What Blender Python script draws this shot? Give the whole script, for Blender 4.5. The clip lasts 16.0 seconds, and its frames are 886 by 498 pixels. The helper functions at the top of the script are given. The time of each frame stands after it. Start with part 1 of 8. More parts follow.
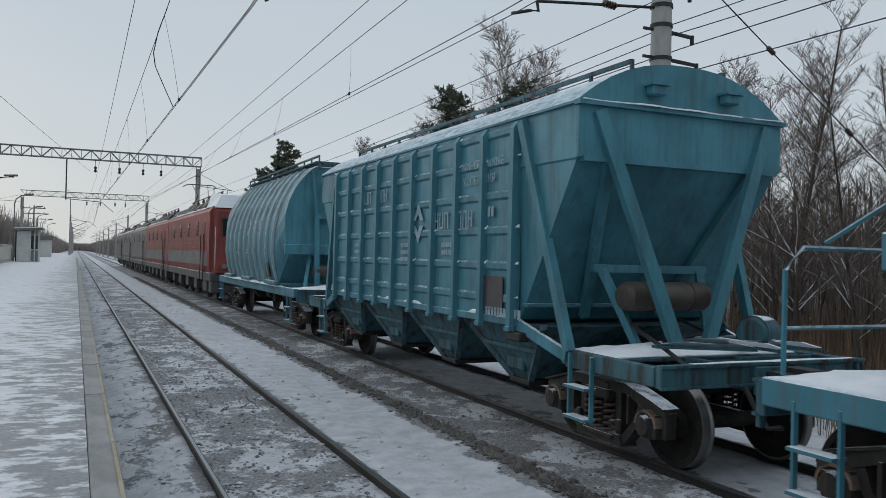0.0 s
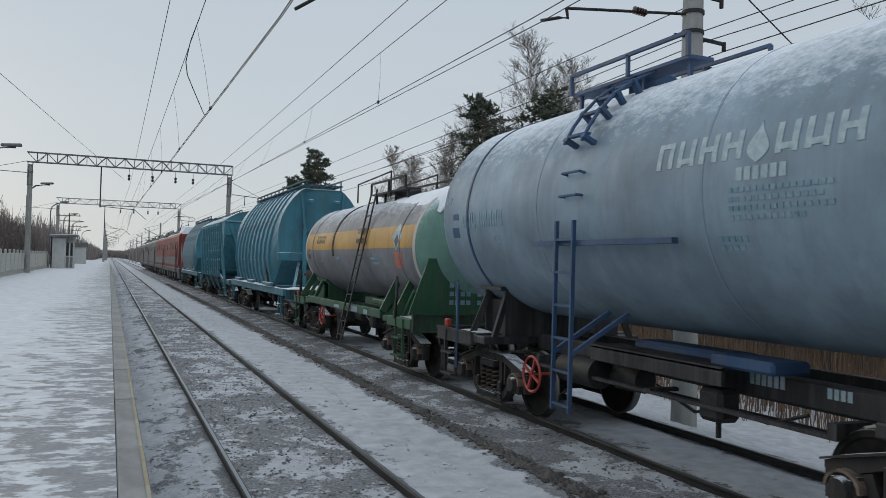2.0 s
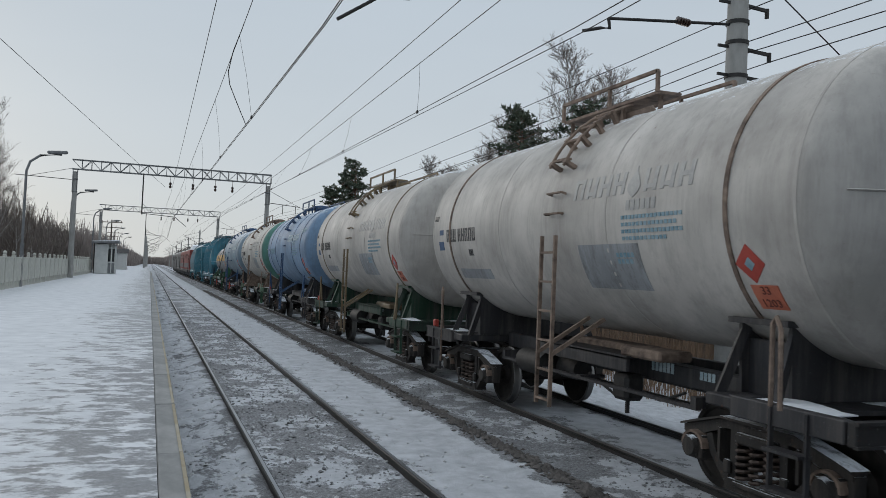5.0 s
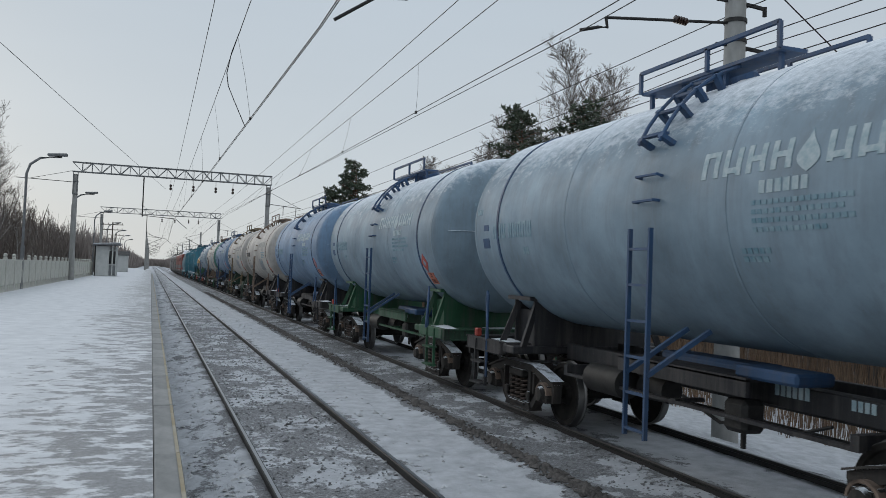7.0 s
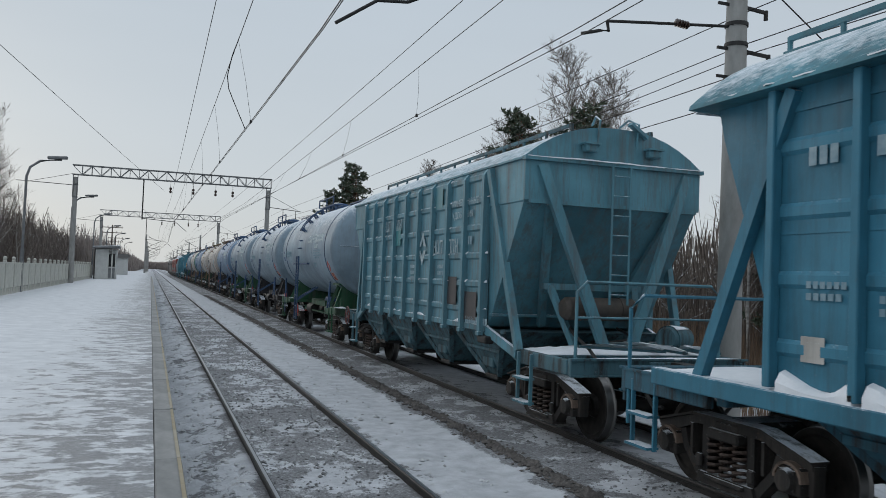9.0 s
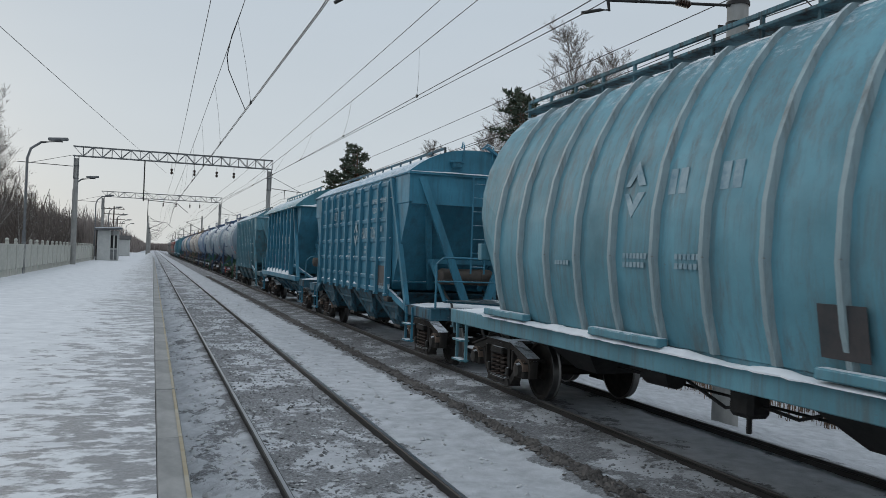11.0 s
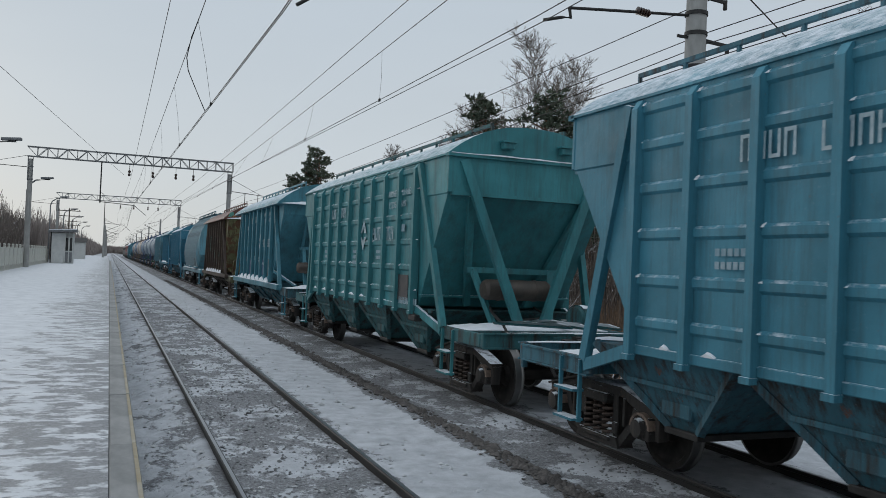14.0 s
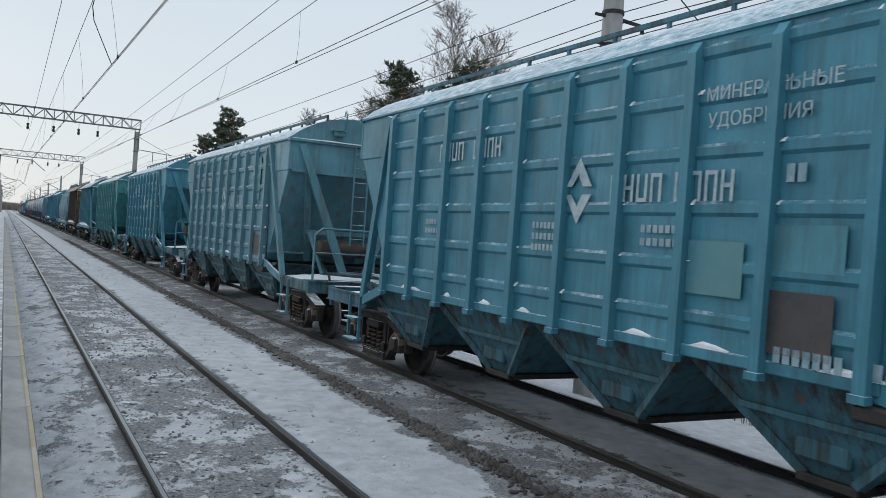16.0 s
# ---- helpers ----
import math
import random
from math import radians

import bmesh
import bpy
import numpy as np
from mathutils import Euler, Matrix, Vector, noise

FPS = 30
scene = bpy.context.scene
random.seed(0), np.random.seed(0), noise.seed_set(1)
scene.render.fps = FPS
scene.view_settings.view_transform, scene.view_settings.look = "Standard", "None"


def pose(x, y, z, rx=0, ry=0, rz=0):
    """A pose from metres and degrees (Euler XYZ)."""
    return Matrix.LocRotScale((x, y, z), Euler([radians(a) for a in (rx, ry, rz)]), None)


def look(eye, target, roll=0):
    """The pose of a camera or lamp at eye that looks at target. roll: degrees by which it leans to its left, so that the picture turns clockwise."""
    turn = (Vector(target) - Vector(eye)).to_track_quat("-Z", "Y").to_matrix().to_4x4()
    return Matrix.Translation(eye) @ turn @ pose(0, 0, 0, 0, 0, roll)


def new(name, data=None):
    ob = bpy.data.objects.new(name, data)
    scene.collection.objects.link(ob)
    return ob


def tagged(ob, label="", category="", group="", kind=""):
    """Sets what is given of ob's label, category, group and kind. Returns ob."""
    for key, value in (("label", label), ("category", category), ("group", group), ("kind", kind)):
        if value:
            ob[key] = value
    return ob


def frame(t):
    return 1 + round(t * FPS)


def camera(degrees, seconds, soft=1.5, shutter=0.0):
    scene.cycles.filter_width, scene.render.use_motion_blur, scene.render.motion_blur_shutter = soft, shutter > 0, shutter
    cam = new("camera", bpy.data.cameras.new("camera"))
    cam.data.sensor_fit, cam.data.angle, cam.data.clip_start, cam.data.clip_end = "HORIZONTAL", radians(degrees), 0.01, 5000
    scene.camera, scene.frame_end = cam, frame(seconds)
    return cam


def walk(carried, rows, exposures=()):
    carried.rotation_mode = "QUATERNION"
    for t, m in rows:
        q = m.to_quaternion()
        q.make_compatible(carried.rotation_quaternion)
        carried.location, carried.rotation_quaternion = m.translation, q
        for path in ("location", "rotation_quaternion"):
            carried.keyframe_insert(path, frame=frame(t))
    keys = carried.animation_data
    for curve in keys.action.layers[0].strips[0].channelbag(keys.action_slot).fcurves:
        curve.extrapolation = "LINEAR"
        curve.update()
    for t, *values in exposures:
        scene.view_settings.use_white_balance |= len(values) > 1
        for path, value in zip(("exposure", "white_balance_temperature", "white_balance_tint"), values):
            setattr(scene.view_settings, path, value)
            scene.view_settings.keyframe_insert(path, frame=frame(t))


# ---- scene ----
cam = camera(57.06, 16.0, soft=0.6, shutter=0.03)
PATH = (
    (0.0, -0.038, -0.084, 2.290, 90.58, -1.41, -24.28),
    (0.5, -0.032, -0.063, 2.274, 90.55, -1.36, -22.77),
    (1.0, -0.032, -0.041, 2.271, 90.62, -1.55, -22.37),
    (1.5, -0.015, -0.044, 2.274, 90.69, -1.62, -22.32),
    (2.0, -0.013, -0.054, 2.279, 91.12, -1.66, -22.27),
    (2.5, -0.025, -0.076, 2.282, 91.51, -1.61, -22.17),
    (3.0, -0.015, -0.049, 2.280, 91.55, -1.58, -21.79),
    (3.5, -0.027, -0.018, 2.281, 91.74, -1.69, -21.36),
    (4.0, -0.045, 0.009, 2.271, 91.76, -2.06, -20.14),
    (6.5, -0.017, 0.013, 2.271, 91.78, -2.58, -19.77),
    (7.0, 0.000, 0.000, 2.263, 91.81, -2.14, -19.73),
    (7.5, -0.005, 0.016, 2.276, 91.87, -2.27, -19.70),
    (8.0, -0.001, 0.016, 2.272, 91.90, -2.20, -19.78),
    (8.5, -0.004, 0.030, 2.270, 91.95, -2.19, -19.81),
    (9.0, -0.013, 0.034, 2.270, 92.03, -2.19, -19.76),
    (11.5, 0.010, -0.009, 2.267, 90.47, -2.00, -19.73),
    (12.0, 0.021, -0.007, 2.265, 90.51, -1.95, -20.29),
    (12.5, 0.030, -0.010, 2.270, 90.61, -1.97, -21.23),
    (13.0, 0.026, -0.009, 2.273, 90.70, -2.07, -21.54),
    (13.5, 0.022, -0.007, 2.274, 91.02, -2.23, -21.85),
    (14.0, 0.020, 0.006, 2.265, 91.12, -2.39, -22.30),
    (14.5, 0.027, 0.005, 2.265, 91.13, -2.19, -22.23),
    (15.0, 0.022, -0.004, 2.242, 90.74, -2.85, -22.63),
    (15.5, 0.023, 0.004, 2.232, 89.60, -3.96, -26.57),
    (16.0, 0.023, 0.004, 2.257, 89.29, -4.13, -28.34),
)
walk(cam, [(r[0], pose(*r[1:])) for r in PATH], ((0.0, 0.0), (14.8, 0.0), (15.5, 0.11), (16.0, 0.33)))

# ---- light ----
world = bpy.data.worlds.new("winter_sky")
scene.world = world
world.use_nodes = True
_n, _l = world.node_tree.nodes, world.node_tree.links
_n.clear()
_sky = _n.new("ShaderNodeTexSky")
_sky.sky_type, _sky.sun_disc = "NISHITA", False
_sky.sun_elevation, _sky.sun_rotation = radians(9), radians(-25)
_sky.air_density, _sky.dust_density, _sky.ozone_density = 1.0, 2.0, 2.0
_co = _n.new("ShaderNodeTexCoord")
_sep = _n.new("ShaderNodeSeparateXYZ")
_l.new(_co.outputs["Generated"], _sep.inputs[0])
_ramp = _n.new("ShaderNodeValToRGB")
_ramp.color_ramp.elements[0].position, _ramp.color_ramp.elements[0].color = 0.0, (0.625, 0.665, 0.675, 1)
_ramp.color_ramp.elements[1].position, _ramp.color_ramp.elements[1].color = 1.0, (0.99, 1.10, 1.21, 1)
for _p, _c in ((0.12, (0.585, 0.645, 0.695, 1)), (0.34, (0.53, 0.605, 0.68, 1))):
    _e = _ramp.color_ramp.elements.new(_p)
    _e.color = _c
_l.new(_sep.outputs["Z"], _ramp.inputs[0])
_cl = _n.new("ShaderNodeTexNoise")
_map = _n.new("ShaderNodeMapping")
_map.inputs["Scale"].default_value = (1.2, 1.2, 5.0)
_l.new(_co.outputs["Generated"], _map.inputs[0])
_l.new(_map.outputs[0], _cl.inputs["Vector"])
_cl.inputs["Scale"].default_value, _cl.inputs["Detail"].default_value = 1.6, 3.0
_clr = _n.new("ShaderNodeMapRange")
_clr.inputs["To Min"].default_value, _clr.inputs["To Max"].default_value = 0.94, 1.06
_l.new(_cl.outputs["Fac"], _clr.inputs["Value"])
_mul = _n.new("ShaderNodeVectorMath")
_mul.operation = "SCALE"
_l.new(_ramp.outputs[0], _mul.inputs[0])
_l.new(_clr.outputs[0], _mul.inputs["Scale"])
_b1, _b2, _mix, _out = (_n.new(k) for k in ("ShaderNodeBackground", "ShaderNodeBackground", "ShaderNodeMixShader", "ShaderNodeOutputWorld"))
_l.new(_sky.outputs[0], _b1.inputs[0])
_b1.inputs[1].default_value = 0.08
_l.new(_mul.outputs[0], _b2.inputs[0])
_b2.inputs[1].default_value = 1.0
_mix.inputs[0].default_value = 0.93
_l.new(_b1.outputs[0], _mix.inputs[1])
_l.new(_b2.outputs[0], _mix.inputs[2])
_l.new(_mix.outputs[0], _out.inputs[0])

sun = new("sun", bpy.data.lights.new("sun", "SUN"))
sun.data.energy, sun.data.angle, sun.data.color = 0.5, radians(25), (1.0, 0.93, 0.84)
sun.matrix_world = look((0, 0, 50), (0 + 40 * math.sin(radians(25)), -40 * math.cos(radians(25)), 50 - 14))
scene.view_settings.exposure = 0.0


# ---- materials ----
def nodes(name):
    m = bpy.data.materials.new(name)
    m.use_nodes = True
    nt = m.node_tree
    return m, nt, nt.nodes["Principled BSDF"]


def noise_node(nt, scale, detail=4.0, vec=None, rough=0.55):
    n = nt.nodes.new("ShaderNodeTexNoise")
    n.inputs["Scale"].default_value, n.inputs["Detail"].default_value, n.inputs["Roughness"].default_value = scale, detail, rough
    if vec is not None:
        nt.links.new(vec, n.inputs["Vector"])
    return n.outputs["Fac"]


def ramp(nt, fac, stops):
    r = nt.nodes.new("ShaderNodeValToRGB")
    el = r.color_ramp.elements
    while len(el) < len(stops):
        el.new(0.5)
    for e, (p, c) in zip(el, stops):
        e.position = p
        e.color = (*c, 1) if not isinstance(c, (int, float)) else (c, c, c, 1)
    nt.links.new(fac, r.inputs[0])
    return r.outputs[0]


def mixc(nt, fac, a, b):
    m = nt.nodes.new("ShaderNodeMix")
    m.data_type = "RGBA"
    for sock, v in ((m.inputs[0], fac), (m.inputs[6], a), (m.inputs[7], b)):
        if isinstance(v, (int, float)):
            sock.default_value = v
        elif isinstance(v, tuple):
            sock.default_value = (*v, 1)
        else:
            nt.links.new(v, sock)
    return m.outputs[2]


def math_node(nt, op, a, b=0.0):
    m = nt.nodes.new("ShaderNodeMath")
    m.operation = op
    for sock, v in zip(m.inputs, (a, b)):
        if isinstance(v, (int, float)):
            sock.default_value = v
        else:
            nt.links.new(v, sock)
    return m.outputs[0]


def coords(nt, scale=(1, 1, 1), kind="Object"):
    c = nt.nodes.new("ShaderNodeTexCoord")
    m = nt.nodes.new("ShaderNodeMapping")
    m.inputs["Scale"].default_value = scale
    nt.links.new(c.outputs[kind], m.inputs[0])
    return m.outputs[0]


def bump(nt, b, height, strength, distance=0.01):
    n = nt.nodes.new("ShaderNodeBump")
    n.inputs["Strength"].default_value, n.inputs["Distance"].default_value = strength, distance
    nt.links.new(height, n.inputs["Height"])
    nt.links.new(n.outputs[0], b.inputs["Normal"])


PAINTS, GRIMY_SHADED = {}, {}


def grimy_shaded(paint):
    """The same paint darkened: road dirt caked on underframes and chutes, painted backlit shade on roof walkways."""
    if paint.name not in GRIMY_SHADED:
        base = PAINTS[paint.name]
        GRIMY_SHADED[paint.name] = painted(paint.name + "_grimy_shaded", tuple(0.62 * c + 0.012 for c in base), dirt=(0.030, 0.027, 0.025), amount=0.85, rusty=0.05, roughness=0.65)
    return GRIMY_SHADED[paint.name]


def painted(name, base, dirt=(0.10, 0.09, 0.085), rust=(0.13, 0.05, 0.025), amount=0.35, rusty=0.04, roughness=0.5, frost=0.0):
    """Weathered paint: fading, vertical grime streaks, specks of rust, frost on what faces up."""
    m, nt, b = nodes(name)
    PAINTS[m.name] = base
    v = coords(nt)
    fade = ramp(nt, noise_node(nt, 0.9, 5, v), ((0.3, tuple(c * 0.68 for c in base)), (0.7, tuple(min(1, c * 1.22 + 0.01) for c in base))))
    streak = noise_node(nt, 1.0, 7, coords(nt, (6, 6, 0.5)), 0.76)
    col = mixc(nt, math_node(nt, "MULTIPLY", ramp(nt, streak, ((0.46, 0.0), (0.66, 1.0))), amount * 1.35), fade, dirt)
    spots = noise_node(nt, 2.6, 8, v, 0.7)
    col = mixc(nt, ramp(nt, spots, ((0.70 - rusty, 0.0), (0.74 - rusty, 0.85))), col, rust)
    if frost:
        geo = nt.nodes.new("ShaderNodeNewGeometry")
        sep = nt.nodes.new("ShaderNodeSeparateXYZ")
        nt.links.new(geo.outputs["Normal"], sep.inputs[0])
        grain = noise_node(nt, 9, 8, coords(nt, (1, 0.6, 1)), 0.8)
        f = math_node(nt, "ADD", sep.outputs["Z"], math_node(nt, "MULTIPLY", math_node(nt, "SUBTRACT", grain, 0.5), 1.3))
        col = mixc(nt, ramp(nt, f, ((0.98 - frost, 0.0), (1.42 - frost, 0.92))), col, (0.70, 0.74, 0.79))
    nt.links.new(col, b.inputs["Base Color"])
    nt.links.new(ramp(nt, spots, ((0.3, roughness - 0.04), (0.75, min(1, roughness + 0.2)))), b.inputs["Roughness"])
    b.inputs["Specular IOR Level"].default_value = 0.32
    # fine chips and dust
    chips = noise_node(nt, 22, 6, v, 0.75)
    col = mixc(nt, math_node(nt, "MULTIPLY", ramp(nt, chips, ((0.62, 0.0), (0.70, 1.0))), 0.5 * amount + 0.1), col, tuple(0.55 * c + 0.2 for c in base))
    col = mixc(nt, math_node(nt, "MULTIPLY", ramp(nt, chips, ((0.30, 1.0), (0.39, 0.0))), 0.6 * amount + 0.1), col, rust)
    nt.links.new(col, b.inputs["Base Color"])
    bump(nt, b, noise_node(nt, 14, 6, v), 0.22, 0.008)
    return m


def woody(name, a, c, scale, frost):
    """Bark or twigs with hoar frost and snow caught on what faces up."""
    m, nt, b = nodes(name)
    col = ramp(nt, noise_node(nt, scale, 5, coords(nt, (1, 1, 0.4))), ((0.35, a), (0.68, c)))
    geo = nt.nodes.new("ShaderNodeNewGeometry")
    sep = nt.nodes.new("ShaderNodeSeparateXYZ")
    nt.links.new(geo.outputs["Normal"], sep.inputs[0])
    f = math_node(nt, "ADD", sep.outputs["Z"], math_node(nt, "MULTIPLY", math_node(nt, "SUBTRACT", noise_node(nt, 1.3, 4, coords(nt)), 0.5), 1.6))
    nt.links.new(mixc(nt, ramp(nt, f, ((1.0 - frost, 0.0), (1.15 - frost, 0.9))), col, (0.66, 0.69, 0.73)), b.inputs["Base Color"])
    b.inputs["Roughness"].default_value = 0.9
    return m


def plain(name, a, c, scale=6.0, roughness=0.7, metal=0.0, bumps=0.2, dist=0.01, stretch=(1, 1, 1)):
    m, nt, b = nodes(name)
    v = coords(nt, stretch)
    fine, coarse = noise_node(nt, scale, 7, v, 0.65), noise_node(nt, scale * 0.17, 4, v)
    both = math_node(nt, "ADD", math_node(nt, "MULTIPLY", fine, 0.6), math_node(nt, "MULTIPLY", coarse, 0.4))
    nt.links.new(ramp(nt, both, ((0.36, a), (0.66, c))), b.inputs["Base Color"])
    b.inputs["Roughness"].default_value, b.inputs["Metallic"].default_value = roughness, metal
    bump(nt, b, fine, bumps, dist)
    return m


SNOW = plain("snow", (0.66, 0.69, 0.73), (0.80, 0.82, 0.85), 5, 0.75, 0, 0.35, 0.03)
CONCRETE = plain("concrete", (0.22, 0.22, 0.21), (0.36, 0.355, 0.34), 5, 0.9, 0, 0.3, 0.01, (1, 1, 0.4))
STEEL_DARK = plain("dark_steel", (0.010, 0.010, 0.010), (0.036, 0.034, 0.033), 9, 0.65, 0.3, 0.3)
SPRING = plain("spring_steel", (0.018, 0.013, 0.011), (0.085, 0.055, 0.042), 9, 0.7, 0.1, 0.3)
RUST = plain("rusted_casting", (0.05, 0.034, 0.027), (0.30, 0.22, 0.17), 6, 0.85, 0.0, 0.4)
GALV = plain("galvanised_steel", (0.10, 0.105, 0.11), (0.22, 0.225, 0.23), 4, 0.6, 0.4, 0.15)
WIRE = plain("copper_wire", (0.012, 0.012, 0.013), (0.03, 0.028, 0.027), 9, 0.6, 0.3, 0.1)
INSULATOR = plain("brown_porcelain", (0.025, 0.015, 0.012), (0.06, 0.035, 0.028), 9, 0.25)
RAIL = plain("rail_steel", (0.008, 0.008, 0.008), (0.026, 0.024, 0.023), 5, 0.6, 0.3, 0.2)
RAIL_TOP = plain("worn_rail_head", (0.16, 0.17, 0.185), (0.34, 0.355, 0.38), 3, 0.30, 0.9, 0.05, 0.004, (1, 0.05, 1))
WHITE_MARK = plain("white_stencil_paint", (0.15, 0.26, 0.31), (0.43, 0.49, 0.51), 9, 0.6)
FAINT_MARK = plain("faded_stencil_paint", (0.09, 0.20, 0.26), (0.30, 0.39, 0.43), 7, 0.6)
BLACK_MARK = plain("black_stencil_paint", (0.015, 0.015, 0.016), (0.04, 0.04, 0.042), 8, 0.5)
ORANGE = plain("orange_hazard_plate", (0.36, 0.09, 0.05), (0.52, 0.16, 0.09), 6, 0.5)
RED_DARK = plain("dark_red_digits", (0.10, 0.025, 0.02), (0.16, 0.04, 0.03), 6, 0.6)
RED = plain("red_paint", (0.30, 0.03, 0.02), (0.42, 0.06, 0.04), 6, 0.5)
BOGIE = painted("bogie_steel", (0.022, 0.020, 0.0185), dirt=(0.065, 0.054, 0.047), rust=(0.075, 0.05, 0.036), amount=0.6, rusty=0.05, roughness=0.7, frost=0.24)
RUSTED_POST = painted("rusted_brown_post_paint", (0.06, 0.042, 0.034), dirt=(0.03, 0.022, 0.018), rust=(0.13, 0.07, 0.045), amount=0.6, rusty=0.06, roughness=0.7)
TANK_BLUE = painted("bluegrey_tank_paint", (0.20, 0.275, 0.335), amount=0.18, rusty=-0.02, frost=0.50)
TANK_BLUE2 = painted("strong_blue_tank_paint", (0.15, 0.245, 0.37), amount=0.25, rusty=-0.03, frost=0.25)
TANK_WHITE = painted("dirty_white_tank_paint", (0.43, 0.415, 0.385), amount=0.2, rusty=0.02, frost=0.1)
TANK_CREAM = painted("cream_tank_paint", (0.43, 0.405, 0.375), amount=0.2, rusty=0.03, frost=0.1)
TANK_GREY = painted("grey_tank_paint", (0.17, 0.175, 0.19), amount=0.4, rusty=0.0, frost=0.42)
MINT = painted("mint_green_paint", (0.17, 0.32, 0.27), amount=0.25, rusty=0.0, frost=0.55)
GREEN_END = painted("sea_green_paint", (0.08, 0.22, 0.18), amount=0.3, rusty=0.0)
YELLOW = painted("ochre_yellow_paint", (0.46, 0.26, 0.055), amount=0.2, rusty=0.0)
BLUE_STRAP = painted("navy_strap_paint", (0.03, 0.075, 0.16), amount=0.3, rusty=0.02)
BLACK_FRAME = painted("black_frame_paint", (0.022, 0.022, 0.025), amount=0.4, rusty=0.03)
GREEN_FRAME = painted("green_frame_paint", (0.022, 0.09, 0.045), amount=0.4, rusty=0.02)
HOPPER_A = painted("petrol_blue_wagon_paint", (0.050, 0.188, 0.240), dirt=(0.035, 0.055, 0.065), amount=0.35, rusty=0.0, frost=0.34)
HOPPER_B = painted("faded_teal_wagon_paint", (0.082, 0.218, 0.272), amount=0.5, rusty=0.02, frost=0.34)
HOPPER_C = painted("bright_blue_wagon_paint", (0.036, 0.178, 0.262), dirt=(0.03, 0.05, 0.065), amount=0.3, rusty=0.0, frost=0.34)
HOPPER_D = painted("teal_blue_wagon_paint", (0.042, 0.192, 0.262), dirt=(0.03, 0.055, 0.065), amount=0.35, rusty=0.0, frost=0.34)
HOPPER_G = painted("turquoise_green_wagon_paint", (0.033, 0.185, 0.205), dirt=(0.035, 0.055, 0.055), amount=0.35, rusty=0.01, frost=0.34)
HOPPER_L = painted("light_blue_wagon_paint", (0.095, 0.25, 0.31), amount=0.4, rusty=0.01, frost=0.3)
PALE_RIB = painted("chalky_rib_paint", (0.27, 0.36, 0.385), amount=0.45, rusty=0.01, frost=0.35)
GREY_PATCH = painted("grey_patch_paint", (0.27, 0.285, 0.30), amount=0.5, rusty=0.02)
GREY_MARK = plain("worn_grey_stencil_paint", (0.24, 0.24, 0.235), (0.40, 0.39, 0.37), 8, 0.6)
DARK_GREEN = painted("dark_green_frame_paint", (0.014, 0.045, 0.027), amount=0.5, rusty=0.03)
HOPPER_F = painted("frosted_blue_wagon_paint", (0.042, 0.18, 0.24), amount=0.4, rusty=0.02, frost=0.66)
RUSTY = painted("olive_wagon_paint_in_flakes", (0.135, 0.14, 0.062), dirt=(0.06, 0.032, 0.02), rust=(0.10, 0.038, 0.02), amount=0.95, rusty=0.19)
RUSTY_ROOF = painted("rusted_roof_sheet", (0.12, 0.048, 0.036), dirt=(0.035, 0.02, 0.018), rust=(0.05, 0.15, 0.12), amount=0.5, rusty=0.09)
PATCH_GREEN = painted("patch_of_mint_paint", (0.09, 0.29, 0.24), rust=(0.06, 0.03, 0.02), amount=0.3, rusty=0.13)
DARK_PATCH = plain("dark_placard_paint", (0.02, 0.025, 0.03), (0.06, 0.05, 0.05), 6, 0.6)
NAVY_PATCH = plain("navy_placard_paint", (0.015, 0.05, 0.11), (0.03, 0.08, 0.15), 6, 0.6)
AIR_TANK = plain("brown_air_reservoir", (0.035, 0.030, 0.026), (0.09, 0.07, 0.055), 5, 0.6)
LOCO_RED = painted("locomotive_red_paint", (0.23, 0.032, 0.026), amount=0.45, rusty=-0.02)
LOCO_GREY = painted("locomotive_grey_paint", (0.12, 0.123, 0.128), amount=0.5, rusty=-0.02, frost=0.2)
LOCO_DARK = painted("locomotive_dark_grey_paint", (0.06, 0.062, 0.065), amount=0.5, rusty=0.0, frost=0.3)
GLASS = plain("dark_cab_glass", (0.012, 0.014, 0.016), (0.02, 0.022, 0.025), 2, 0.08)
YELLOW_RAIL = painted("worn_yellow_rail_paint", (0.17, 0.125, 0.07), amount=0.5, rusty=0.1)
YELLOW_FADED = plain("faded_yellow_paint", (0.047, 0.18, 0.23), (0.085, 0.205, 0.22), 4, 0.6)
FENCE = plain("pale_fence_concrete", (0.36, 0.36, 0.32), (0.52, 0.51, 0.46), 4, 0.85, 0, 0.25, 0.01)
KIOSK = plain("pale_kiosk_cladding", (0.42, 0.43, 0.42), (0.58, 0.58, 0.56), 3, 0.6)
SNOWY_BARK = woody("snow_laden_bark", (0.035, 0.027, 0.023), (0.10, 0.078, 0.062), 8, 0.62)
BARK = woody("dark_bark", (0.045, 0.035, 0.03), (0.13, 0.10, 0.08), 8, 0.3)
PINE_BARK = plain("reddish_pine_bark", (0.07, 0.04, 0.028), (0.20, 0.11, 0.07), 7, 0.9, 0, 0.5, 0.02)
BIRCH_BARK = plain("pale_birch_bark", (0.10, 0.09, 0.085), (0.50, 0.48, 0.45), 5, 0.85, 0, 0.2, 0.01, (1, 1, 3))
TWIG = woody("brown_twigs", (0.06, 0.047, 0.039), (0.165, 0.13, 0.107), 5, 0.2)
BIRCH_TWIG = woody("pale_brown_twigs", (0.085, 0.07, 0.06), (0.22, 0.185, 0.165), 5, 0.22)
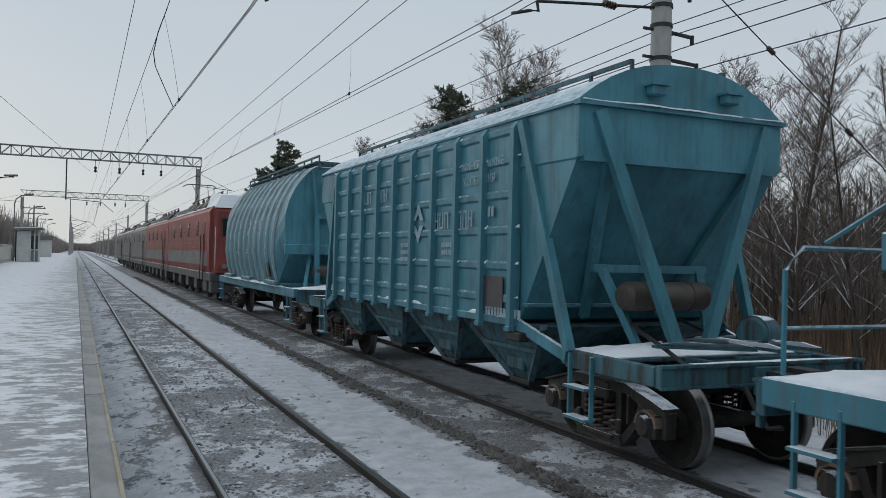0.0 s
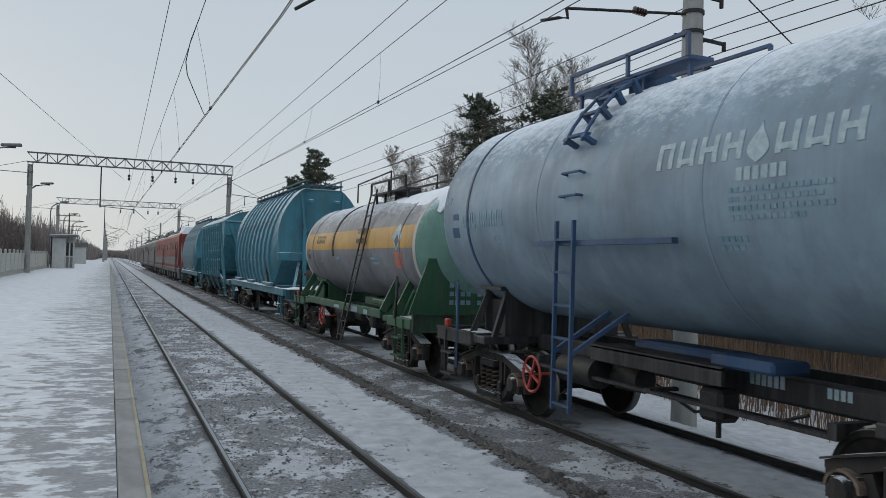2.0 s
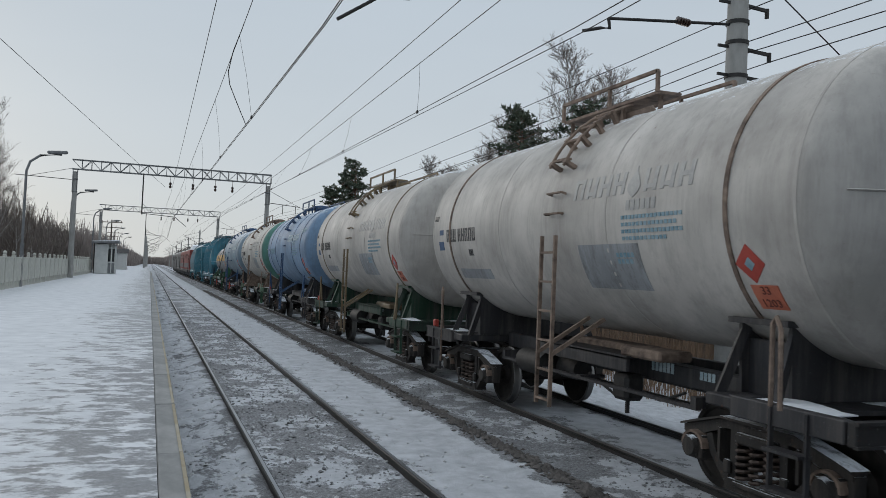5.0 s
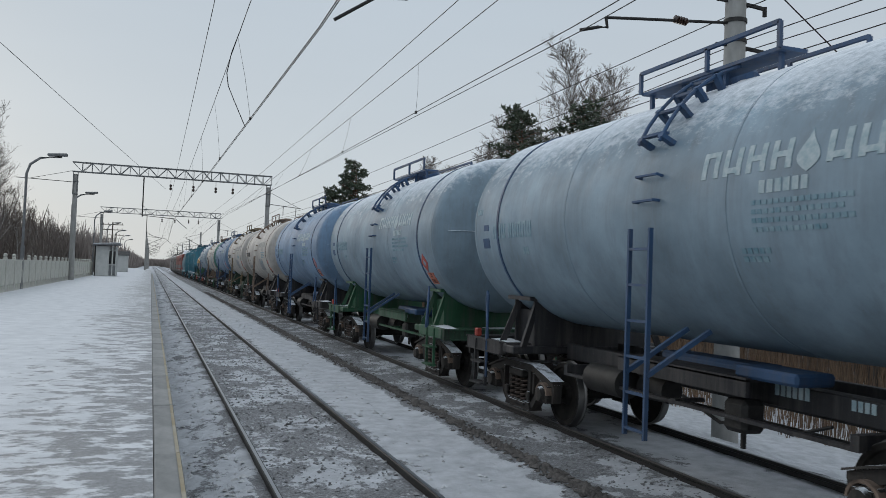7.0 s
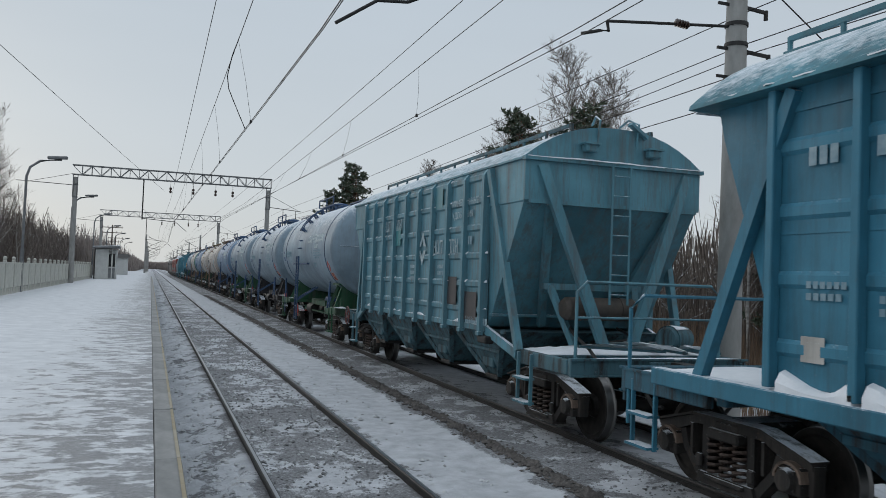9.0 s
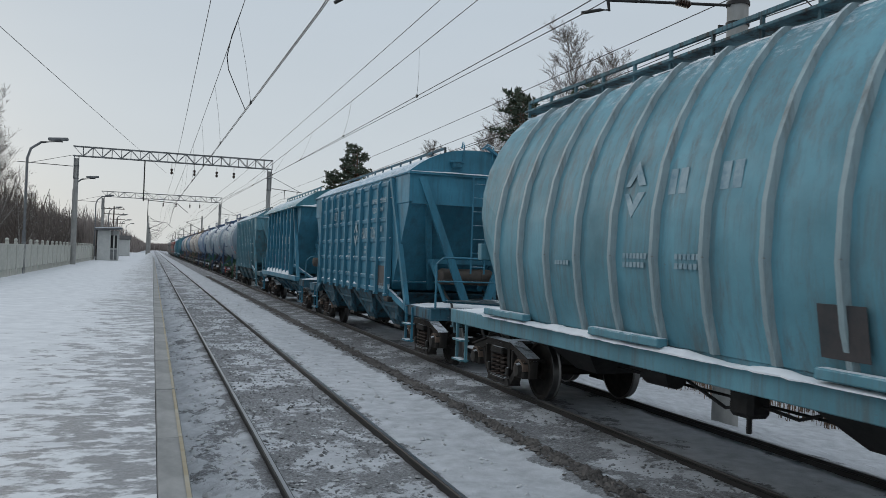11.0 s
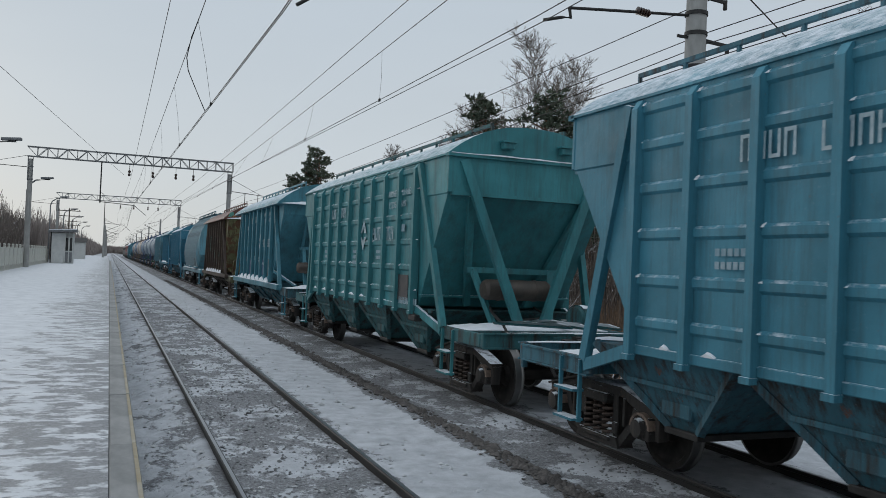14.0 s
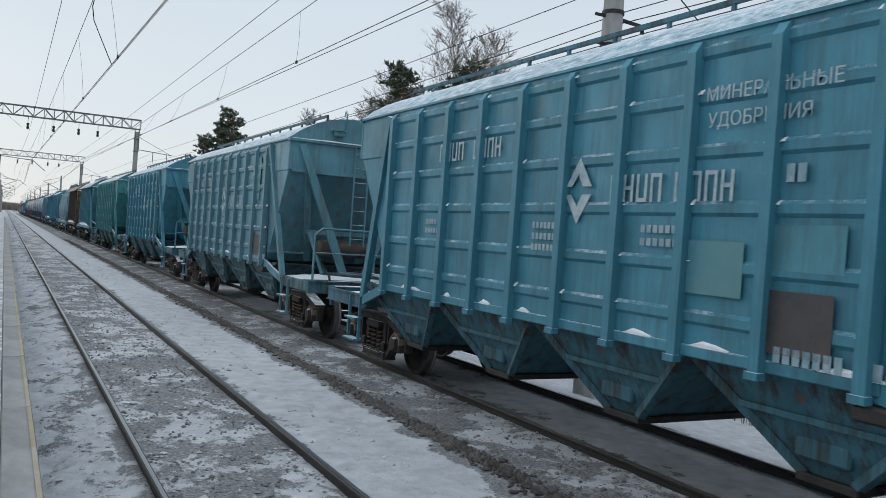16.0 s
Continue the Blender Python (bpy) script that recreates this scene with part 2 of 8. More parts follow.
NEEDLE = woody("pine_needles", (0.045, 0.062, 0.042), (0.10, 0.12, 0.08), 3, 0.2)
REED = woody("dry_undergrowth", (0.10, 0.068, 0.048), (0.27, 0.175, 0.11), 2, 0.2)


def wheel_material():
    m, nt, b = nodes("wheel_steel")
    c = nt.nodes.new("ShaderNodeTexCoord")
    s = nt.nodes.new("ShaderNodeSeparateXYZ")
    nt.links.new(c.outputs["Object"], s.inputs[0])
    r = math_node(nt, "SQRT", math_node(nt, "ADD", math_node(nt, "POWER", math_node(nt, "ABSOLUTE", s.outputs["Y"]), 2.0), math_node(nt, "POWER", math_node(nt, "ABSOLUTE", s.outputs["Z"]), 2.0)))
    bright = ramp(nt, r, ((0.40, 0.0), (0.466, 0.0), (0.4725, 1.0)))
    grime = ramp(nt, noise_node(nt, 6, 6), ((0.35, (0.007, 0.0065, 0.006)), (0.7, (0.028, 0.024, 0.021))))
    nt.links.new(mixc(nt, bright, grime, (0.20, 0.195, 0.19)), b.inputs["Base Color"])
    nt.links.new(bright, b.inputs["Metallic"])
    b.inputs["Specular IOR Level"].default_value = 0.2
    nt.links.new(ramp(nt, bright, ((0.0, 0.75), (1.0, 0.45))), b.inputs["Roughness"])
    return m


WHEEL = wheel_material()


def ground_material():
    """Track bed in winter: trodden and wind-blown snow over grey ballast, in bands along the rails."""
    m, nt, b = nodes("snowy_track_bed")
    c = nt.nodes.new("ShaderNodeTexCoord")
    s = nt.nodes.new("ShaderNodeSeparateXYZ")
    nt.links.new(c.outputs["Object"], s.inputs[0])
    v = coords(nt)
    # share of open snow across the track, in steps of x / 12 m
    share = ramp(nt, math_node(nt, "DIVIDE", s.outputs["X"], 12.0), (
        (0.02, 0.80), (0.085, 0.66), (0.112, 0.47), (0.20, 0.58), (0.25, 0.64), (0.28, 1.0), (0.355, 1.0), (0.372, 0.34),
        (0.40, 0.30), (0.42, 0.48), (0.45, 0.50), (0.53, 0.60), (0.60, 0.95), (0.66, 0.70), (0.75, 1.0)))
    patch = noise_node(nt, 1.7, 10, coords(nt, (1.0, 0.8, 1)), 0.74)
    broad = noise_node(nt, 0.55, 4, v)
    mask = math_node(nt, "ADD", share, math_node(nt, "ADD", math_node(nt, "MULTIPLY", math_node(nt, "SUBTRACT", patch, 0.5), 2.3), math_node(nt, "MULTIPLY", math_node(nt, "SUBTRACT", broad, 0.5), 1.0)))
    fine = noise_node(nt, 26, 8, v, 0.7)
    stone = ramp(nt, math_node(nt, "ADD", math_node(nt, "MULTIPLY", fine, 0.75), math_node(nt, "MULTIPLY", patch, 0.25)),
                 ((0.36, (0.07, 0.072, 0.075)), (0.5, (0.18, 0.185, 0.195)), (0.64, (0.35, 0.36, 0.375))))
    snow = ramp(nt, noise_node(nt, 4, 7, v, 0.6), ((0.3, (0.345, 0.36, 0.385)), (0.65, (0.52, 0.54, 0.57))))
    nt.links.new(mixc(nt, ramp(nt, mask, ((0.54, 0.0), (0.62, 0.95))), stone, snow), b.inputs["Base Color"])
    b.inputs["Roughness"].default_value = 0.85
    bump(nt, b, math_node(nt, "ADD", fine, math_node(nt, "MULTIPLY", mask, 1.2)), 0.55, 0.035)
    return m


def platform_material():
    """Asphalt under packed, slightly icy snow with worn streaks across the walking line."""
    m, nt, b = nodes("snowy_platform")
    c = nt.nodes.new("ShaderNodeTexCoord")
    s = nt.nodes.new("ShaderNodeSeparateXYZ")
    nt.links.new(c.outputs["Object"], s.inputs[0])
    streak = noise_node(nt, 3.4, 9, coords(nt, (1.0, 1.5, 1)), 0.66)
    big = noise_node(nt, 0.35, 4, coords(nt))
    near = ramp(nt, math_node(nt, "DIVIDE", math_node(nt, "ADD", s.outputs["X"], 3.2), 3.4), ((0.0, 1.08), (0.35, 0.96), (0.62, 0.68), (0.98, 0.44)))
    mask = math_node(nt, "ADD", near, math_node(nt, "ADD", math_node(nt, "MULTIPLY", math_node(nt, "SUBTRACT", streak, 0.5), 2.4), math_node(nt, "MULTIPLY", math_node(nt, "SUBTRACT", big, 0.5), 0.5)))
    fine = noise_node(nt, 30, 7, coords(nt), 0.7)
    ice = ramp(nt, fine, ((0.3, (0.085, 0.09, 0.098)), (0.7, (0.215, 0.222, 0.235))))
    snow = ramp(nt, noise_node(nt, 3, 7, coords(nt)), ((0.3, (0.46, 0.475, 0.50)), (0.7, (0.60, 0.615, 0.635))))
    nt.links.new(mixc(nt, ramp(nt, mask, ((0.44, 0.0), (0.66, 1.0))), ice, snow), b.inputs["Base Color"])
    nt.links.new(ramp(nt, mask, ((0.4, 0.42), (0.7, 0.75))), b.inputs["Roughness"])
    bump(nt, b, math_node(nt, "ADD", math_node(nt, "MULTIPLY", fine, 0.4), mask), 0.4, 0.02)
    return m


# ---- mesh helpers ----
CACHE = {}


class Shape:
    """Faces gathered for one mesh."""

    def __init__(self):
        self.v, self.f = [], []

    def add(self, vs, fs):
        o = len(self.v)
        self.v += [tuple(p) for p in vs]
        self.f += [tuple(i + o for i in f) for f in fs]
        return self

    def box(self, x0, x1, y0, y1, z0, z1, c=0.0):
        """A box, with chamfered upright and long edges where c is given."""
        if not c:
            vs = [(x, y, z) for z in (z0, z1) for y in (y0, y1) for x in (x0, x1)]
            return self.add(vs, [(0, 2, 3, 1), (4, 5, 7, 6), (0, 1, 5, 4), (2, 6, 7, 3), (0, 4, 6, 2), (1, 3, 7, 5)])
        ring = lambda i, z: [(x0 + i, y0 + c, z), (x0 + c, y0 + i, z), (x1 - c, y0 + i, z), (x1 - i, y0 + c, z), (x1 - i, y1 - c, z), (x1 - c, y1 - i, z), (x0 + c, y1 - i, z), (x0 + i, y1 - c, z)]
        return self.loft([ring(c * 0.9, z0), ring(0, z0 + c), ring(0, z1 - c), ring(c * 0.9, z1)])

    def loft(self, rings, caps=True, closed=True):
        n, vs, fs = len(rings[0]), [p for r in rings for p in r], []
        for k in range(len(rings) - 1):
            for i in range(n if closed else n - 1):
                j = (i + 1) % n
                fs.append((k * n + i, k * n + j, (k + 1) * n + j, (k + 1) * n + i))
        if caps:
            fs += [tuple(range(n))[::-1], tuple(range((len(rings) - 1) * n, len(rings) * n))]
        return self.add(vs, fs)

    def beam(self, p, q, w, h, up=(0, 0, 1)):
        """A straight bar of section w x h from p to q."""
        p, q = Vector(p), Vector(q)
        d = (q - p).normalized()
        side = d.cross(Vector(up))
        side = side.normalized() if side.length > 1e-4 else Vector((1, 0, 0))
        top = side.cross(d).normalized()
        ring = lambda o: [o + side * a * w / 2 + top * b * h / 2 for a, b in ((-1, -1), (1, -1), (1, 1), (-1, 1))]
        return self.loft([ring(p), ring(q)])

    def tube(self, pts, r, n=8, r1=None):
        """A round bar along points, tapering from r to r1."""
        pts = [Vector(p) for p in pts]
        rings = []
        ref = None
        for i, p in enumerate(pts):
            d = (pts[min(i + 1, len(pts) - 1)] - pts[max(i - 1, 0)]).normalized()
            if ref is None or abs(ref.dot(d)) > 0.95:
                ref = Vector((0, 0, 1)) if abs(d.z) < 0.9 else Vector((1, 0, 0))
            a = d.cross(ref).normalized()
            b = d.cross(a)
            rr = r if r1 is None else r + (r1 - r) * i / (len(pts) - 1)
            rings.append([p + (a * math.cos(2 * math.pi * k / n) + b * math.sin(2 * math.pi * k / n)) * rr for k in range(n)])
        return self.loft(rings)

    def lathe(self, profile, n=32, axis="x"):
        """Turn (along, radius) pairs round an axis."""
        rings = []
        for a, r in profile:
            ring = []
            for k in range(n):
                t = 2 * math.pi * k / n
                c, s = r * math.cos(t), r * math.sin(t)
                ring.append((a, c, s) if axis == "x" else (s, a, c) if axis == "y" else (c, s, a))
            rings.append(ring)
        return self.loft(rings)

    def prism(self, poly, x0, x1):
        """Extrude a polygon of (y, z) from x0 to x1."""
        return self.loft([[(x0, y, z) for y, z in poly], [(x1, y, z) for y, z in poly]])

    def mesh(self, name, smooth=False):
        me = bpy.data.meshes.new(name)
        me.from_pydata(self.v, [], self.f)
        bm = bmesh.new()
        bm.from_mesh(me)
        bmesh.ops.recalc_face_normals(bm, faces=bm.faces)
        bm.to_mesh(me)
        bm.free()
        if smooth:
            for p in me.polygons:
                p.use_smooth = True
            if smooth != "all":
                me.set_sharp_from_angle(angle=radians(32))
        me.materials.append(None)
        return me


def part(name, key, make, mat, parent=None, label="", m=None, smooth=False, kind=""):
    """One mesh object; alike ones share the mesh under their key."""
    if key not in CACHE:
        CACHE[key] = make().mesh(name, smooth)
    ob = new(name, CACHE[key])
    ob.material_slots[0].link = "OBJECT"
    ob.material_slots[0].material = mat
    ob.parent = parent
    if m is not None:
        ob.matrix_basis = m
    return tagged(ob, label, kind=kind)


def empty(name, label, category, group="", m=None):
    ob = new(name)
    ob.empty_display_size = 0.3
    if m is not None:
        ob.matrix_basis = m
    return tagged(ob, label, category, group)


BACK = pose(0, 0, 0, 0, 0, 180)
ENDS = (None, BACK)

# ---- ground, platform, tracks ----
AX1, AX2, Z2 = 2.10, 6.785, 0.05


def ground_height(x, y):
    """Ballast, the snow strip between the tracks, the gravel ridge and the falling ground beyond."""
    pts = ((-400, -0.6), (-8, -0.6), (-0.2, -0.35), (0.6, -0.20), (1.2, -0.115), (3.0, -0.115), (3.5, -0.10), (4.2, -0.12), (4.55, -0.06), (4.8, -0.08), (5.2, -0.12), (5.9, -0.06), (7.7, -0.06), (8.6, -0.22), (10.5, -0.7), (14, -0.9), (400, -0.9))
    for (a, za), (b, zb) in zip(pts, pts[1:]):
        if x <= b:
            z = za + (zb - za) * (x - a) / (b - a)
            break
    amp = 0.075 if 0.3 < x < 1.15 else 0.012 if x < 9 else 0.10
    z += amp * noise.noise((x * 2.3, y * 2.1, 0.3)) + amp * 0.6 * noise.noise((x * 6, y * 5, 3.0))
    return z


def build_ground():
    xs = [-400, -60, -20, -8, -4, -1, 0] + [0.25 + 0.085 * i for i in range(105)] + [9.4, 10, 10.6, 11.5, 13, 16, 22, 35, 60, 150, 400]
    ys, y, d = [-60, -20, -5], 0.0, 0.11
    while y < 1500:
        ys.append(y)
        y += d
        d = 0.11 if y < 24 else d * 1.035
    ys += [2400]
    s = Shape()
    vs = [(x, y, ground_height(x, y)) for y in ys for x in xs]
    w = len(xs)
    s.add(vs, [(j * w + i, j * w + i + 1, (j + 1) * w + i + 1, (j + 1) * w + i) for j in range(len(ys) - 1) for i in range(w - 1)])
    ob = part("ground", "ground", lambda: s, ground_material(), smooth=True, kind="structure")
    tagged(ob, "snow-covered railway track bed of grey ballast with open patches", "ground")


def rail_shape():
    prof = [(-0.075, -0.18), (0.075, -0.18), (0.075, -0.168), (0.012, -0.145), (0.010, -0.05), (0.036, -0.036), (0.036, -0.012), (0.03, -0.003), (-0.03, -0.003), (-0.036, -0.012), (-0.036, -0.036), (-0.010, -0.05), (-0.012, -0.145), (-0.075, -0.168)]
    return Shape().loft([[(x, y, z) for x, z in prof] for y in (-40, 20, 80, 300, 1200)])


def build_tracks():
    for name, ax, z in (("near_track", AX1, 0.0), ("far_track", AX2, Z2)):
        for side in (-1, 1):
            r = part("rail", "rail", rail_shape, RAIL, kind="structure", m=pose(ax + side * 0.795, 0, z))
            tagged(r, "dark steel rail with a worn bright head", "rail")
            part("rail_head", "rail_head", lambda: Shape().box(-0.016, 0.020, -40, 1200, -0.003, 0.001), RAIL_TOP, r, "polished running surface")


HP = 0.75


def build_platform():
    p = empty("platform", "long snow-covered station platform with a concrete edge", "platform")
    p["kind"] = "structure"
    s = Shape()
    ys = [-30 + 1.5 * i for i in range(120)] + [160, 200, 260]
    xs = [-8.0, -6, -4.5, -3.2, -2.2, -1.2, -0.4, 0.085]
    vs = [(x, y, HP - 0.004 + (0.012 * noise.noise((x * 0.9, y * 0.7, 1)) if -7 < x < 0 else 0)) for y in ys for x in xs]
    w = len(xs)
    s.add(vs, [(j * w + i, j * w + i + 1, (j + 1) * w + i + 1, (j + 1) * w + i) for j in range(len(ys) - 1) for i in range(w - 1)])
    part("platform_surface", "platform_surface", lambda: s, platform_material(), p, "packed snow over asphalt", smooth=True)
    part("platform_wall", "platform_wall", lambda: Shape().box(-8, 0.06, -30, 260, -0.6, HP - 0.06), CONCRETE, p)
    # edge slabs, 2.4 m long each
    slab = lambda: Shape().box(-0.10, 0.105, -1.19, 1.19, -0.16, 0, 0.012)
    for i in range(60):
        part("edge_slab", "edge_slab", slab, EDGE_CONCRETE, p, m=pose(0.19, -3.9 + 2.4 * i, HP + 0.004 * math.sin(i * 2.1)))
    # yellow line along the brink, mostly worn away
    for i in range(60):
        part("edge_line", "edge_line", lambda: Shape().box(-0.014, 0.014, -1.18, 1.18, 0, 0.003), EDGE_YELLOW, p, "worn yellow line", m=pose(0.272, -3.9 + 2.4 * i, HP + 0.006 + 0.004 * math.sin(i * 2.1)))


EDGE_YELLOW = plain("worn_yellow_line", (0.22, 0.17, 0.09), (0.32, 0.30, 0.25), 3, 0.8)
EDGE_CONCRETE = plain("damp_edge_concrete", (0.14, 0.145, 0.145), (0.27, 0.27, 0.265), 4, 0.85, 0, 0.35, 0.01, (1, 0.5, 1))


# ---- overhead line ----
def sag(p, q, drop, n=14):
    p, q = Vector(p), Vector(q)
    return [p.lerp(q, i / n) - Vector((0, 0, drop * 4 * (i / n) * (1 - i / n))) for i in range(n + 1)]


def wire(name, spans, r, label, drop=0.0):
    s = Shape()
    for p, q in zip(spans, spans[1:]):
        s.tube(sag(p, q, drop), r, 5)
    ob = part(name, name + str(len(CACHE)), lambda: s, WIRE, kind="structure")
    return tagged(ob, label, "wire")


STATIONS = (-46, 12.4, 71, 129, 190, 250, 320, 400)


# each wire: place at the mast beside the platform, place at the gantry, radius, sag, label
WIRES = (
    ((2.27, 6.0), (1.58, 6.0), 0.010, 0.02, "contact wire over the near track"),
    ((2.31, 6.02), (1.64, 6.02), 0.009, 0.02, "second contact wire over the near track"),
    ((1.75, 8.05), (1.97, 8.05), 0.010, 0.10, "messenger wire over the near track"),
    ((1.00, 8.0), (1.32, 8.0), 0.009, 0.08, "feeder wire over the near track"),
    ((6.63, 6.6), (5.75, 6.6), 0.010, 0.02, "contact wire over the far track"),
    ((6.79, 6.55), (5.55, 6.62), 0.009, 0.02, "second contact wire over the far track"),
    ((6.16, 8.42), (6.53, 8.42), 0.010, 0.06, "messenger wire over the far track"),
    ((6.40, 7.94), (7.24, 7.94), 0.010, 0.06, "auxiliary wire over the far track"),
    ((10.3, 7.48), (10.3, 7.48), 0.010, 0.18, "bare feeder line behind the masts"),
    ((10.3, 6.87), (10.3, 6.87), 0.010, 0.33, "bare feeder line behind the masts"),
    ((10.3, 6.66), (10.3, 6.66), 0.010, 0.50, "bare feeder line behind the masts"),
    ((10.84, 6.56), (10.84, 6.56), 0.011, 0.16, "bare feeder line on the mast brackets"),
    ((10.96, 6.09), (10.96, 6.09), 0.011, 0.16, "bare feeder line on the mast brackets"),
)


def build_wires():
    for near, far, r, drop, lab in WIRES:
        wire("overhead_wire", [((near, far)[i % 2 == 0][0], y, (near, far)[i % 2 == 0][1]) for i, y in enumerate(STATIONS)], r, lab, drop)
    wire("overhead_wire", [(-12.6, -46, 8.4), (-5.92, 12.4, 8.45), (0.84, 71, 8.5)], 0.010, "feeder line slanting over the platform to the gantry", 0.05)
    # droppers between messenger and contact wire
    for (con, con2), (mes, mes2), drop in (((WIRES[0][0], WIRES[0][1]), (WIRES[2][0], WIRES[2][1]), 0.10), ((WIRES[4][0], WIRES[4][1]), (WIRES[7][0], WIRES[7][1]), 0.06)):
        for n, (a, b) in enumerate(zip(STATIONS[1:6], STATIONS[2:7])):
            for i in range(1, 7):
                f = i / 7
                g = f if n % 2 == 0 else 1 - f
                y = a + (b - a) * f
                x, x2 = con[0] + (con2[0] - con[0]) * g, mes[0] + (mes2[0] - mes[0]) * g
                z0, top = con[1] - 0.01, mes[1] - drop * 4 * f * (1 - f)
                d = part("dropper", f"dropper{x:.2f}{y:.1f}", lambda: Shape().tube([(x, 0, z0), ((x + x2) / 2 + 0.03, 0.02, (z0 + top) / 2), (x2, 0, top)], 0.004, 4), WIRE, m=pose(0, y, 0))
                tagged(d, "thin dropper wire with a clamp", "wire", kind="structure")
                part("clamp", "clamp", lambda: Shape().box(-0.025, 0.025, -0.05, 0.05, -0.04, 0.04, 0.01), STEEL_DARK, d, m=pose(x, 0, z0))


def build_jumper():
    """A slack connector from the messenger to the contact wire."""
    j = part("jumper_cable", "jumper", lambda: Shape().tube([(1.78, 20.1, 8.0), (1.62, 20.4, 7.5), (1.55, 20.7, 7.05), (1.62, 21.0, 6.8), (1.77, 21.3, 6.58), (1.97, 21.7, 6.3), (2.16, 22.0, 6.01)], 0.012, 6), WIRE, kind="structure", smooth=True)
    tagged(j, "slack jumper cable hanging between the wires", "wire")


def insulator_shape(n=5):
    prof = [(-0.16, 0.02)]
    for i in range(n):
        a = -0.14 + 0.28 * i / n
        prof += [(a, 0.028), (a + 0.012, 0.075), (a + 0.030, 0.07), (a + 0.036, 0.03)]
    return Shape().lathe(prof + [(0.16, 0.02)], 14)


def build_mast():
    m = empty("catenary_mast", "round grey concrete catenary mast with steel arms", "mast", "catenary masts", pose(10.05, 12.4, -0.6))
    part("pole", "mast_pole", lambda: Shape().lathe([(0, 0.24), (0.02, 0.24), (11.6, 0.165), (11.62, 0.13)], 24, "z"), CONCRETE, m, smooth=True)
    for z in (6.77, 7.40, 7.78, 8.6):
        part("band", "mast_band", lambda: Shape().lathe([(-0.035, 0.2), (-0.035, 0.215), (0.035, 0.212), (0.035, 0.195)], 24, "z"), STEEL_DARK, m, m=pose(0, 0, z))
    for z, d in ((6.79, 0.90), (7.32, 0.78), (8.15, 0.7)):
        part("bracket", f"mast_bracket{d}", lambda: Shape().beam((-0.42, 0, 0), (-0.1, 0, 0), 0.04, 0.05).beam((0.1, 0, 0), (d, 0, -0.04), 0.05, 0.06).tube([(d - 0.03, 0, 0), (d - 0.03, 0, -0.18)], 0.04, 8), STEEL_DARK, m, m=pose(0, 0, z))
    # arm to the far track: tube, insulator, registration arm
    arm = part("cantilever", "arm_far", lambda: Shape().tube([(-0.15, 0, 7.74), (-2.0, 0, 7.55), (-2.75, 0, 7.47)], 0.028, 8).tube([(-2.75, 0, 7.47), (-2.72, 0, 7.3), (-2.9, 0, 7.28), (-3.25, 0, 7.18)], 0.03, 8), STEEL_DARK, m)
    part("insulator", "insulator", insulator_shape, INSULATOR, arm, m=pose(-1.2, 0, 7.635, 0, 5, 0), smooth=True)
    # upper arm reaching over to the near track
    arm = part("cantilever", "arm_near", lambda: Shape().tube([(-0.15, 0, 9.3), (-3.5, 0, 8.45), (-5.9, 0, 7.5), (-6.4, 0, 7.25)], 0.03, 8).tube([(-6.4, 0, 7.25), (-6.9, 0, 7.2), (-7.55, 0, 6.75)], 0.028, 8).tube([(-0.15, 0, 10.6), (-3.5, 0, 8.5)], 0.012, 6), STEEL_DARK, m)
    part("insulator", "insulator", insulator_shape, INSULATOR, arm, m=pose(-5.35, 0, 7.72, 0, 22, 0), smooth=True)


def truss(length, h=0.75, w=0.5, n=22):
    """A lattice beam along x."""
    s = Shape()
    for y in (-w / 2, w / 2):
        for z in (0, h):
            s.beam((0, y, z), (length, y, z), 0.07, 0.07)
        for i in range(n):
            a, b = length * i / n, length * (i + 1) / n
            s.beam((a, y, 0 if i % 2 else h), (b, y, h if i % 2 else 0), 0.045, 0.045)
            s.beam((b, y, 0), (b, y, h), 0.04, 0.04)
    for i in range(n + 1):
        for z in (0, h):
            s.beam((length * i / n, -w / 2, z), (length * i / n, w / 2, z), 0.04, 0.04)
    return s


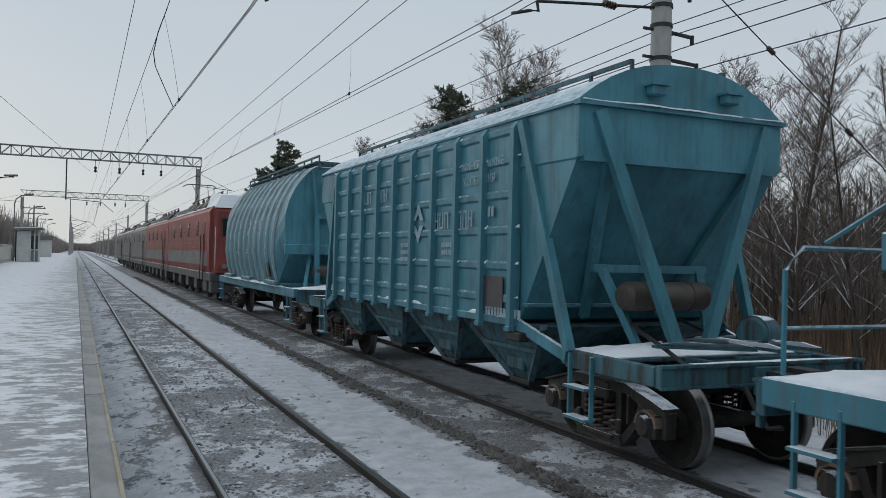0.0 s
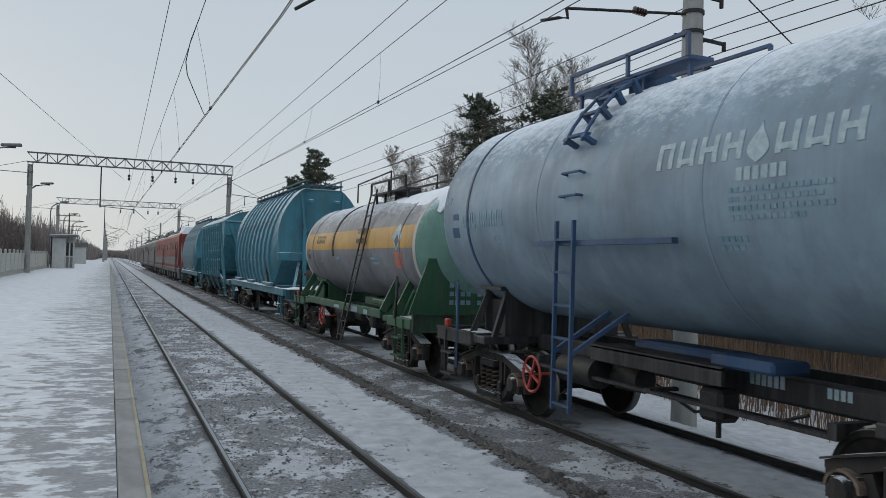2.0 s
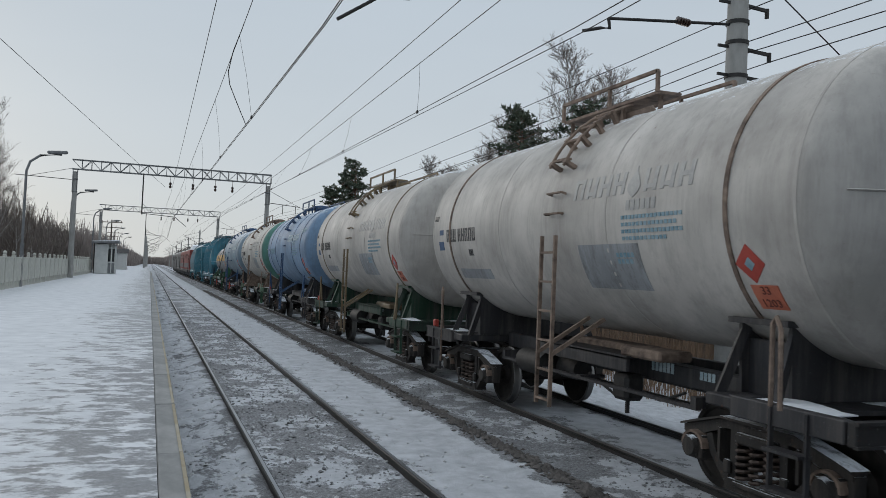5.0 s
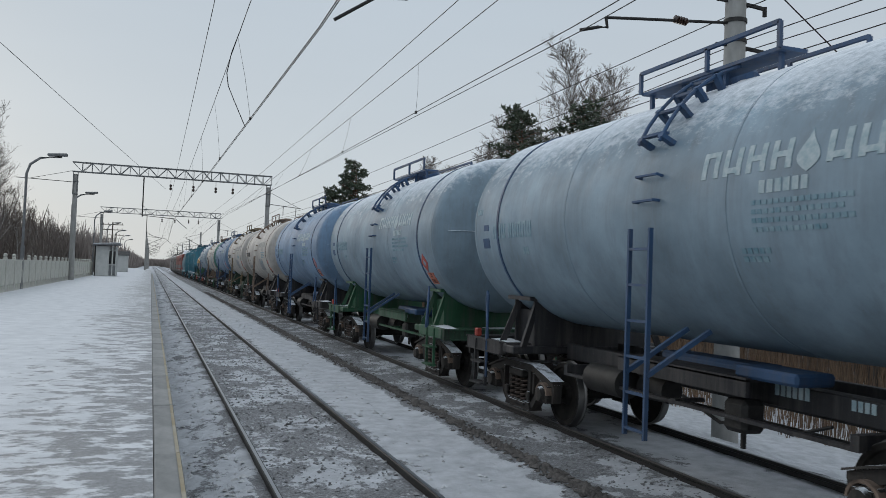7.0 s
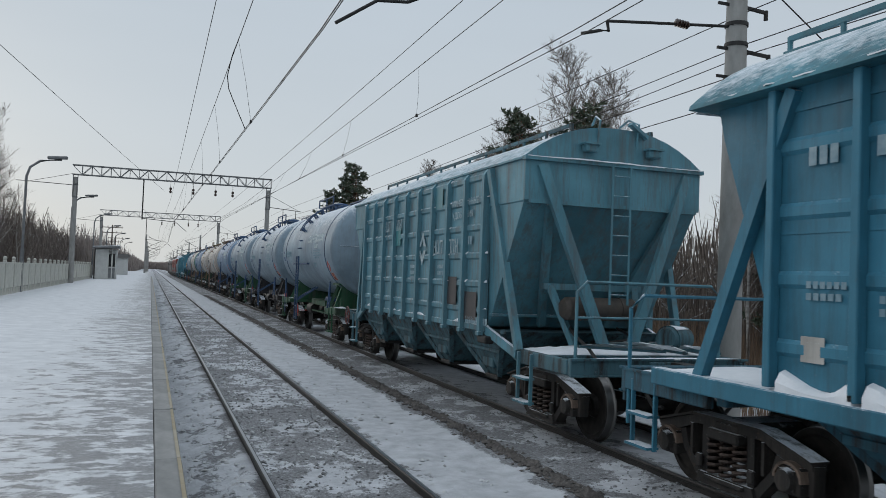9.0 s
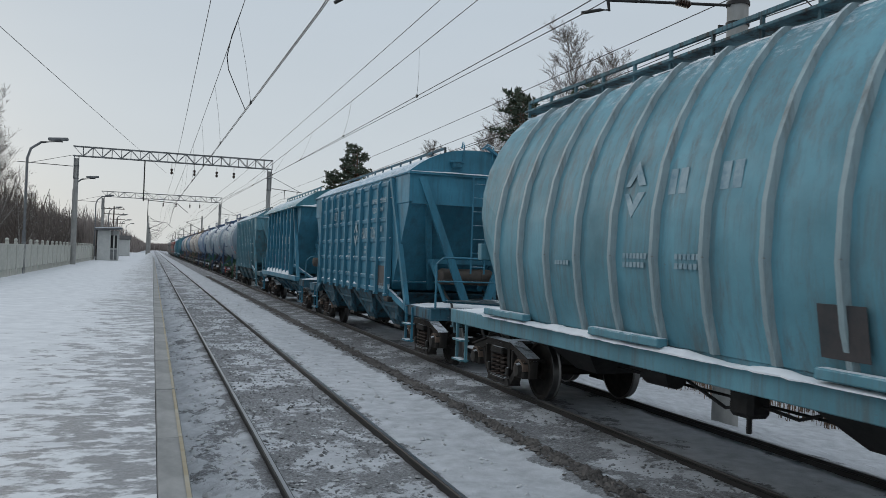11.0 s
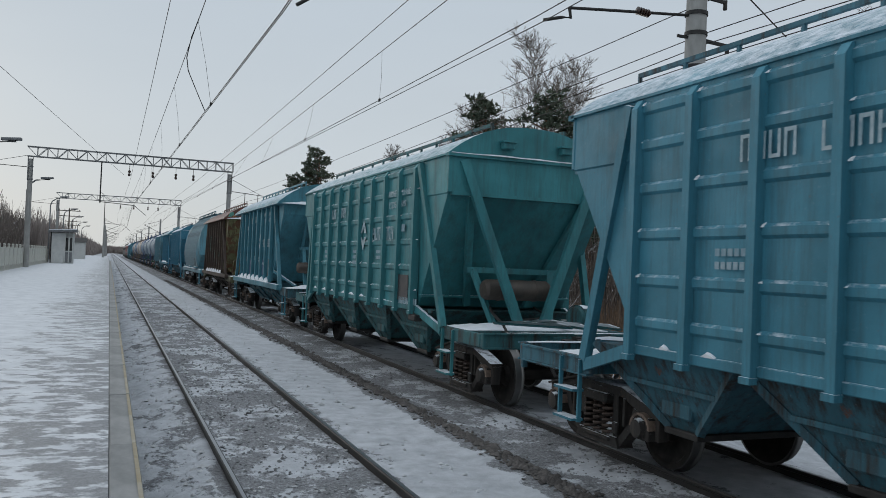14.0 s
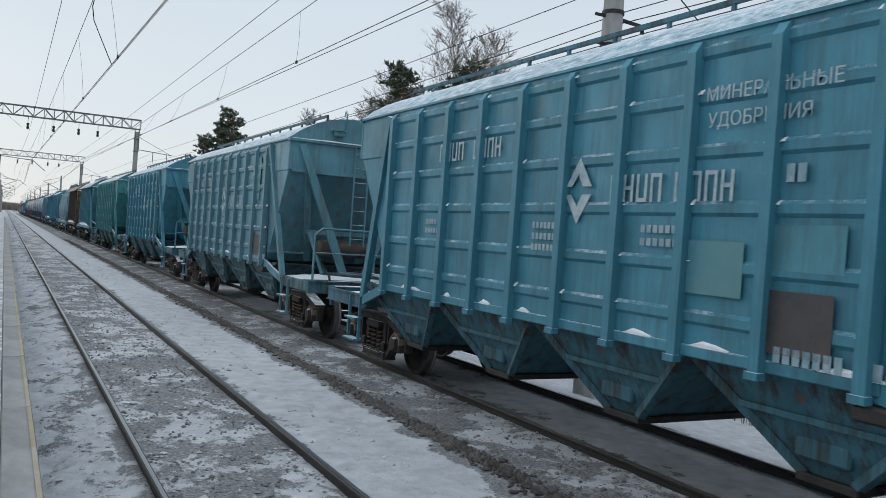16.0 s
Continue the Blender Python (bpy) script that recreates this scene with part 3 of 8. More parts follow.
def build_gantry(y, x0, x1, top, hang):
    g = empty("overhead_gantry", "steel lattice gantry on two concrete posts spanning both tracks", "gantry", "catenary gantries", pose(0, y, 0))
    part("lattice_beam", f"truss{round(x1 - x0, 2)}", lambda: truss(x1 - x0), GALV, g, m=pose(x0, 0, top - 0.75))
    for x in (x0 + 0.25, x1 - 0.25):
        part("post", "gantry_post", lambda: Shape().lathe([(-0.9, 0.23), (9.2, 0.17)], 16, "z"), CONCRETE, g, m=pose(x, 0, 0), smooth=True)
        part("post_cage", "gantry_cage", lambda: Shape().box(-0.2, 0.2, -0.2, 0.2, 0, 0.1, 0.02).box(-0.2, 0.2, -0.2, 0.2, 1.0, 1.1, 0.02).box(-0.2, -0.14, -0.2, -0.14, 0, 1.8).box(0.14, 0.2, -0.2, -0.14, 0, 1.8), GALV, g, m=pose(x, 0, top - 2.6))
    part("hanging_post", "gantry_hang", lambda: Shape().box(-0.05, 0.05, -0.05, 0.05, -3.3, 0, 0.01).beam((0, 0, -3.2), (2.6, 0, -3.35), 0.05, 0.05).beam((0, 0, -2.4), (1.0, 0, -3.2), 0.025, 0.025).tube([(2.6, 0, -3.35), (3.5, 0, -4.1)], 0.025, 6), STEEL_DARK, g, m=pose(hang, 0, top - 0.75))
    part("side_arm", "gantry_side", lambda: Shape().beam((0, 0, 0), (2.6, 0, -0.2), 0.05, 0.05).beam((0, 0, 1.0), (2.4, 0, -0.15), 0.03, 0.03).tube([(1.1, 0, -0.05), (1.1, 0, -0.9)], 0.03, 6).tube([(2.2, 0, -0.15), (2.2, 0, -0.9)], 0.03, 6), STEEL_DARK, g, m=pose(x1, 0, top - 2.4))
    part("side_arm", "gantry_side2", lambda: Shape().beam((0, 0, 0), (-4.0, 0, 0.1), 0.05, 0.05).beam((0, 0, 0.9), (-3.0, 0, 0.1), 0.03, 0.03), STEEL_DARK, g, m=pose(x0, 0, top - 1.6))
    for x in (hang + 2.1, hang + 3.9, x1 - 4.6, x1 - 3.2):
        part("insulator_string", "insulator_string", lambda: Shape().tube([(0, 0, 0), (0, 0, -0.5)], 0.02, 6).lathe([(-1.0, 0.03), (-0.95, 0.1), (-0.8, 0.11), (-0.75, 0.03), (-0.7, 0.1), (-0.55, 0.11), (-0.5, 0.03)], 12, "z"), INSULATOR, g, m=pose(x, 0, top - 0.75))


# ---- platform furniture ----
def build_fence():
    f = empty("platform_fence", "pale concrete panel fence with posts along the platform", "fence", "", pose(-6.15, 0, HP))
    n = 46
    for i in range(n):
        y = 26 + 2.5 * i
        if y > 96 and y < 106:
            continue
        part("post", "fence_post", lambda: Shape().box(-0.08, 0.08, -0.08, 0.08, 0, 1.58, 0.02).lathe([(1.58, 0.05), (1.62, 0.085), (1.70, 0.085), (1.75, 0.03)], 10, "z"), FENCE, f, m=pose(0, y, 0))
        part("panel", "fence_panel", lambda: Shape().box(-0.04, 0.04, -1.15, 1.15, 0.30, 1.45, 0.015).box(-0.055, 0.055, -1.16, 1.16, 1.40, 1.48, 0.01), FENCE, f, m=pose(0, y + 1.25, 0))
        for k in range(4):
            part("foot_bar", "fence_bar", lambda: Shape().box(-0.04, 0.04, -0.05, 0.05, 0.0, 0.3), FENCE, f, m=pose(0, y + 0.45 + 0.53 * k, 0))


def build_lamp(x, y, h, side=1):
    l = empty("street_lamp", "tall grey platform lamp with a bent arm and flat head", "lamp", "platform lamps", pose(x, y, HP))
    part("pole", f"lamp_pole{h}", lambda: Shape().tube([(0, 0, -0.5), (0, 0, 2.2)], 0.10, 10).tube([(0, 0, 2.2), (0, 0, h - 0.9), (0.15, 0, h - 0.4), (0.6, 0, h - 0.05), (1.6, 0, h + 0.08)], 0.065, 8), GALV, l, m=pose(0, 0, 0, 0, 0, 0 if side > 0 else 180), smooth=True)
    part("lamp_head", f"lamp_head{h}", lambda: Shape().box(1.4, 2.35, -0.16, 0.16, h - 0.02, h + 0.13, 0.04), GALV, l, m=pose(0, 0, 0, 0, -4, 0 if side > 0 else 180))


def build_kiosk():
    k = empty("platform_shelter", "pale platform shelter with a flat roof and glazed porch", "shelter", "", pose(-4.65, 97, HP))
    part("wall", "kiosk_wall", lambda: Shape().box(-1.1, 0.25, -1.5, 1.5, 0, 3.25, 0.03), KIOSK, k, "plain pale cladding")
    part("porch_wall", "kiosk_porch", lambda: Shape().box(0.25, 1.1, 0.6, 1.5, 0, 3.25, 0.03), KIOSK, k)
    part("roof", "kiosk_roof", lambda: Shape().loft([[(-1.35, y, 3.25), (1.45, y, 3.42), (1.45, y, 3.62), (-1.35, y, 3.45)] for y in (-1.9, 1.8)]), GALV, k, "grey roof sheet")
    part("snow_cap", "kiosk_snow", lambda: Shape().loft([[(-1.3, y, 3.45), (1.4, y, 3.62), (1.35, y, 3.70), (-1.25, y, 3.53)] for y in (-1.85, 1.75)]), SNOW, k)
    part("corner_trim", "kiosk_trim", lambda: Shape().box(-0.06, 0.06, -0.02, 0.02, 0, 3.25), STEEL_DARK, k, "dark corner strip", m=pose(-1.06, -1.522, 0))
    for x in (0.30, 0.68, 1.06):
        part("window", "kiosk_window", lambda: Shape().box(-0.12, 0.12, -0.02, 0.02, 1.35, 2.75), GLASS, k, m=pose(x - 0.19 if x > 0.3 else x + 0.02, -1.4, 0))
        part("post", "kiosk_post", lambda: Shape().box(-0.05, 0.05, -0.05, 0.05, 0, 3.3), KIOSK, k, m=pose(x, -1.48, 0))
    part("door", "kiosk_door", lambda: Shape().box(-0.03, 0.03, -0.42, 0.42, 0.05, 2.1, 0.01), GALV, k, m=pose(0.29, -0.7, 0))
    part("low_panel", "kiosk_panel", lambda: Shape().box(0.3, 1.06, -1.47, -1.43, 0.1, 1.2, 0.01), GALV, k)
    k2 = empty("platform_cabin", "small grey cabin at the end of the platform", "cabin", "", pose(-5.3, 150, HP))
    part("wall", "cabin_wall", lambda: Shape().box(-1.6, 1.6, -2, 2, 0, 2.8, 0.04), KIOSK, k2)
    part("roof", "cabin_roof", lambda: Shape().prism([(-2.2, 2.8), (2.2, 2.8), (0, 3.5)], -1.8, 1.8), STEEL_DARK, k2)


def build_far_mast(x, y, d):
    m = empty("catenary_mast", "distant concrete catenary mast with a slanting arm", "mast", "catenary masts", pose(x, y, 0))
    part("pole", "far_pole", lambda: Shape().lathe([(-0.8, 0.24), (9.6, 0.16)], 10, "z"), CONCRETE, m, smooth=True)
    part("cantilever", f"far_arm{d}", lambda: Shape().tube([(0, 0, 6.6), (d * 3.3, 0, 8.2)], 0.05, 5).tube([(0, 0, 9.2), (d * 3.3, 0, 8.2)], 0.03, 5).tube([(d * 0.4, 0, 6.7), (d * 3.2, 0, 6.2)], 0.04, 5), STEEL_DARK, m)


def build_telegraph_pole(x, y):
    m = empty("telegraph_pole", "dark wooden line pole with two crossarms", "pole", "line poles", pose(x, y, -0.5))
    part("pole", "line_pole", lambda: Shape().lathe([(0, 0.17), (10.5, 0.11)], 9, "z"), BARK, m, smooth=True)
    for z in (9.0, 10.0):
        part("crossarm", "line_arm", lambda: Shape().box(-1.9, 1.9, -0.07, 0.07, -0.07, 0.07).tube([(-1.7, 0, 0), (-1.7, 0, 0.3)], 0.06, 6).tube([(1.7, 0, 0), (1.7, 0, 0.3)], 0.06, 6).tube([(0.8, 0, 0), (0.8, 0, 0.3)], 0.06, 6).tube([(-0.8, 0, 0), (-0.8, 0, 0.3)], 0.06, 6), BARK, m, m=pose(0, 0, z))


def build_guy():
    """A stay with two insulators from the mast's head down to the wood's edge."""
    g = part("guy_wire", "guy_wire", lambda: Shape().tube([(10.15, 12.4, 8.43), (18.0, 12.4, 3.4)], 0.014, 5), WIRE, kind="structure")
    tagged(g, "steel stay wire with strain insulators", "wire")
    for f in (0.345, 0.64):
        part("insulator", "guy_insulator", lambda: Shape().lathe([(-0.12, 0.02), (-0.1, 0.05), (0.1, 0.05), (0.12, 0.02)], 10, "z"), INSULATOR, g, m=pose(10.15 + 7.85 * f, 12.4, 8.43 - 5.03 * f, 0, 122, 0), smooth=True)


build_ground()
build_tracks()
build_platform()
build_wires()
build_jumper()
build_mast()
build_gantry(71, -6.2, 9.45, 10.15, -0.85)
build_gantry(127, -7.2, 9.6, 10.2, -0.85)
build_fence()
for _x, _y, _h in ((-6.15, 46, 6.75), (-6.15, 71.5, 6.9), (-6.15, 99, 7.1), (-6.15, 127, 7.1), (-6.2, 155, 7.1), (-6.2, 183, 7.1), (-6.2, 211, 7.1)):
    build_lamp(_x, _y, _h)
build_kiosk()
for _i in range(6):
    build_far_mast(-1.25, 200 + 52 * _i, 1)
    build_far_mast(10.0, 186 + 55 * _i, -1)
build_telegraph_pole(-7.2, 168)
build_telegraph_pole(-9.0, 232)
build_guy()

# ---- rolling stock: running gear ----
FRONT_SETS, REAR_SETS = [], []


def wheelset_shape():
    s = Shape()
    half = [(0.60, 0.09), (0.64, 0.11), (0.66, 0.40), (0.655, 0.44), (0.655, 0.495), (0.675, 0.505), (0.695, 0.478), (0.79, 0.474), (0.80, 0.46), (0.80, 0.41), (0.775, 0.39), (0.735, 0.17), (0.80, 0.13), (0.81, 0.09)]
    for side in (-1, 1):
        s.lathe([(side * a, r) for a, r in half], 36)
    return s.lathe([(-1.08, 0.07), (-0.8, 0.085), (0.8, 0.085), (1.08, 0.07)], 14)


def side_frame_shape():
    """A cast side frame in the plane x = 0, seen from its flank."""
    s = Shape()
    w = 0.085
    s.prism([(-1.16, 0.60), (-1.16, 0.67), (-0.98, 0.72), (-0.52, 0.84), (0.52, 0.84), (0.98, 0.72), (1.16, 0.67), (1.16, 0.60), (0.82, 0.63), (0.48, 0.75), (-0.48, 0.75), (-0.82, 0.63)], -w, w)
    s.prism([(-1.18, 0.67), (-0.98, 0.725), (-0.52, 0.845), (0.52, 0.845), (0.98, 0.725), (1.18, 0.67), (1.18, 0.69), (0.98, 0.75), (0.52, 0.87), (-0.52, 0.87), (-0.98, 0.75), (-1.18, 0.69)], -w * 1.5, w * 1.1)
    for k in (-1, 1):
        s.prism([(k * 0.70, 0.66), (k * 0.79, 0.63), (k * 0.72, 0.44), (k * 0.46, 0.17), (k * 0.34, 0.17), (k * 0.40, 0.25), (k * 0.63, 0.48)], -w * 0.9, w * 0.9)
        s.prism([(k * 1.09, 0.64), (k * 1.17, 0.64), (k * 1.16, 0.36), (k * 1.10, 0.36)], -w * 0.8, w * 0.8)
        s.prism([(k * 0.29, 0.76), (k * 0.40, 0.76), (k * 0.40, 0.2), (k * 0.31, 0.2)], -w * 0.9, w * 0.9)
    s.prism([(-0.46, 0.14), (0.46, 0.14), (0.40, 0.26), (-0.40, 0.26)], -w * 1.3, w * 1.3)
    s.box(-w * 1.9, w, -0.25, 0.25, 0.64, 0.75, 0.02).box(-w * 1.7, w, -0.30, 0.30, 0.20, 0.245, 0.01)
    for k in (-1, 1):
        s.box(-w * 1.25, w, k * 0.55 - 0.02, k * 0.55 + 0.02, 0.42, 0.74).box(-w * 1.6, -w, k * 0.40 - 0.05, k * 0.40 + 0.05, 0.30, 0.44, 0.015)
    return s


def spring_shape():
    """One coil spring."""
    pts = [(0.085 * math.cos(a * 0.7854), 0.085 * math.sin(a * 0.7854), 0.26 + 0.38 * a / 44) for a in range(45)]
    return Shape().tube(pts, 0.019, 5)


def axle_box_shape():
    s = Shape().box(-0.11, 0.12, -0.145, 0.145, -0.13, 0.13, 0.02).box(-0.13, -0.11, -0.10, -0.06, -0.10, 0.1).box(-0.13, -0.11, 0.06, 0.10, -0.10, 0.1)
    s.lathe([(-0.175, 0.04), (-0.17, 0.10), (-0.12, 0.118), (0.155, 0.118)], 16)
    return s


def box_saddle_shape():
    """The worn saddle over an axle box."""
    s = Shape()
    arch = [(math.cos(math.radians(a)), math.sin(math.radians(a))) for a in range(0, 181, 20)]
    s.loft([[(x, 0.185 * c, 0.0 + 0.175 * d) for c, d in arch] + [(x, 0.155 * c, 0.0 + 0.145 * d) for c, d in reversed(arch)] for x in (-0.12, 0.12)])
    return s


def bogie(parent, y, wheel_mat=None):
    b = part("bogie", "bolster", lambda: Shape().box(-1.12, 1.12, -0.22, 0.22, 0.62, 0.86, 0.05).box(-0.3, 0.3, -0.3, 0.3, 0.8, 0.96, 0.04).beam((-0.5, -0.75, 0.42), (-0.5, 0.75, 0.42), 0.08, 0.14).beam((0.5, -0.75, 0.42), (0.5, 0.75, 0.42), 0.08, 0.14), BOGIE, parent, "three-piece cast freight bogie", m=pose(0, y, 0))
    for side in (-1, 1):
        m = pose(side * 1.02, 0, 0, 0, 0, 0 if side < 0 else 180)
        part("side_frame", "side_frame", side_frame_shape, BOGIE, b, m=m)
        for y in (-0.2, 0.0, 0.2):
            part("spring", "spring", spring_shape, SPRING, b, "brown coil spring", m=m @ pose(-0.05, y, 0), smooth=True)
        for k in (-1, 1):
            part("axle_box", "axle_box", axle_box_shape, BOGIE, b, m=pose(side * 1.06, k * 0.925, 0.475, 0, 0, 0 if side < 0 else 180), smooth=True)
            part("axle_saddle", "axle_saddle", box_saddle_shape, RUST, b, "worn rusty saddle over an axle box", m=pose(side * 1.06, k * 0.925, 0.475))
    for k, sets in ((1, FRONT_SETS), (-1, REAR_SETS)):
        w = part("wheelset", "wheelset", wheelset_shape, WHEEL, b, "steel wheelset with bright treads", m=pose(0, k * 0.925, 0.475), smooth=True)
        sets.append(w)
    for side in (-1, 1):
        part("side_frame_snow", "frame_snow", lambda: Shape().add(*(lambda q: ([(x, y, 0.875 - 0.26 * (y - 0.5)) if z > 5.005 else (x, y, 0.865 - 0.26 * (y - 0.5)) for x, y, z in q.v], q.f))(snow_pile(-0.10, 0.06, 0.5, 0.98, 5.0, 0.05, 3, 4, 9))), SNOW, b, "snow lying on a side frame", m=pose(side * 1.02, 0, 0, 0, 0, 0 if side < 0 else 180), smooth=True)
        for k in (0, 180):
            part("brake_shoe", "brake_shoe", lambda: Shape().prism([(0.36, 0.30), (0.41, 0.30), (0.43, 0.48), (0.41, 0.66), (0.36, 0.66)], -0.06, 0.06), STEEL_DARK, b, m=pose(side * 0.74, 0, 0, 0, 0, k))
    return b


def coupler_shape():
    """An automatic coupler head on its shank, pointing to +y from the headstock."""
    s = Shape().box(-0.09, 0.09, -0.5, 0.28, 0.93, 1.11, 0.02)
    s.prism([(0.22, 0.86), (0.55, 0.86), (0.60, 0.95), (0.60, 1.10), (0.55, 1.18), (0.22, 1.18)], -0.19, 0.02)
    s.prism([(0.22, 0.90), (0.45, 0.92), (0.45, 1.12), (0.22, 1.14)], 0.02, 0.2)
    return s


def hose_shape():
    return Shape().tube([(0.35, 0.02, 0.95), (0.38, 0.2, 0.75), (0.36, 0.36, 0.58), (0.34, 0.52, 0.62)], 0.028, 7)


def end_gear(w, half, mat, width=1.42, low_gear=True, z0=0.95, z1=1.26):
    """Headstock, coupler, hose and release lever at both ends, centre sill between."""
    c = half - 0.61
    for i, e in enumerate(ENDS):
        hs = part("headstock", f"headstock{c:.2f}{width}{z1}", lambda: Shape().box(-width, width, c - 0.10, c, z0, z1, 0.012).box(-width - 0.01, width + 0.01, c - 0.02, c + 0.03, z1 - 0.025, z1 + 0.004).box(-width - 0.01, width + 0.01, c - 0.02, c + 0.03, z0 - 0.004, z0 + 0.022).box(-0.22, 0.22, c, c + 0.05, 0.86, z1 - 0.04, 0.01).box(-width + 0.3, -width + 0.75, c, c + 0.008, z0 + 0.05, z1 - 0.06).box(-width + 0.06, -width + 0.14, c, c + 0.06, z0 - 0.12, z1 - 0.05, 0.01), mat, w, m=e)
        part("coupler", f"coupler{c:.2f}", lambda: Shape().add(*shifted(coupler_shape(), c)), STEEL_DARK, hs)
        part("brake_hose", f"hose{c:.2f}", lambda: Shape().add(*shifted(hose_shape(), c)), STEEL_DARK, hs, smooth=True)
        part("release_lever", f"lever{c:.2f}{width}", lambda: Shape().tube([(-width + 0.1, c + 0.06, 1.16), (-width + 0.12, c + 0.1, 0.92), (-0.6, c + 0.12, 0.98), (-0.2, c + 0.2, 1.15)], 0.014, 6), STEEL_DARK, hs, smooth=True)
    part("centre_sill", f"centre_sill{c:.2f}", lambda: Shape().box(-0.24, 0.24, -c + 0.13, c - 0.13, 0.88, 1.12, 0.02), mat, w)
    if not low_gear:
        return
    part("brake_cylinder", "brake_cylinder", lambda: Shape().lathe([(-0.35, 0.06), (-0.34, 0.16), (0.2, 0.17), (0.25, 0.05), (0.7, 0.03)], 16, "y"), STEEL_DARK, w, m=pose(-0.55, 0.9, 0.85), smooth=True)
    part("air_valve", "air_valve", lambda: Shape().box(-0.15, 0.15, -0.18, 0.18, -0.2, 0.15, 0.05).tube([(0, 0.1, -0.1), (0.1, 0.5, -0.2), (0.1, 1.2, 0.0)], 0.02, 6).tube([(0, -0.1, -0.05), (0.1, -0.6, -0.12), (0.1, -1.1, 0.05)], 0.02, 6).tube([(0, 0, -0.15), (0, 0, -0.38)], 0.03, 6), STEEL_DARK, w, m=pose(-0.75, -1.0, 0.86), smooth=True)
    part("brake_rod", "brake_rod", lambda: Shape().tube([(-0.3, -2.6, 0.72), (-0.3, 2.6, 0.72)], 0.018, 6), STEEL_DARK, w)


def shifted(s, dy):
    return [(x, y + dy, z) for x, y, z in s.v], s.f


def steps_shape():
    s = Shape()
    for y in (-0.22, 0.22):
        s.beam((0, y, 0), (0, y, 0.75), 0.05, 0.03)
    for z in (0.03, 0.38):
        s.box(-0.10, 0.06, -0.22, 0.22, z - 0.015, z + 0.015)
    return s


def snow_pile(x0, x1, y0, y1, z, h, seed, nx=10, ny=12):
    """A low, uneven sheet of snow with a rounded rim."""
    s = Shape()
    vs = []
    for j in range(ny + 1):
        for i in range(nx + 1):
            fx, fy = i / nx, j / ny
            rim = min(1, 4 * min(fx, 1 - fx, fy, 1 - fy) + 0.12)
            x, y = x0 + (x1 - x0) * fx, y0 + (y1 - y0) * fy
            k = noise.noise((x * 1.7 + seed, y * 1.7, seed))
            j2 = noise.noise((x * 5 + seed, y * 5, seed))
            vs.append((x + 0.04 * j2 * (1 if 0 < i < nx else 2), y + 0.04 * k * 2, z + h * rim * (0.55 + 0.6 * k + 0.2 * j2)))
    w = nx + 1
    vs += [(x, y, z - 0.01) for x, y, _ in list(vs)]
    o = w * (ny + 1)
    fs = [(j * w + i, j * w + i + 1, (j + 1) * w + i + 1, (j + 1) * w + i) for j in range(ny) for i in range(nx)]
    rimi = [i for i in range(w)] + [j * w + nx for j in range(1, ny + 1)] + [ny * w + i for i in range(nx - 1, -1, -1)] + [j * w for j in range(ny - 1, 0, -1)]
    fs += [(a, b, b + o, a + o) for a, b in zip(rimi, rimi[1:] + rimi[:1])]
    return s.add(vs, fs)


def bars(rows, depth=0.004):
    """Unreadable stencil lines: groups of short upright strokes; rows of (y, z, length, height, strokes)."""
    s = Shape()
    for y, z, length, h, n in rows:
        for i in range(n):
            a = y + length * i / n
            s.box(-depth, 0, a, a + length / n * 0.72, z, z + h)
    return s


def text_part(body, size, mat, parent, m, depth=0.004):
    """Readable lettering in the built-in font, as a mesh."""
    key = "text" + body + str(size)
    if key not in CACHE:
        cu = bpy.data.curves.new("lettering", "FONT")
        cu.body, cu.size, cu.extrude, cu.align_x = body, size, depth / 2, "CENTER"
        tmp = new("lettering", cu)
        me = bpy.data.meshes.new_from_object(tmp.evaluated_get(bpy.context.evaluated_depsgraph_get()))
        bpy.data.objects.remove(tmp)
        me.materials.clear()
        me.materials.append(None)
        CACHE[key] = me
    ob = new("lettering", CACHE[key])
    ob.material_slots[0].link, ob.material_slots[0].material = "OBJECT", mat
    ob.parent, ob.matrix_basis = parent, m
    return ob


def on_side(x, y, z):
    """A pose for lettering on the flank that faces the platform: it reads from front to rear."""
    return pose(x, y, z, 90, 0, -90)


# ---- mineral hopper ----
def reservoir_shape():
    """Air reservoir: a drum with dished ends and two clamp bands."""
    return Shape().lathe([(-0.66, 0.05), (-0.64, 0.14), (-0.58, 0.18), (-0.38, 0.18), (-0.38, 0.19), (-0.33, 0.19), (-0.33, 0.18), (0.33, 0.18), (0.33, 0.19), (0.38, 0.19), (0.38, 0.18), (0.58, 0.18), (0.64, 0.14), (0.66, 0.05)], 20)


def hopper_body_shape():
    rect = lambda lx, ly, z: [(-lx, -ly, z), (lx, -ly, z), (lx, ly, z), (-lx, ly, z)]
    return Shape().loft([rect(1.3, 3.7, 1.38), rect(1.5, 4.0, 1.46), rect(1.54, 5.28, 3.42), rect(1.56, 5.30, 3.44), rect(1.56, 5.30, 4.08)])


def arch_ring(y, x, z0, zt, n=14, over=0.0, power=2.4):
    out = []
    for i in range(n + 1):
        a = -1 + 2 * i / n
        out.append((x * a, y, z0 + (zt - z0) * (1 - abs(a) ** power)))
    return out


def hopper_roof_shape():
    r = lambda y, dz=0: [(-1.60, y, 4.07)] + arch_ring(y, 1.60, 4.10, 4.66 + dz) + [(1.60, y, 4.07)]
    return Shape().loft([r(-5.36), r(5.36)])


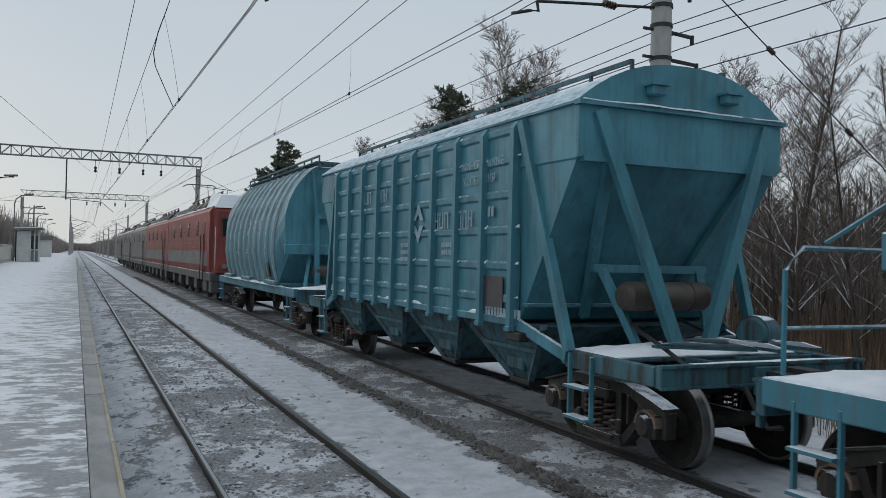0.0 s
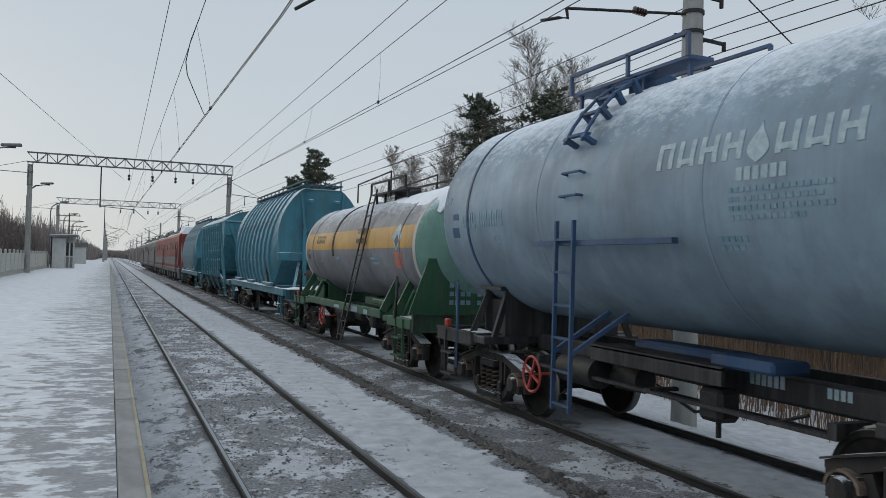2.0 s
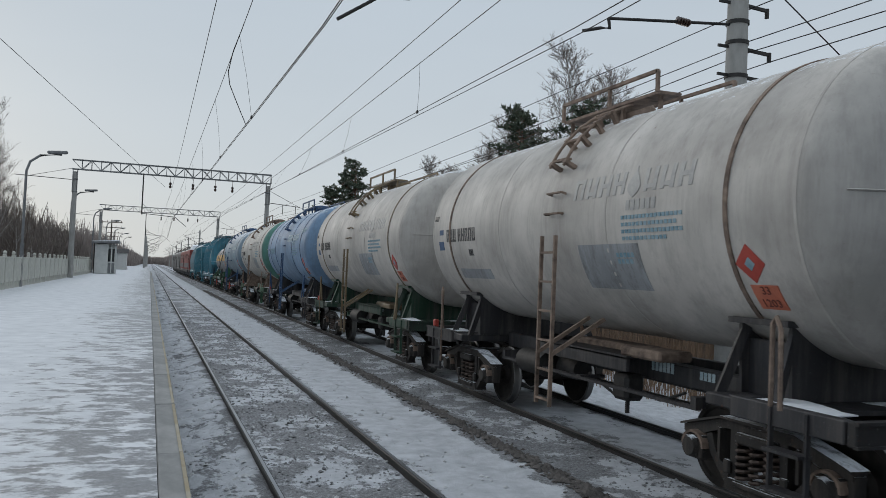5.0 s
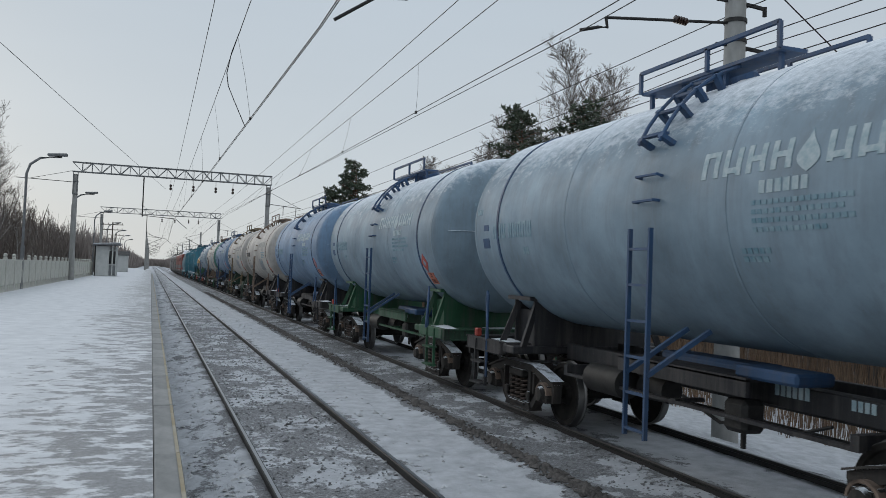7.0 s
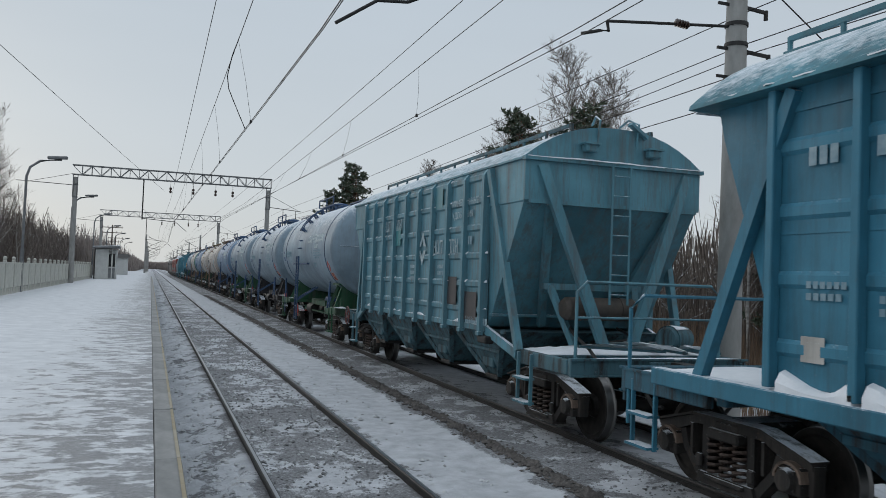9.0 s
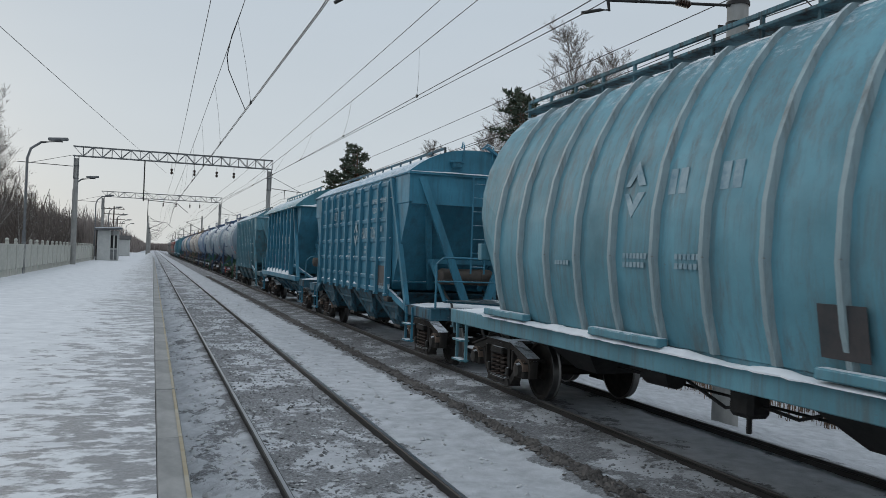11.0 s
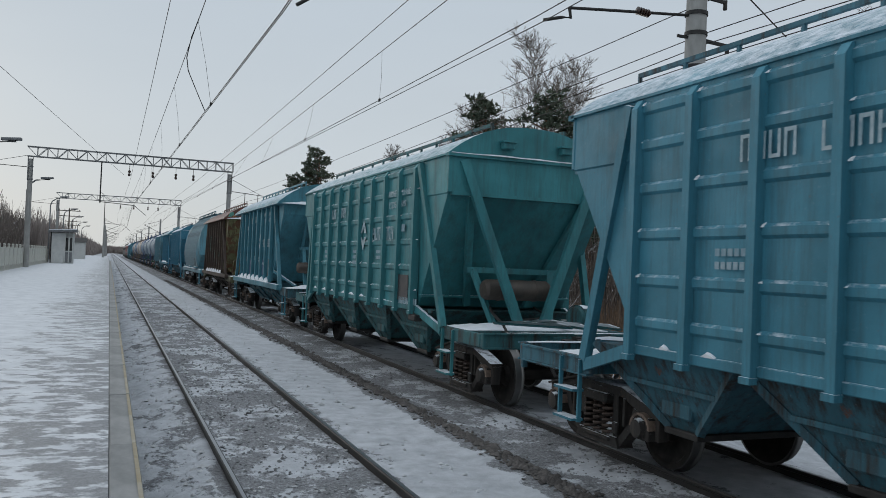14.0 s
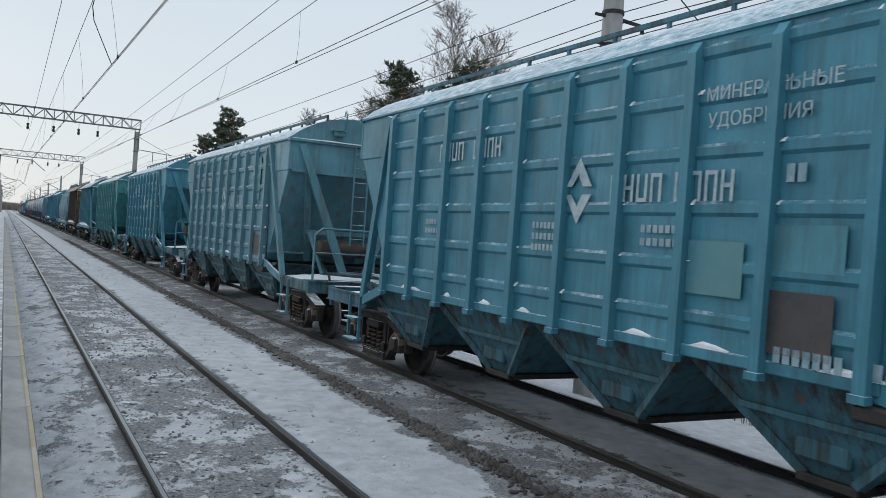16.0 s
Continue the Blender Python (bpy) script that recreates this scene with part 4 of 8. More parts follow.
def hopper_wall_shape():
    """A flank sheet; its pressed ridges are parts."""
    return Shape().box(-1.575, -1.53, -4.0, 4.0, 1.44, 4.07)


def hopper_post_shape():
    s = Shape()
    s.loft([[(-1.575, -0.055, z), (-a, -0.05, z), (-a, 0.05, z), (-1.575, 0.055, z)] for z, a in ((1.34, 1.67), (3.95, 1.67), (4.05, 1.60))])
    return s.box(-1.69, -1.60, -0.065, 0.065, 1.30, 1.36)


CHUTE_TOP = [(-1.48, -1.15, 1.40), (1.48, -1.15, 1.40), (1.48, 1.15, 1.40), (-1.48, 1.15, 1.40)]
CHUTE_LOW = [(-1.1, -0.22, 0.58), (1.1, -0.22, 0.58), (1.1, 0.22, 0.58), (-1.1, 0.22, 0.58)]


def chute(w, y, paint):
    """One discharge hopper: a frustum below the body with edge ribs, a lock bar and a rim."""
    c = part("discharge_chute", "hopper_chute", lambda: Shape().loft([CHUTE_LOW, CHUTE_TOP]), paint, w, m=pose(0, y, 0))
    for i in (0, 1, 2, 3):
        part("edge_rib", f"chute_rib{i}", lambda: Shape().beam(CHUTE_LOW[i], CHUTE_TOP[i], 0.08, 0.08), paint, c)
    part("lock_bar", "chute_bar", lambda: Shape().beam((-1.32, -0.72, 1.04), (-1.32, 0.72, 1.04), 0.06, 0.05), paint, c)
    part("hatch_plate", "chute_hatch", lambda: Shape().box(-1.24, -1.12, -0.24, 0.24, 0.72, 0.92, 0.02), paint, c)
    part("rim", "chute_rim", lambda: Shape().box(-1.16, 1.16, -0.27, 0.27, 0.52, 0.59, 0.01), STEEL_DARK, c)


def bar(name, key, p, q, w, h, paint, parent, up=(0, 0, 1)):
    return part(name, key, lambda: Shape().beam(p, q, w, h, up), paint, parent)


DULL_RED = plain("dull_red_paint", (0.07, 0.02, 0.02), (0.16, 0.05, 0.045), 6, 0.6)


def hopper_wagon(center, length, paint, label, faint=False, ladder=True, extra=(), wheel=False, ahead=0.0):
    w = empty("hopper_wagon", label, "freight wagon", "freight wagons")
    half = length / 2
    part("body", "hopper_body", hopper_body_shape, paint, w)
    part("roof", "hopper_roof", hopper_roof_shape, paint, w, smooth=True)
    for side in (None, BACK):
        wall = part("side_wall", "hopper_wall", hopper_wall_shape, paint, w, m=side)
        part("bottom_rail", "hopper_bottom", lambda: Shape().box(-1.60, -1.50, -4.05, 4.05, 1.36, 1.46, 0.01), paint, wall)
        for z in (1.70, 2.14, 2.62, 3.10, 3.56, 3.95):
            part("ridge", "hopper_ridge", lambda: Shape().loft([[(-1.572, y, -0.07), (-1.603, y, -0.035), (-1.603, y, 0.035), (-1.572, y, 0.07)] for y in (-3.96, 3.96)]), paint, wall, m=pose(0, 0, z))
        part("caught_snow", f"hopper_dots{len(WAGONS) % 4}", lambda: snow_dots(len(WAGONS) % 4), SNOW, wall, "specks of snow caught on the ridges", kind="stuff")
        for i in range(10):
            part("post", "hopper_post", hopper_post_shape, paint, wall, m=pose(0, -3.95 + 7.9 * i / 9, 0))
    for y in (-3.4, -1.05, 1.3, 3.65):
        chute(w, y, grimy_shaded(paint))
    for i, e in enumerate(ENDS):
        end = part("end_panel", "hopper_end", lambda: Shape().box(-1.57, 1.57, 5.30, 5.36, 3.44, 4.08, 0.01).box(-1.60, 1.60, 5.30, 5.42, 4.05, 4.11).box(-1.5, 1.5, 5.28, 5.38, 3.40, 3.46), paint, w, m=e)
        for k in (-1, 1):
            bar("brace", f"hopper_brace{k}", (k * 1.30, 5.36, 4.0), (k * 0.20, 5.55, 1.15), 0.16, 0.10, paint, end, (0, 1, 0))
            bar("slope_rib", f"hopper_slope{k}", (k * 1.12, 5.32, 3.42), (k * 0.62, 4.15, 1.5), 0.12, 0.10, paint, end, (0, 1, 0))
            bar("corner_brace", f"hopper_corner{k}", (k * 1.60, 4.10, 4.02), (k * 1.45, 5.08, 1.16), 0.13, 0.10, paint, end, (1, 0, 0))
            bar("sill_stay", f"hopper_stay{k}", (k * 1.55, 4.0, 1.40), (k * 1.46, 5.05, 1.10), 0.14, 0.06, paint, end, (1, 0, 0))
            bar("inner_brace", f"hopper_inner{k}", (k * 0.78, 4.75, 2.15), (k * 0.55, 5.25, 1.15), 0.10, 0.09, paint, end)
        bar("cross_bar", "hopper_cross", (-0.9, 4.72, 2.15), (0.9, 4.72, 2.15), 0.10, 0.10, paint, end)
        part("ledge_snow", f"hopper_ledge{i}", lambda: snow_pile(-1.55, 1.55, 5.34, 5.44, 4.11, 0.03, 3 + i, 30, 3), SNOW, end, "thin line of snow on the ledge", smooth=True)
        part("slope_flange", "hopper_flange", lambda: Shape().box(-1.52, 1.52, 4.05, 4.22, 1.62, 1.67, 0.01), paint, end)
        part("end_sill", f"hopper_sill{half:.2f}", lambda: Shape().box(-1.45, -1.36, 5.0, half - 0.72, 0.97, 1.18, 0.012).box(1.36, 1.45, 5.0, half - 0.72, 0.97, 1.18, 0.012).box(-1.46, 1.46, 4.92, 5.03, 1.00, 1.18, 0.01).box(-1.475, -1.44, 5.0, half - 0.72, 1.16, 1.185).box(-1.475, -1.44, 5.0, half - 0.72, 0.965, 0.99).box(-1.36, -0.2, 6.02, 6.1, 1.0, 1.17, 0.01).box(0.3, 0.42, 5.03, half - 0.73, 1.0, 1.16, 0.01), grimy_shaded(paint), end)
        part("end_snow", f"hopper_snow{half:.2f}{i}", lambda: snow_pile(-1.40, 1.36, 4.95, 5.85, 1.165, 0.15, i * 7 + 3, 20, 16), SNOW, end, "snow lying on the end deck", smooth=True)
        part("air_reservoir", "hopper_air", reservoir_shape, AIR_TANK, end, "brown air reservoir", m=pose(0.12, 5.16, 1.82), smooth=True)
        for x in (-0.62, 0.52):
            part("vent", "hopper_vent", lambda: Shape().box(-0.11, 0.11, 5.36, 5.50, 4.24, 4.36, 0.015).box(-0.14, 0.14, 5.36, 5.54, 4.35, 4.38).beam((0, 5.36, 4.3), (0, 5.2, 4.3), 0.1, 0.1), paint, end, m=pose(x, 0, 0))
        for sx in (-1.47, 1.47):
            part("step", "wagon_steps", steps_shape, paint, end, m=pose(sx, 5.36, 0.40, 0, 0, 0 if sx < 0 else 180))
        part("end_deck", "hopper_deck", lambda: Shape().box(-1.36, 1.36, 4.9, 5.9, 1.12, 1.165, 0.01), grimy_shaded(paint), end)
        part("headstock_snow", f"hopper_hs{half:.2f}", lambda: snow_pile(-1.35, 1.0, half - 0.72, half - 0.60, 1.20, 0.025, 4, 20, 3), SNOW, end, smooth=True)
        drum = part("brake_drum", "hopper_drum", lambda: Shape().lathe([(-0.30, 0.04), (-0.29, 0.17), (-0.24, 0.20), (0.16, 0.20), (0.16, 0.215), (0.20, 0.215), (0.20, 0.20), (0.26, 0.17), (0.27, 0.05)], 18), grimy_shaded(paint), end, "round brake cylinder on the end deck", m=pose(0.98 if i == 0 else -0.98, 5.62, 1.40, 0, 0, 24), smooth=True)
        part("drum_snow", "hopper_drum_snow", lambda: snow_pile(-0.22, 0.20, -0.13, 0.13, 0.165, 0.07, 4, 7, 5), SNOW, drum, smooth=True)
        for k, (x0, y0, x1, y1) in enumerate(((-0.2, 5.5, 1.25, 5.95), (0.25, 5.25, 0.7, 6.3), (-0.9, 5.95, 0.5, 6.05), (0.75, 5.2, 1.3, 6.3))):
            x0, x1 = (x0, x1) if i == 0 else (-x0, -x1)
            lever = bar("brake_lever", f"hopper_lever{k}{i}", (x0, y0, 1.30), (x1, y1, 1.24), 0.09, 0.035, grimy_shaded(paint), end)
            part("lever_snow", f"hopper_lever_snow{k}{i}", lambda: Shape().loft([[(x0 + (x1 - x0) * f - 0.03, y0 + (y1 - y0) * f - 0.03, 1.318 - 0.06 * f), (x0 + (x1 - x0) * f + 0.03, y0 + (y1 - y0) * f - 0.03, 1.318 - 0.06 * f), (x0 + (x1 - x0) * f + 0.02, y0 + (y1 - y0) * f + 0.03, 1.325 + h - 0.06 * f), (x0 + (x1 - x0) * f - 0.02, y0 + (y1 - y0) * f + 0.03, 1.325 + h - 0.06 * f)] for f, h in ((0.05, 0.01), (0.3, 0.04), (0.6, 0.03), (0.8, 0.045), (0.97, 0.01))]), SNOW, lever, smooth=True)
        part("brake_pipe", f"hopper_plank{half:.2f}", lambda: Shape().tube([(0.55, 4.9, 1.6), (0.62, 5.3, 1.42), (0.7, 5.9, 1.26), (0.9, half - 0.8, 1.12)], 0.026, 6).tube([(-0.5, 4.7, 1.5), (-0.55, 5.2, 1.36), (0.4, 5.5, 1.30)], 0.02, 6), STEEL_DARK, end, smooth=True)
        for k in (-1, 1):
            part("brace_foot_snow", f"hopper_foot{k}", lambda: snow_pile(k * 0.22 - 0.22, k * 0.22 + 0.22, 5.38, 5.74, 1.2, 0.16, 5 + k, 7, 7), SNOW, end, smooth=True)
        if ladder and i == 1:
            lad = lambda: rungs(-0.16, 0.16, 5.42, 1.9, 4.05, 7)
            part("ladder", "hopper_ladder", lad, paint, end, m=pose(-0.05, 0.03, 0))
            part("handrail", "hopper_rail", lambda: Shape().tube([(-1.05, half - 0.75, 1.1), (-1.05, half - 0.75, 2.1), (-0.9, half - 0.75, 2.24), (1.15, half - 0.75, 2.24), (1.3, half - 0.75, 2.1), (1.3, half - 0.75, 1.1)], 0.024, 6).tube([(-1.05, half - 0.75, 1.75), (1.3, half - 0.75, 1.75)], 0.018, 6), paint, end, smooth=True)
            part("handrail", "hopper_hoop", lambda: Shape().tube([(-0.35, 5.34, 4.3), (-0.35, 5.42, 4.75), (-0.3, 5.2, 4.85), (-0.25, 5.0, 4.75)], 0.018, 6).tube([(0.35, 5.34, 4.3), (0.35, 5.42, 4.75), (0.3, 5.2, 4.85), (0.25, 5.0, 4.75)], 0.018, 6).beam((-0.5, 5.4, 4.55), (-0.2, 5.4, 4.75), 0.12, 0.05), paint, end, smooth=True)
    # walkway seen against the sky: its shade is painted in with the darkened coat
    walk_way = part("roof_walkway", "hopper_walkway", lambda: walkway(5.2, 0.72, 4.58), grimy_shaded(paint), w)
    part("side_brake_box", "hopper_box", lambda: Shape().box(-1.66, -1.5, -4.25, -3.9, 1.18, 1.30, 0.02), STEEL_DARK, w)
    end_gear(w, half, grimy_shaded(paint), 1.44, False, 0.96, 1.20)
    if wheel:
        part("hand_wheel", "hand_wheel", hand_wheel_shape, DULL_RED, w, "dull red handbrake wheel", m=pose(-1.53, 6.06, 1.07), smooth=True)
    for s in (1, -1):
        bogie(w, s * (half - 2.11))
    # stencils on the flank towards the platform
    mk = FAINT_MARK if faint else WHITE_MARK
    strokes("number_bar", mk, w, -1.604, 2.42 + ahead, 3.24, 0.24, (0.68, 0.22, 0.68), 4)
    part("emblem", "hopper_emblem", lambda: emblem(0.34), mk, w, m=pose(-1.604, -0.68 + ahead, 2.80))
    strokes("name_bar", mk, w, -1.604, -1.18 + ahead, 2.68, 0.26, (0.74, 0.12, 0.70), 4)
    text_part("МИНЕРАЛЬНЫЕ", 0.165, mk, w, on_side(-1.604, -2.98, 3.52))
    text_part("УДОБРЕНИЯ", 0.165, mk, w, on_side(-1.604, -2.88, 3.30))
    part("small_print", "hopper_print", lambda: bars(((0, 0.2, -0.5, 0.07, 7), (0, 0.08, -0.45, 0.07, 6), (0, -0.04, -0.5, 0.07, 7), (-1.75, 0.2, -0.55, 0.07, 7), (-1.75, 0.08, -0.5, 0.07, 6), (2.6, 0.2, -0.5, 0.07, 6), (2.6, 0.08, -0.4, 0.07, 5), (-3.3, -0.74, -0.6, 0.12, 7), (-4.0, -0.74, -0.3, 0.12, 3), (-3.3, 0.62, -0.2, 0.14, 2))), FAINT_MARK, w, m=pose(-1.604, 0.1, 2.2), kind="stuff")
    part("placard", "hopper_placard", lambda: Shape().box(-0.004, 0, -0.62, 0, 0, 0.48).box(-0.006, -0.003, -0.5, -0.1, 0.1, 0.16), DARK_PATCH, w, "dark painted panel", m=pose(-1.604, -3.06, 1.52))
    for y, z, dy, dz, mat in extra:
        part("paint_patch", f"patch{y}{z}{dy}", lambda: Shape().box(-0.003, 0, -dy, 0, 0, dz), mat, w, "patch of different paint", m=pose(-1.602, y, z))
    return place(w, center)


def snow_dots(seed):
    """Specks of snow where the ridges meet the posts."""
    rng = random.Random(40 + seed)
    s = Shape()
    for z in (1.70, 2.14, 2.62, 3.10, 3.56, 3.95):
        for i in range(10):
            for k in (-1, 1):
                if rng.random() < 0.45:
                    y, a, h = -3.95 + 7.9 * i / 9 + k * 0.075, rng.uniform(0.012, 0.03), rng.uniform(0.015, 0.05)
                    s.loft([[(-1.575, y - a, z + 0.03), (-1.62, y - a * 0.6, z + 0.03), (-1.62, y + a, z + 0.03), (-1.575, y + a, z + 0.03)], [(-1.575, y - a * 0.5, z + 0.035 + h), (-1.60, y, z + 0.03 + h * 0.7), (-1.60, y + a * 0.5, z + 0.03 + h * 0.7), (-1.575, y + a * 0.6, z + 0.03 + h)]])
    for i in range(9):
        if rng.random() < 0.7:
            y = -3.95 + 7.9 * (i + rng.random()) / 9
            a = rng.uniform(0.05, 0.3)
            s.loft([[(-1.60, y + d, 1.455), (-1.605, y + d, 1.46 + e), (-1.575, y + d, 1.465 + 1.5 * e)] for d, e in ((-a, 0.002), (-a * 0.3, 0.022), (a * 0.4, 0.03), (a, 0.002))])
    return s


def rungs(x0, x1, y, z0, z1, n):
    s = Shape()
    for x in (x0, x1):
        s.beam((x, y, z0), (x, y, z1), 0.035, 0.02)
    for i in range(n):
        z = z0 + (z1 - z0) * (i + 0.5) / n
        s.tube([(x0, y, z), (x1, y, z)], 0.012, 5)
    return s


def walkway(l, x=0.72, z=4.72):
    s = Shape()
    for k in (-1, 1):
        s.beam((k * x, -l, z + 0.10), (k * x, l, z + 0.10), 0.05, 0.05)
        n = 12
        for i in range(n + 1):
            y = -l + 2 * l * i / n
            s.beam((k * x, y, z - 0.24), (k * x, y, z + 0.12), 0.04, 0.04)
    for k in (-0.55, 0.55):
        s.box(k - 0.14, k + 0.14, -l, l, z - 0.08, z - 0.05)
    for i in range(7):
        y = -l + 2 * l * i / 6
        s.beam((-x, y, z - 0.07), (x, y, z - 0.07), 0.05, 0.04)
    for i in range(4):
        y = -l + 2 * l * (i + 0.5) / 4
        s.box(-0.3, 0.3, y - 0.3, y + 0.3, z - 0.14, z + 0.06, 0.06)
    return s


def emblem(r):
    """A diamond of two broad chevrons with a slit between them."""
    s = Shape()
    for k in (-1, 1):
        s.loft([[(x, 0.0, k * r), (x, r * 0.62, k * r * 0.12), (x, r * 0.34, k * r * 0.12), (x, 0.0, k * r * 0.52)] for x in (-0.004, 0)])
        s.loft([[(x, 0.0, k * r), (x, -r * 0.62, k * r * 0.12), (x, -r * 0.20, k * r * 0.12), (x, 0.0, k * r * 0.40)] for x in (-0.004, 0)])
    return s


def strokes(name, mat, parent, x, y, z, h, runs, n):
    """Lettering as plain upright bars: word lengths and gaps by turns, one part a letter."""
    for k, run in enumerate(runs):
        if k % 2 == 0:
            step = run / n
            for i in range(n):
                cut = (0.86, 0.44, 0.0, 0.86)[(i + k) % 4]
                part(name, f"stroke{h}{step:.3f}{cut}", lambda: Shape().box(-0.004, 0, -step * 0.18, 0, 0, h).box(-0.004, 0, -step * 0.76, -step * 0.58, 0, h).box(-0.0035, 0, -step * 0.59, -step * 0.17, h * cut, h * (cut + 0.14)), mat, parent, m=pose(x, y - step * i, z))
        y -= run


def place(w, center):
    w.matrix_basis = pose(AX2, center, Z2)
    WAGONS.append((w, center))
    return w


WAGONS = []


# ---- barrel-sided hopper ----
def barrel_ring(y, k=1.0, bottom=1.36, top=4.78):
    pts = ((1.42, 1.36), (1.53, 1.75), (1.60, 2.25), (1.58, 2.75), (1.48, 3.25), (1.30, 3.72), (1.06, 4.14), (0.82, 4.44), (0.70, 4.54), (0.0, 4.60))
    right = [(x * k, y, bottom + (z - 1.36) * (top - bottom) / 3.26) for x, z in pts]
    return right + [(-x, y, z) for x, y, z in right[-2::-1]]


def barrel_body_shape():
    return Shape().loft([barrel_ring(-3.95), barrel_ring(3.95)])


def barrel_rib_shape():
    out, inn = barrel_ring(0, 1.045, 1.36, 4.83), barrel_ring(0, 0.99, 1.36, 4.74)
    s = Shape()
    rings = []
    for dy, ring in ((-0.055, inn), (-0.03, out), (0.03, out), (0.055, inn)):
        rings.append([(x, dy, z) for x, _, z in ring])
    return s.loft(rings, caps=False, closed=False)


def barrel_end_shape():
    """The end: an upper plate that narrows outwards over a funnel that falls inwards."""
    s = Shape()
    a = barrel_ring(3.9)
    b = [(x * 0.94, 4.85, 2.3 + (z - 1.36) * 0.725) for x, _, z in a]
    s.loft([a, b])
    s.loft([[(-1.3, 3.9, 1.36), (1.3, 3.9, 1.36), (1.3, 3.9, 2.5), (-1.3, 3.9, 2.5)], [(-1.3, 4.82, 2.28), (1.3, 4.82, 2.28), (1.3, 4.82, 2.5), (-1.3, 4.82, 2.5)]])
    return s


def barrel_wagon(center, length, paint, label, group="freight wagons", ladder=False, rib_paint=None, front_rail=False):
    w = empty("hopper_wagon", label, "freight wagon", group)
    half = length / 2
    part("body", "barrel_body", barrel_body_shape, paint, w, smooth=True)
    for i in range(10):
        part("rib", "barrel_rib", barrel_rib_shape, rib_paint or paint, w, m=pose(0, -3.88 + 7.76 * i / 9, 0), smooth=True)
    part("side_sill", f"barrel_sill{half:.2f}", lambda: Shape().box(-1.52, -1.40, -half + 0.74, half - 0.74, 1.06, 1.30, 0.012), paint, w)
    part("side_sill", f"barrel_sill{half:.2f}", None, paint, w, m=BACK)
    part("floor_frame", "barrel_belt", lambda: Shape().box(-1.39, 1.39, -4.3, 4.3, 1.20, 1.36, 0.01), paint, w)
    for y in (-3.5, 0.2, 3.6):
        part("step_board", "barrel_board", lambda: Shape().box(-1.62, -1.48, -0.75, 0.75, 1.34, 1.44, 0.015), paint, w, m=pose(0, y, 0))
    part("flank_snow", "barrel_snow", lambda: snow_pile(-1.6, -1.38, -4.4, 4.4, 1.30, 0.07, 5, 3, 60), SNOW, w, smooth=True)
    for y in (-2.7, 2.7):
        part("under_chute", "barrel_chute", lambda: Shape().loft([[(-0.6, -0.3, 0.62), (0.6, -0.3, 0.62), (0.6, 0.3, 0.62), (-0.6, 0.3, 0.62)], [(-1.2, -0.9, 1.2), (1.2, -0.9, 1.2), (1.2, 0.9, 1.2), (-1.2, 0.9, 1.2)]]), STEEL_DARK, w, m=pose(0, y, 0))
    for i, e in enumerate(ENDS):
        end = part("end_plate", "barrel_end", barrel_end_shape, paint, w, m=e)
        part("end_beam", "barrel_beam", lambda: Shape().box(-1.5, 1.5, 4.82, 4.98, 2.22, 2.50, 0.012), paint, end)
        for k in (-1, 1):
            bar("stanchion", f"barrel_post{k}", (k * 0.62, 4.95, 3.3), (k * 0.62, 5.15, 1.26), 0.14, 0.12, paint, end, (1, 0, 0))
            bar("stanchion_head", f"barrel_head{k}", (k * 0.62, 4.95, 3.3), (k * 0.75, 4.9, 4.6), 0.10, 0.08, paint, end, (1, 0, 0))
            bar("stay", f"barrel_stay{k}", (k * 0.66, 4.6, 2.4), (k * 0.95, 5.1, 1.3), 0.10, 0.08, paint, end)
        bar("cross_bar", "barrel_cross", (-0.7, 4.98, 3.3), (0.7, 4.98, 3.3), 0.08, 0.12, paint, end)
        part("air_reservoir", "hopper_air", reservoir_shape, AIR_TANK, end, "brown air reservoir", m=pose(0.05, 5.0, 1.75), smooth=True)
        part("end_snow", f"barrel_endsnow{i}", lambda: snow_pile(-1.38, 1.38, 5.0, half - 0.8, 1.28, 0.13, i * 5 + 11), SNOW, end, "snow lying on the end deck", smooth=True)
        for sx in (-1.5, 1.5):
            part("step", "wagon_steps", steps_shape, paint, end, m=pose(sx, half - 1.3, 0.40, 0, 0, 0 if sx < 0 else 180))
        for x in (-0.45, 0.45):
            part("vent", "barrel_vent", lambda: Shape().box(-0.09, 0.09, 5.0, 5.14, 4.22, 4.34, 0.015), paint, end, m=pose(x, 0, 0))
        if (ladder and i == 1) or (front_rail and i == 0):
            part("ladder", "barrel_ladder", lambda: rungs(-0.18, 0.18, 5.16, 1.5, 4.5, 10), paint, end)
            part("handrail", "barrel_rail", lambda: Shape().tube([(-1.25, half - 0.72, 1.3), (-1.25, half - 0.72, 2.2), (-1.05, half - 0.72, 2.4), (1.1, half - 0.72, 2.4), (1.25, half - 0.72, 1.3)], 0.024, 6).tube([(-1.25, half - 0.72, 1.7), (1.2, half - 0.72, 1.7)], 0.02, 6).tube([(-0.8, 5.2, 2.9), (-0.8, half - 0.75, 2.45)], 0.02, 6).tube([(0.3, half - 0.9, 1.3), (0.3, half - 0.9, 1.8), (0.8, half - 0.9, 1.8), (0.8, half - 0.9, 1.3)], 0.03, 6), paint, end, smooth=True)
    # the darkened coat here paints the walkway's backlit shade, not dirt
    part("roof_walkway", "barrel_walkway", lambda: walkway(5.0, 0.6, 4.92), grimy_shaded(paint), w)
    part("roof_snow", "barrel_roofsnow", lambda: snow_pile(-0.66, 0.66, -4.9, 4.9, 4.72, 0.10, 2, 8, 50), SNOW, w, smooth=True)
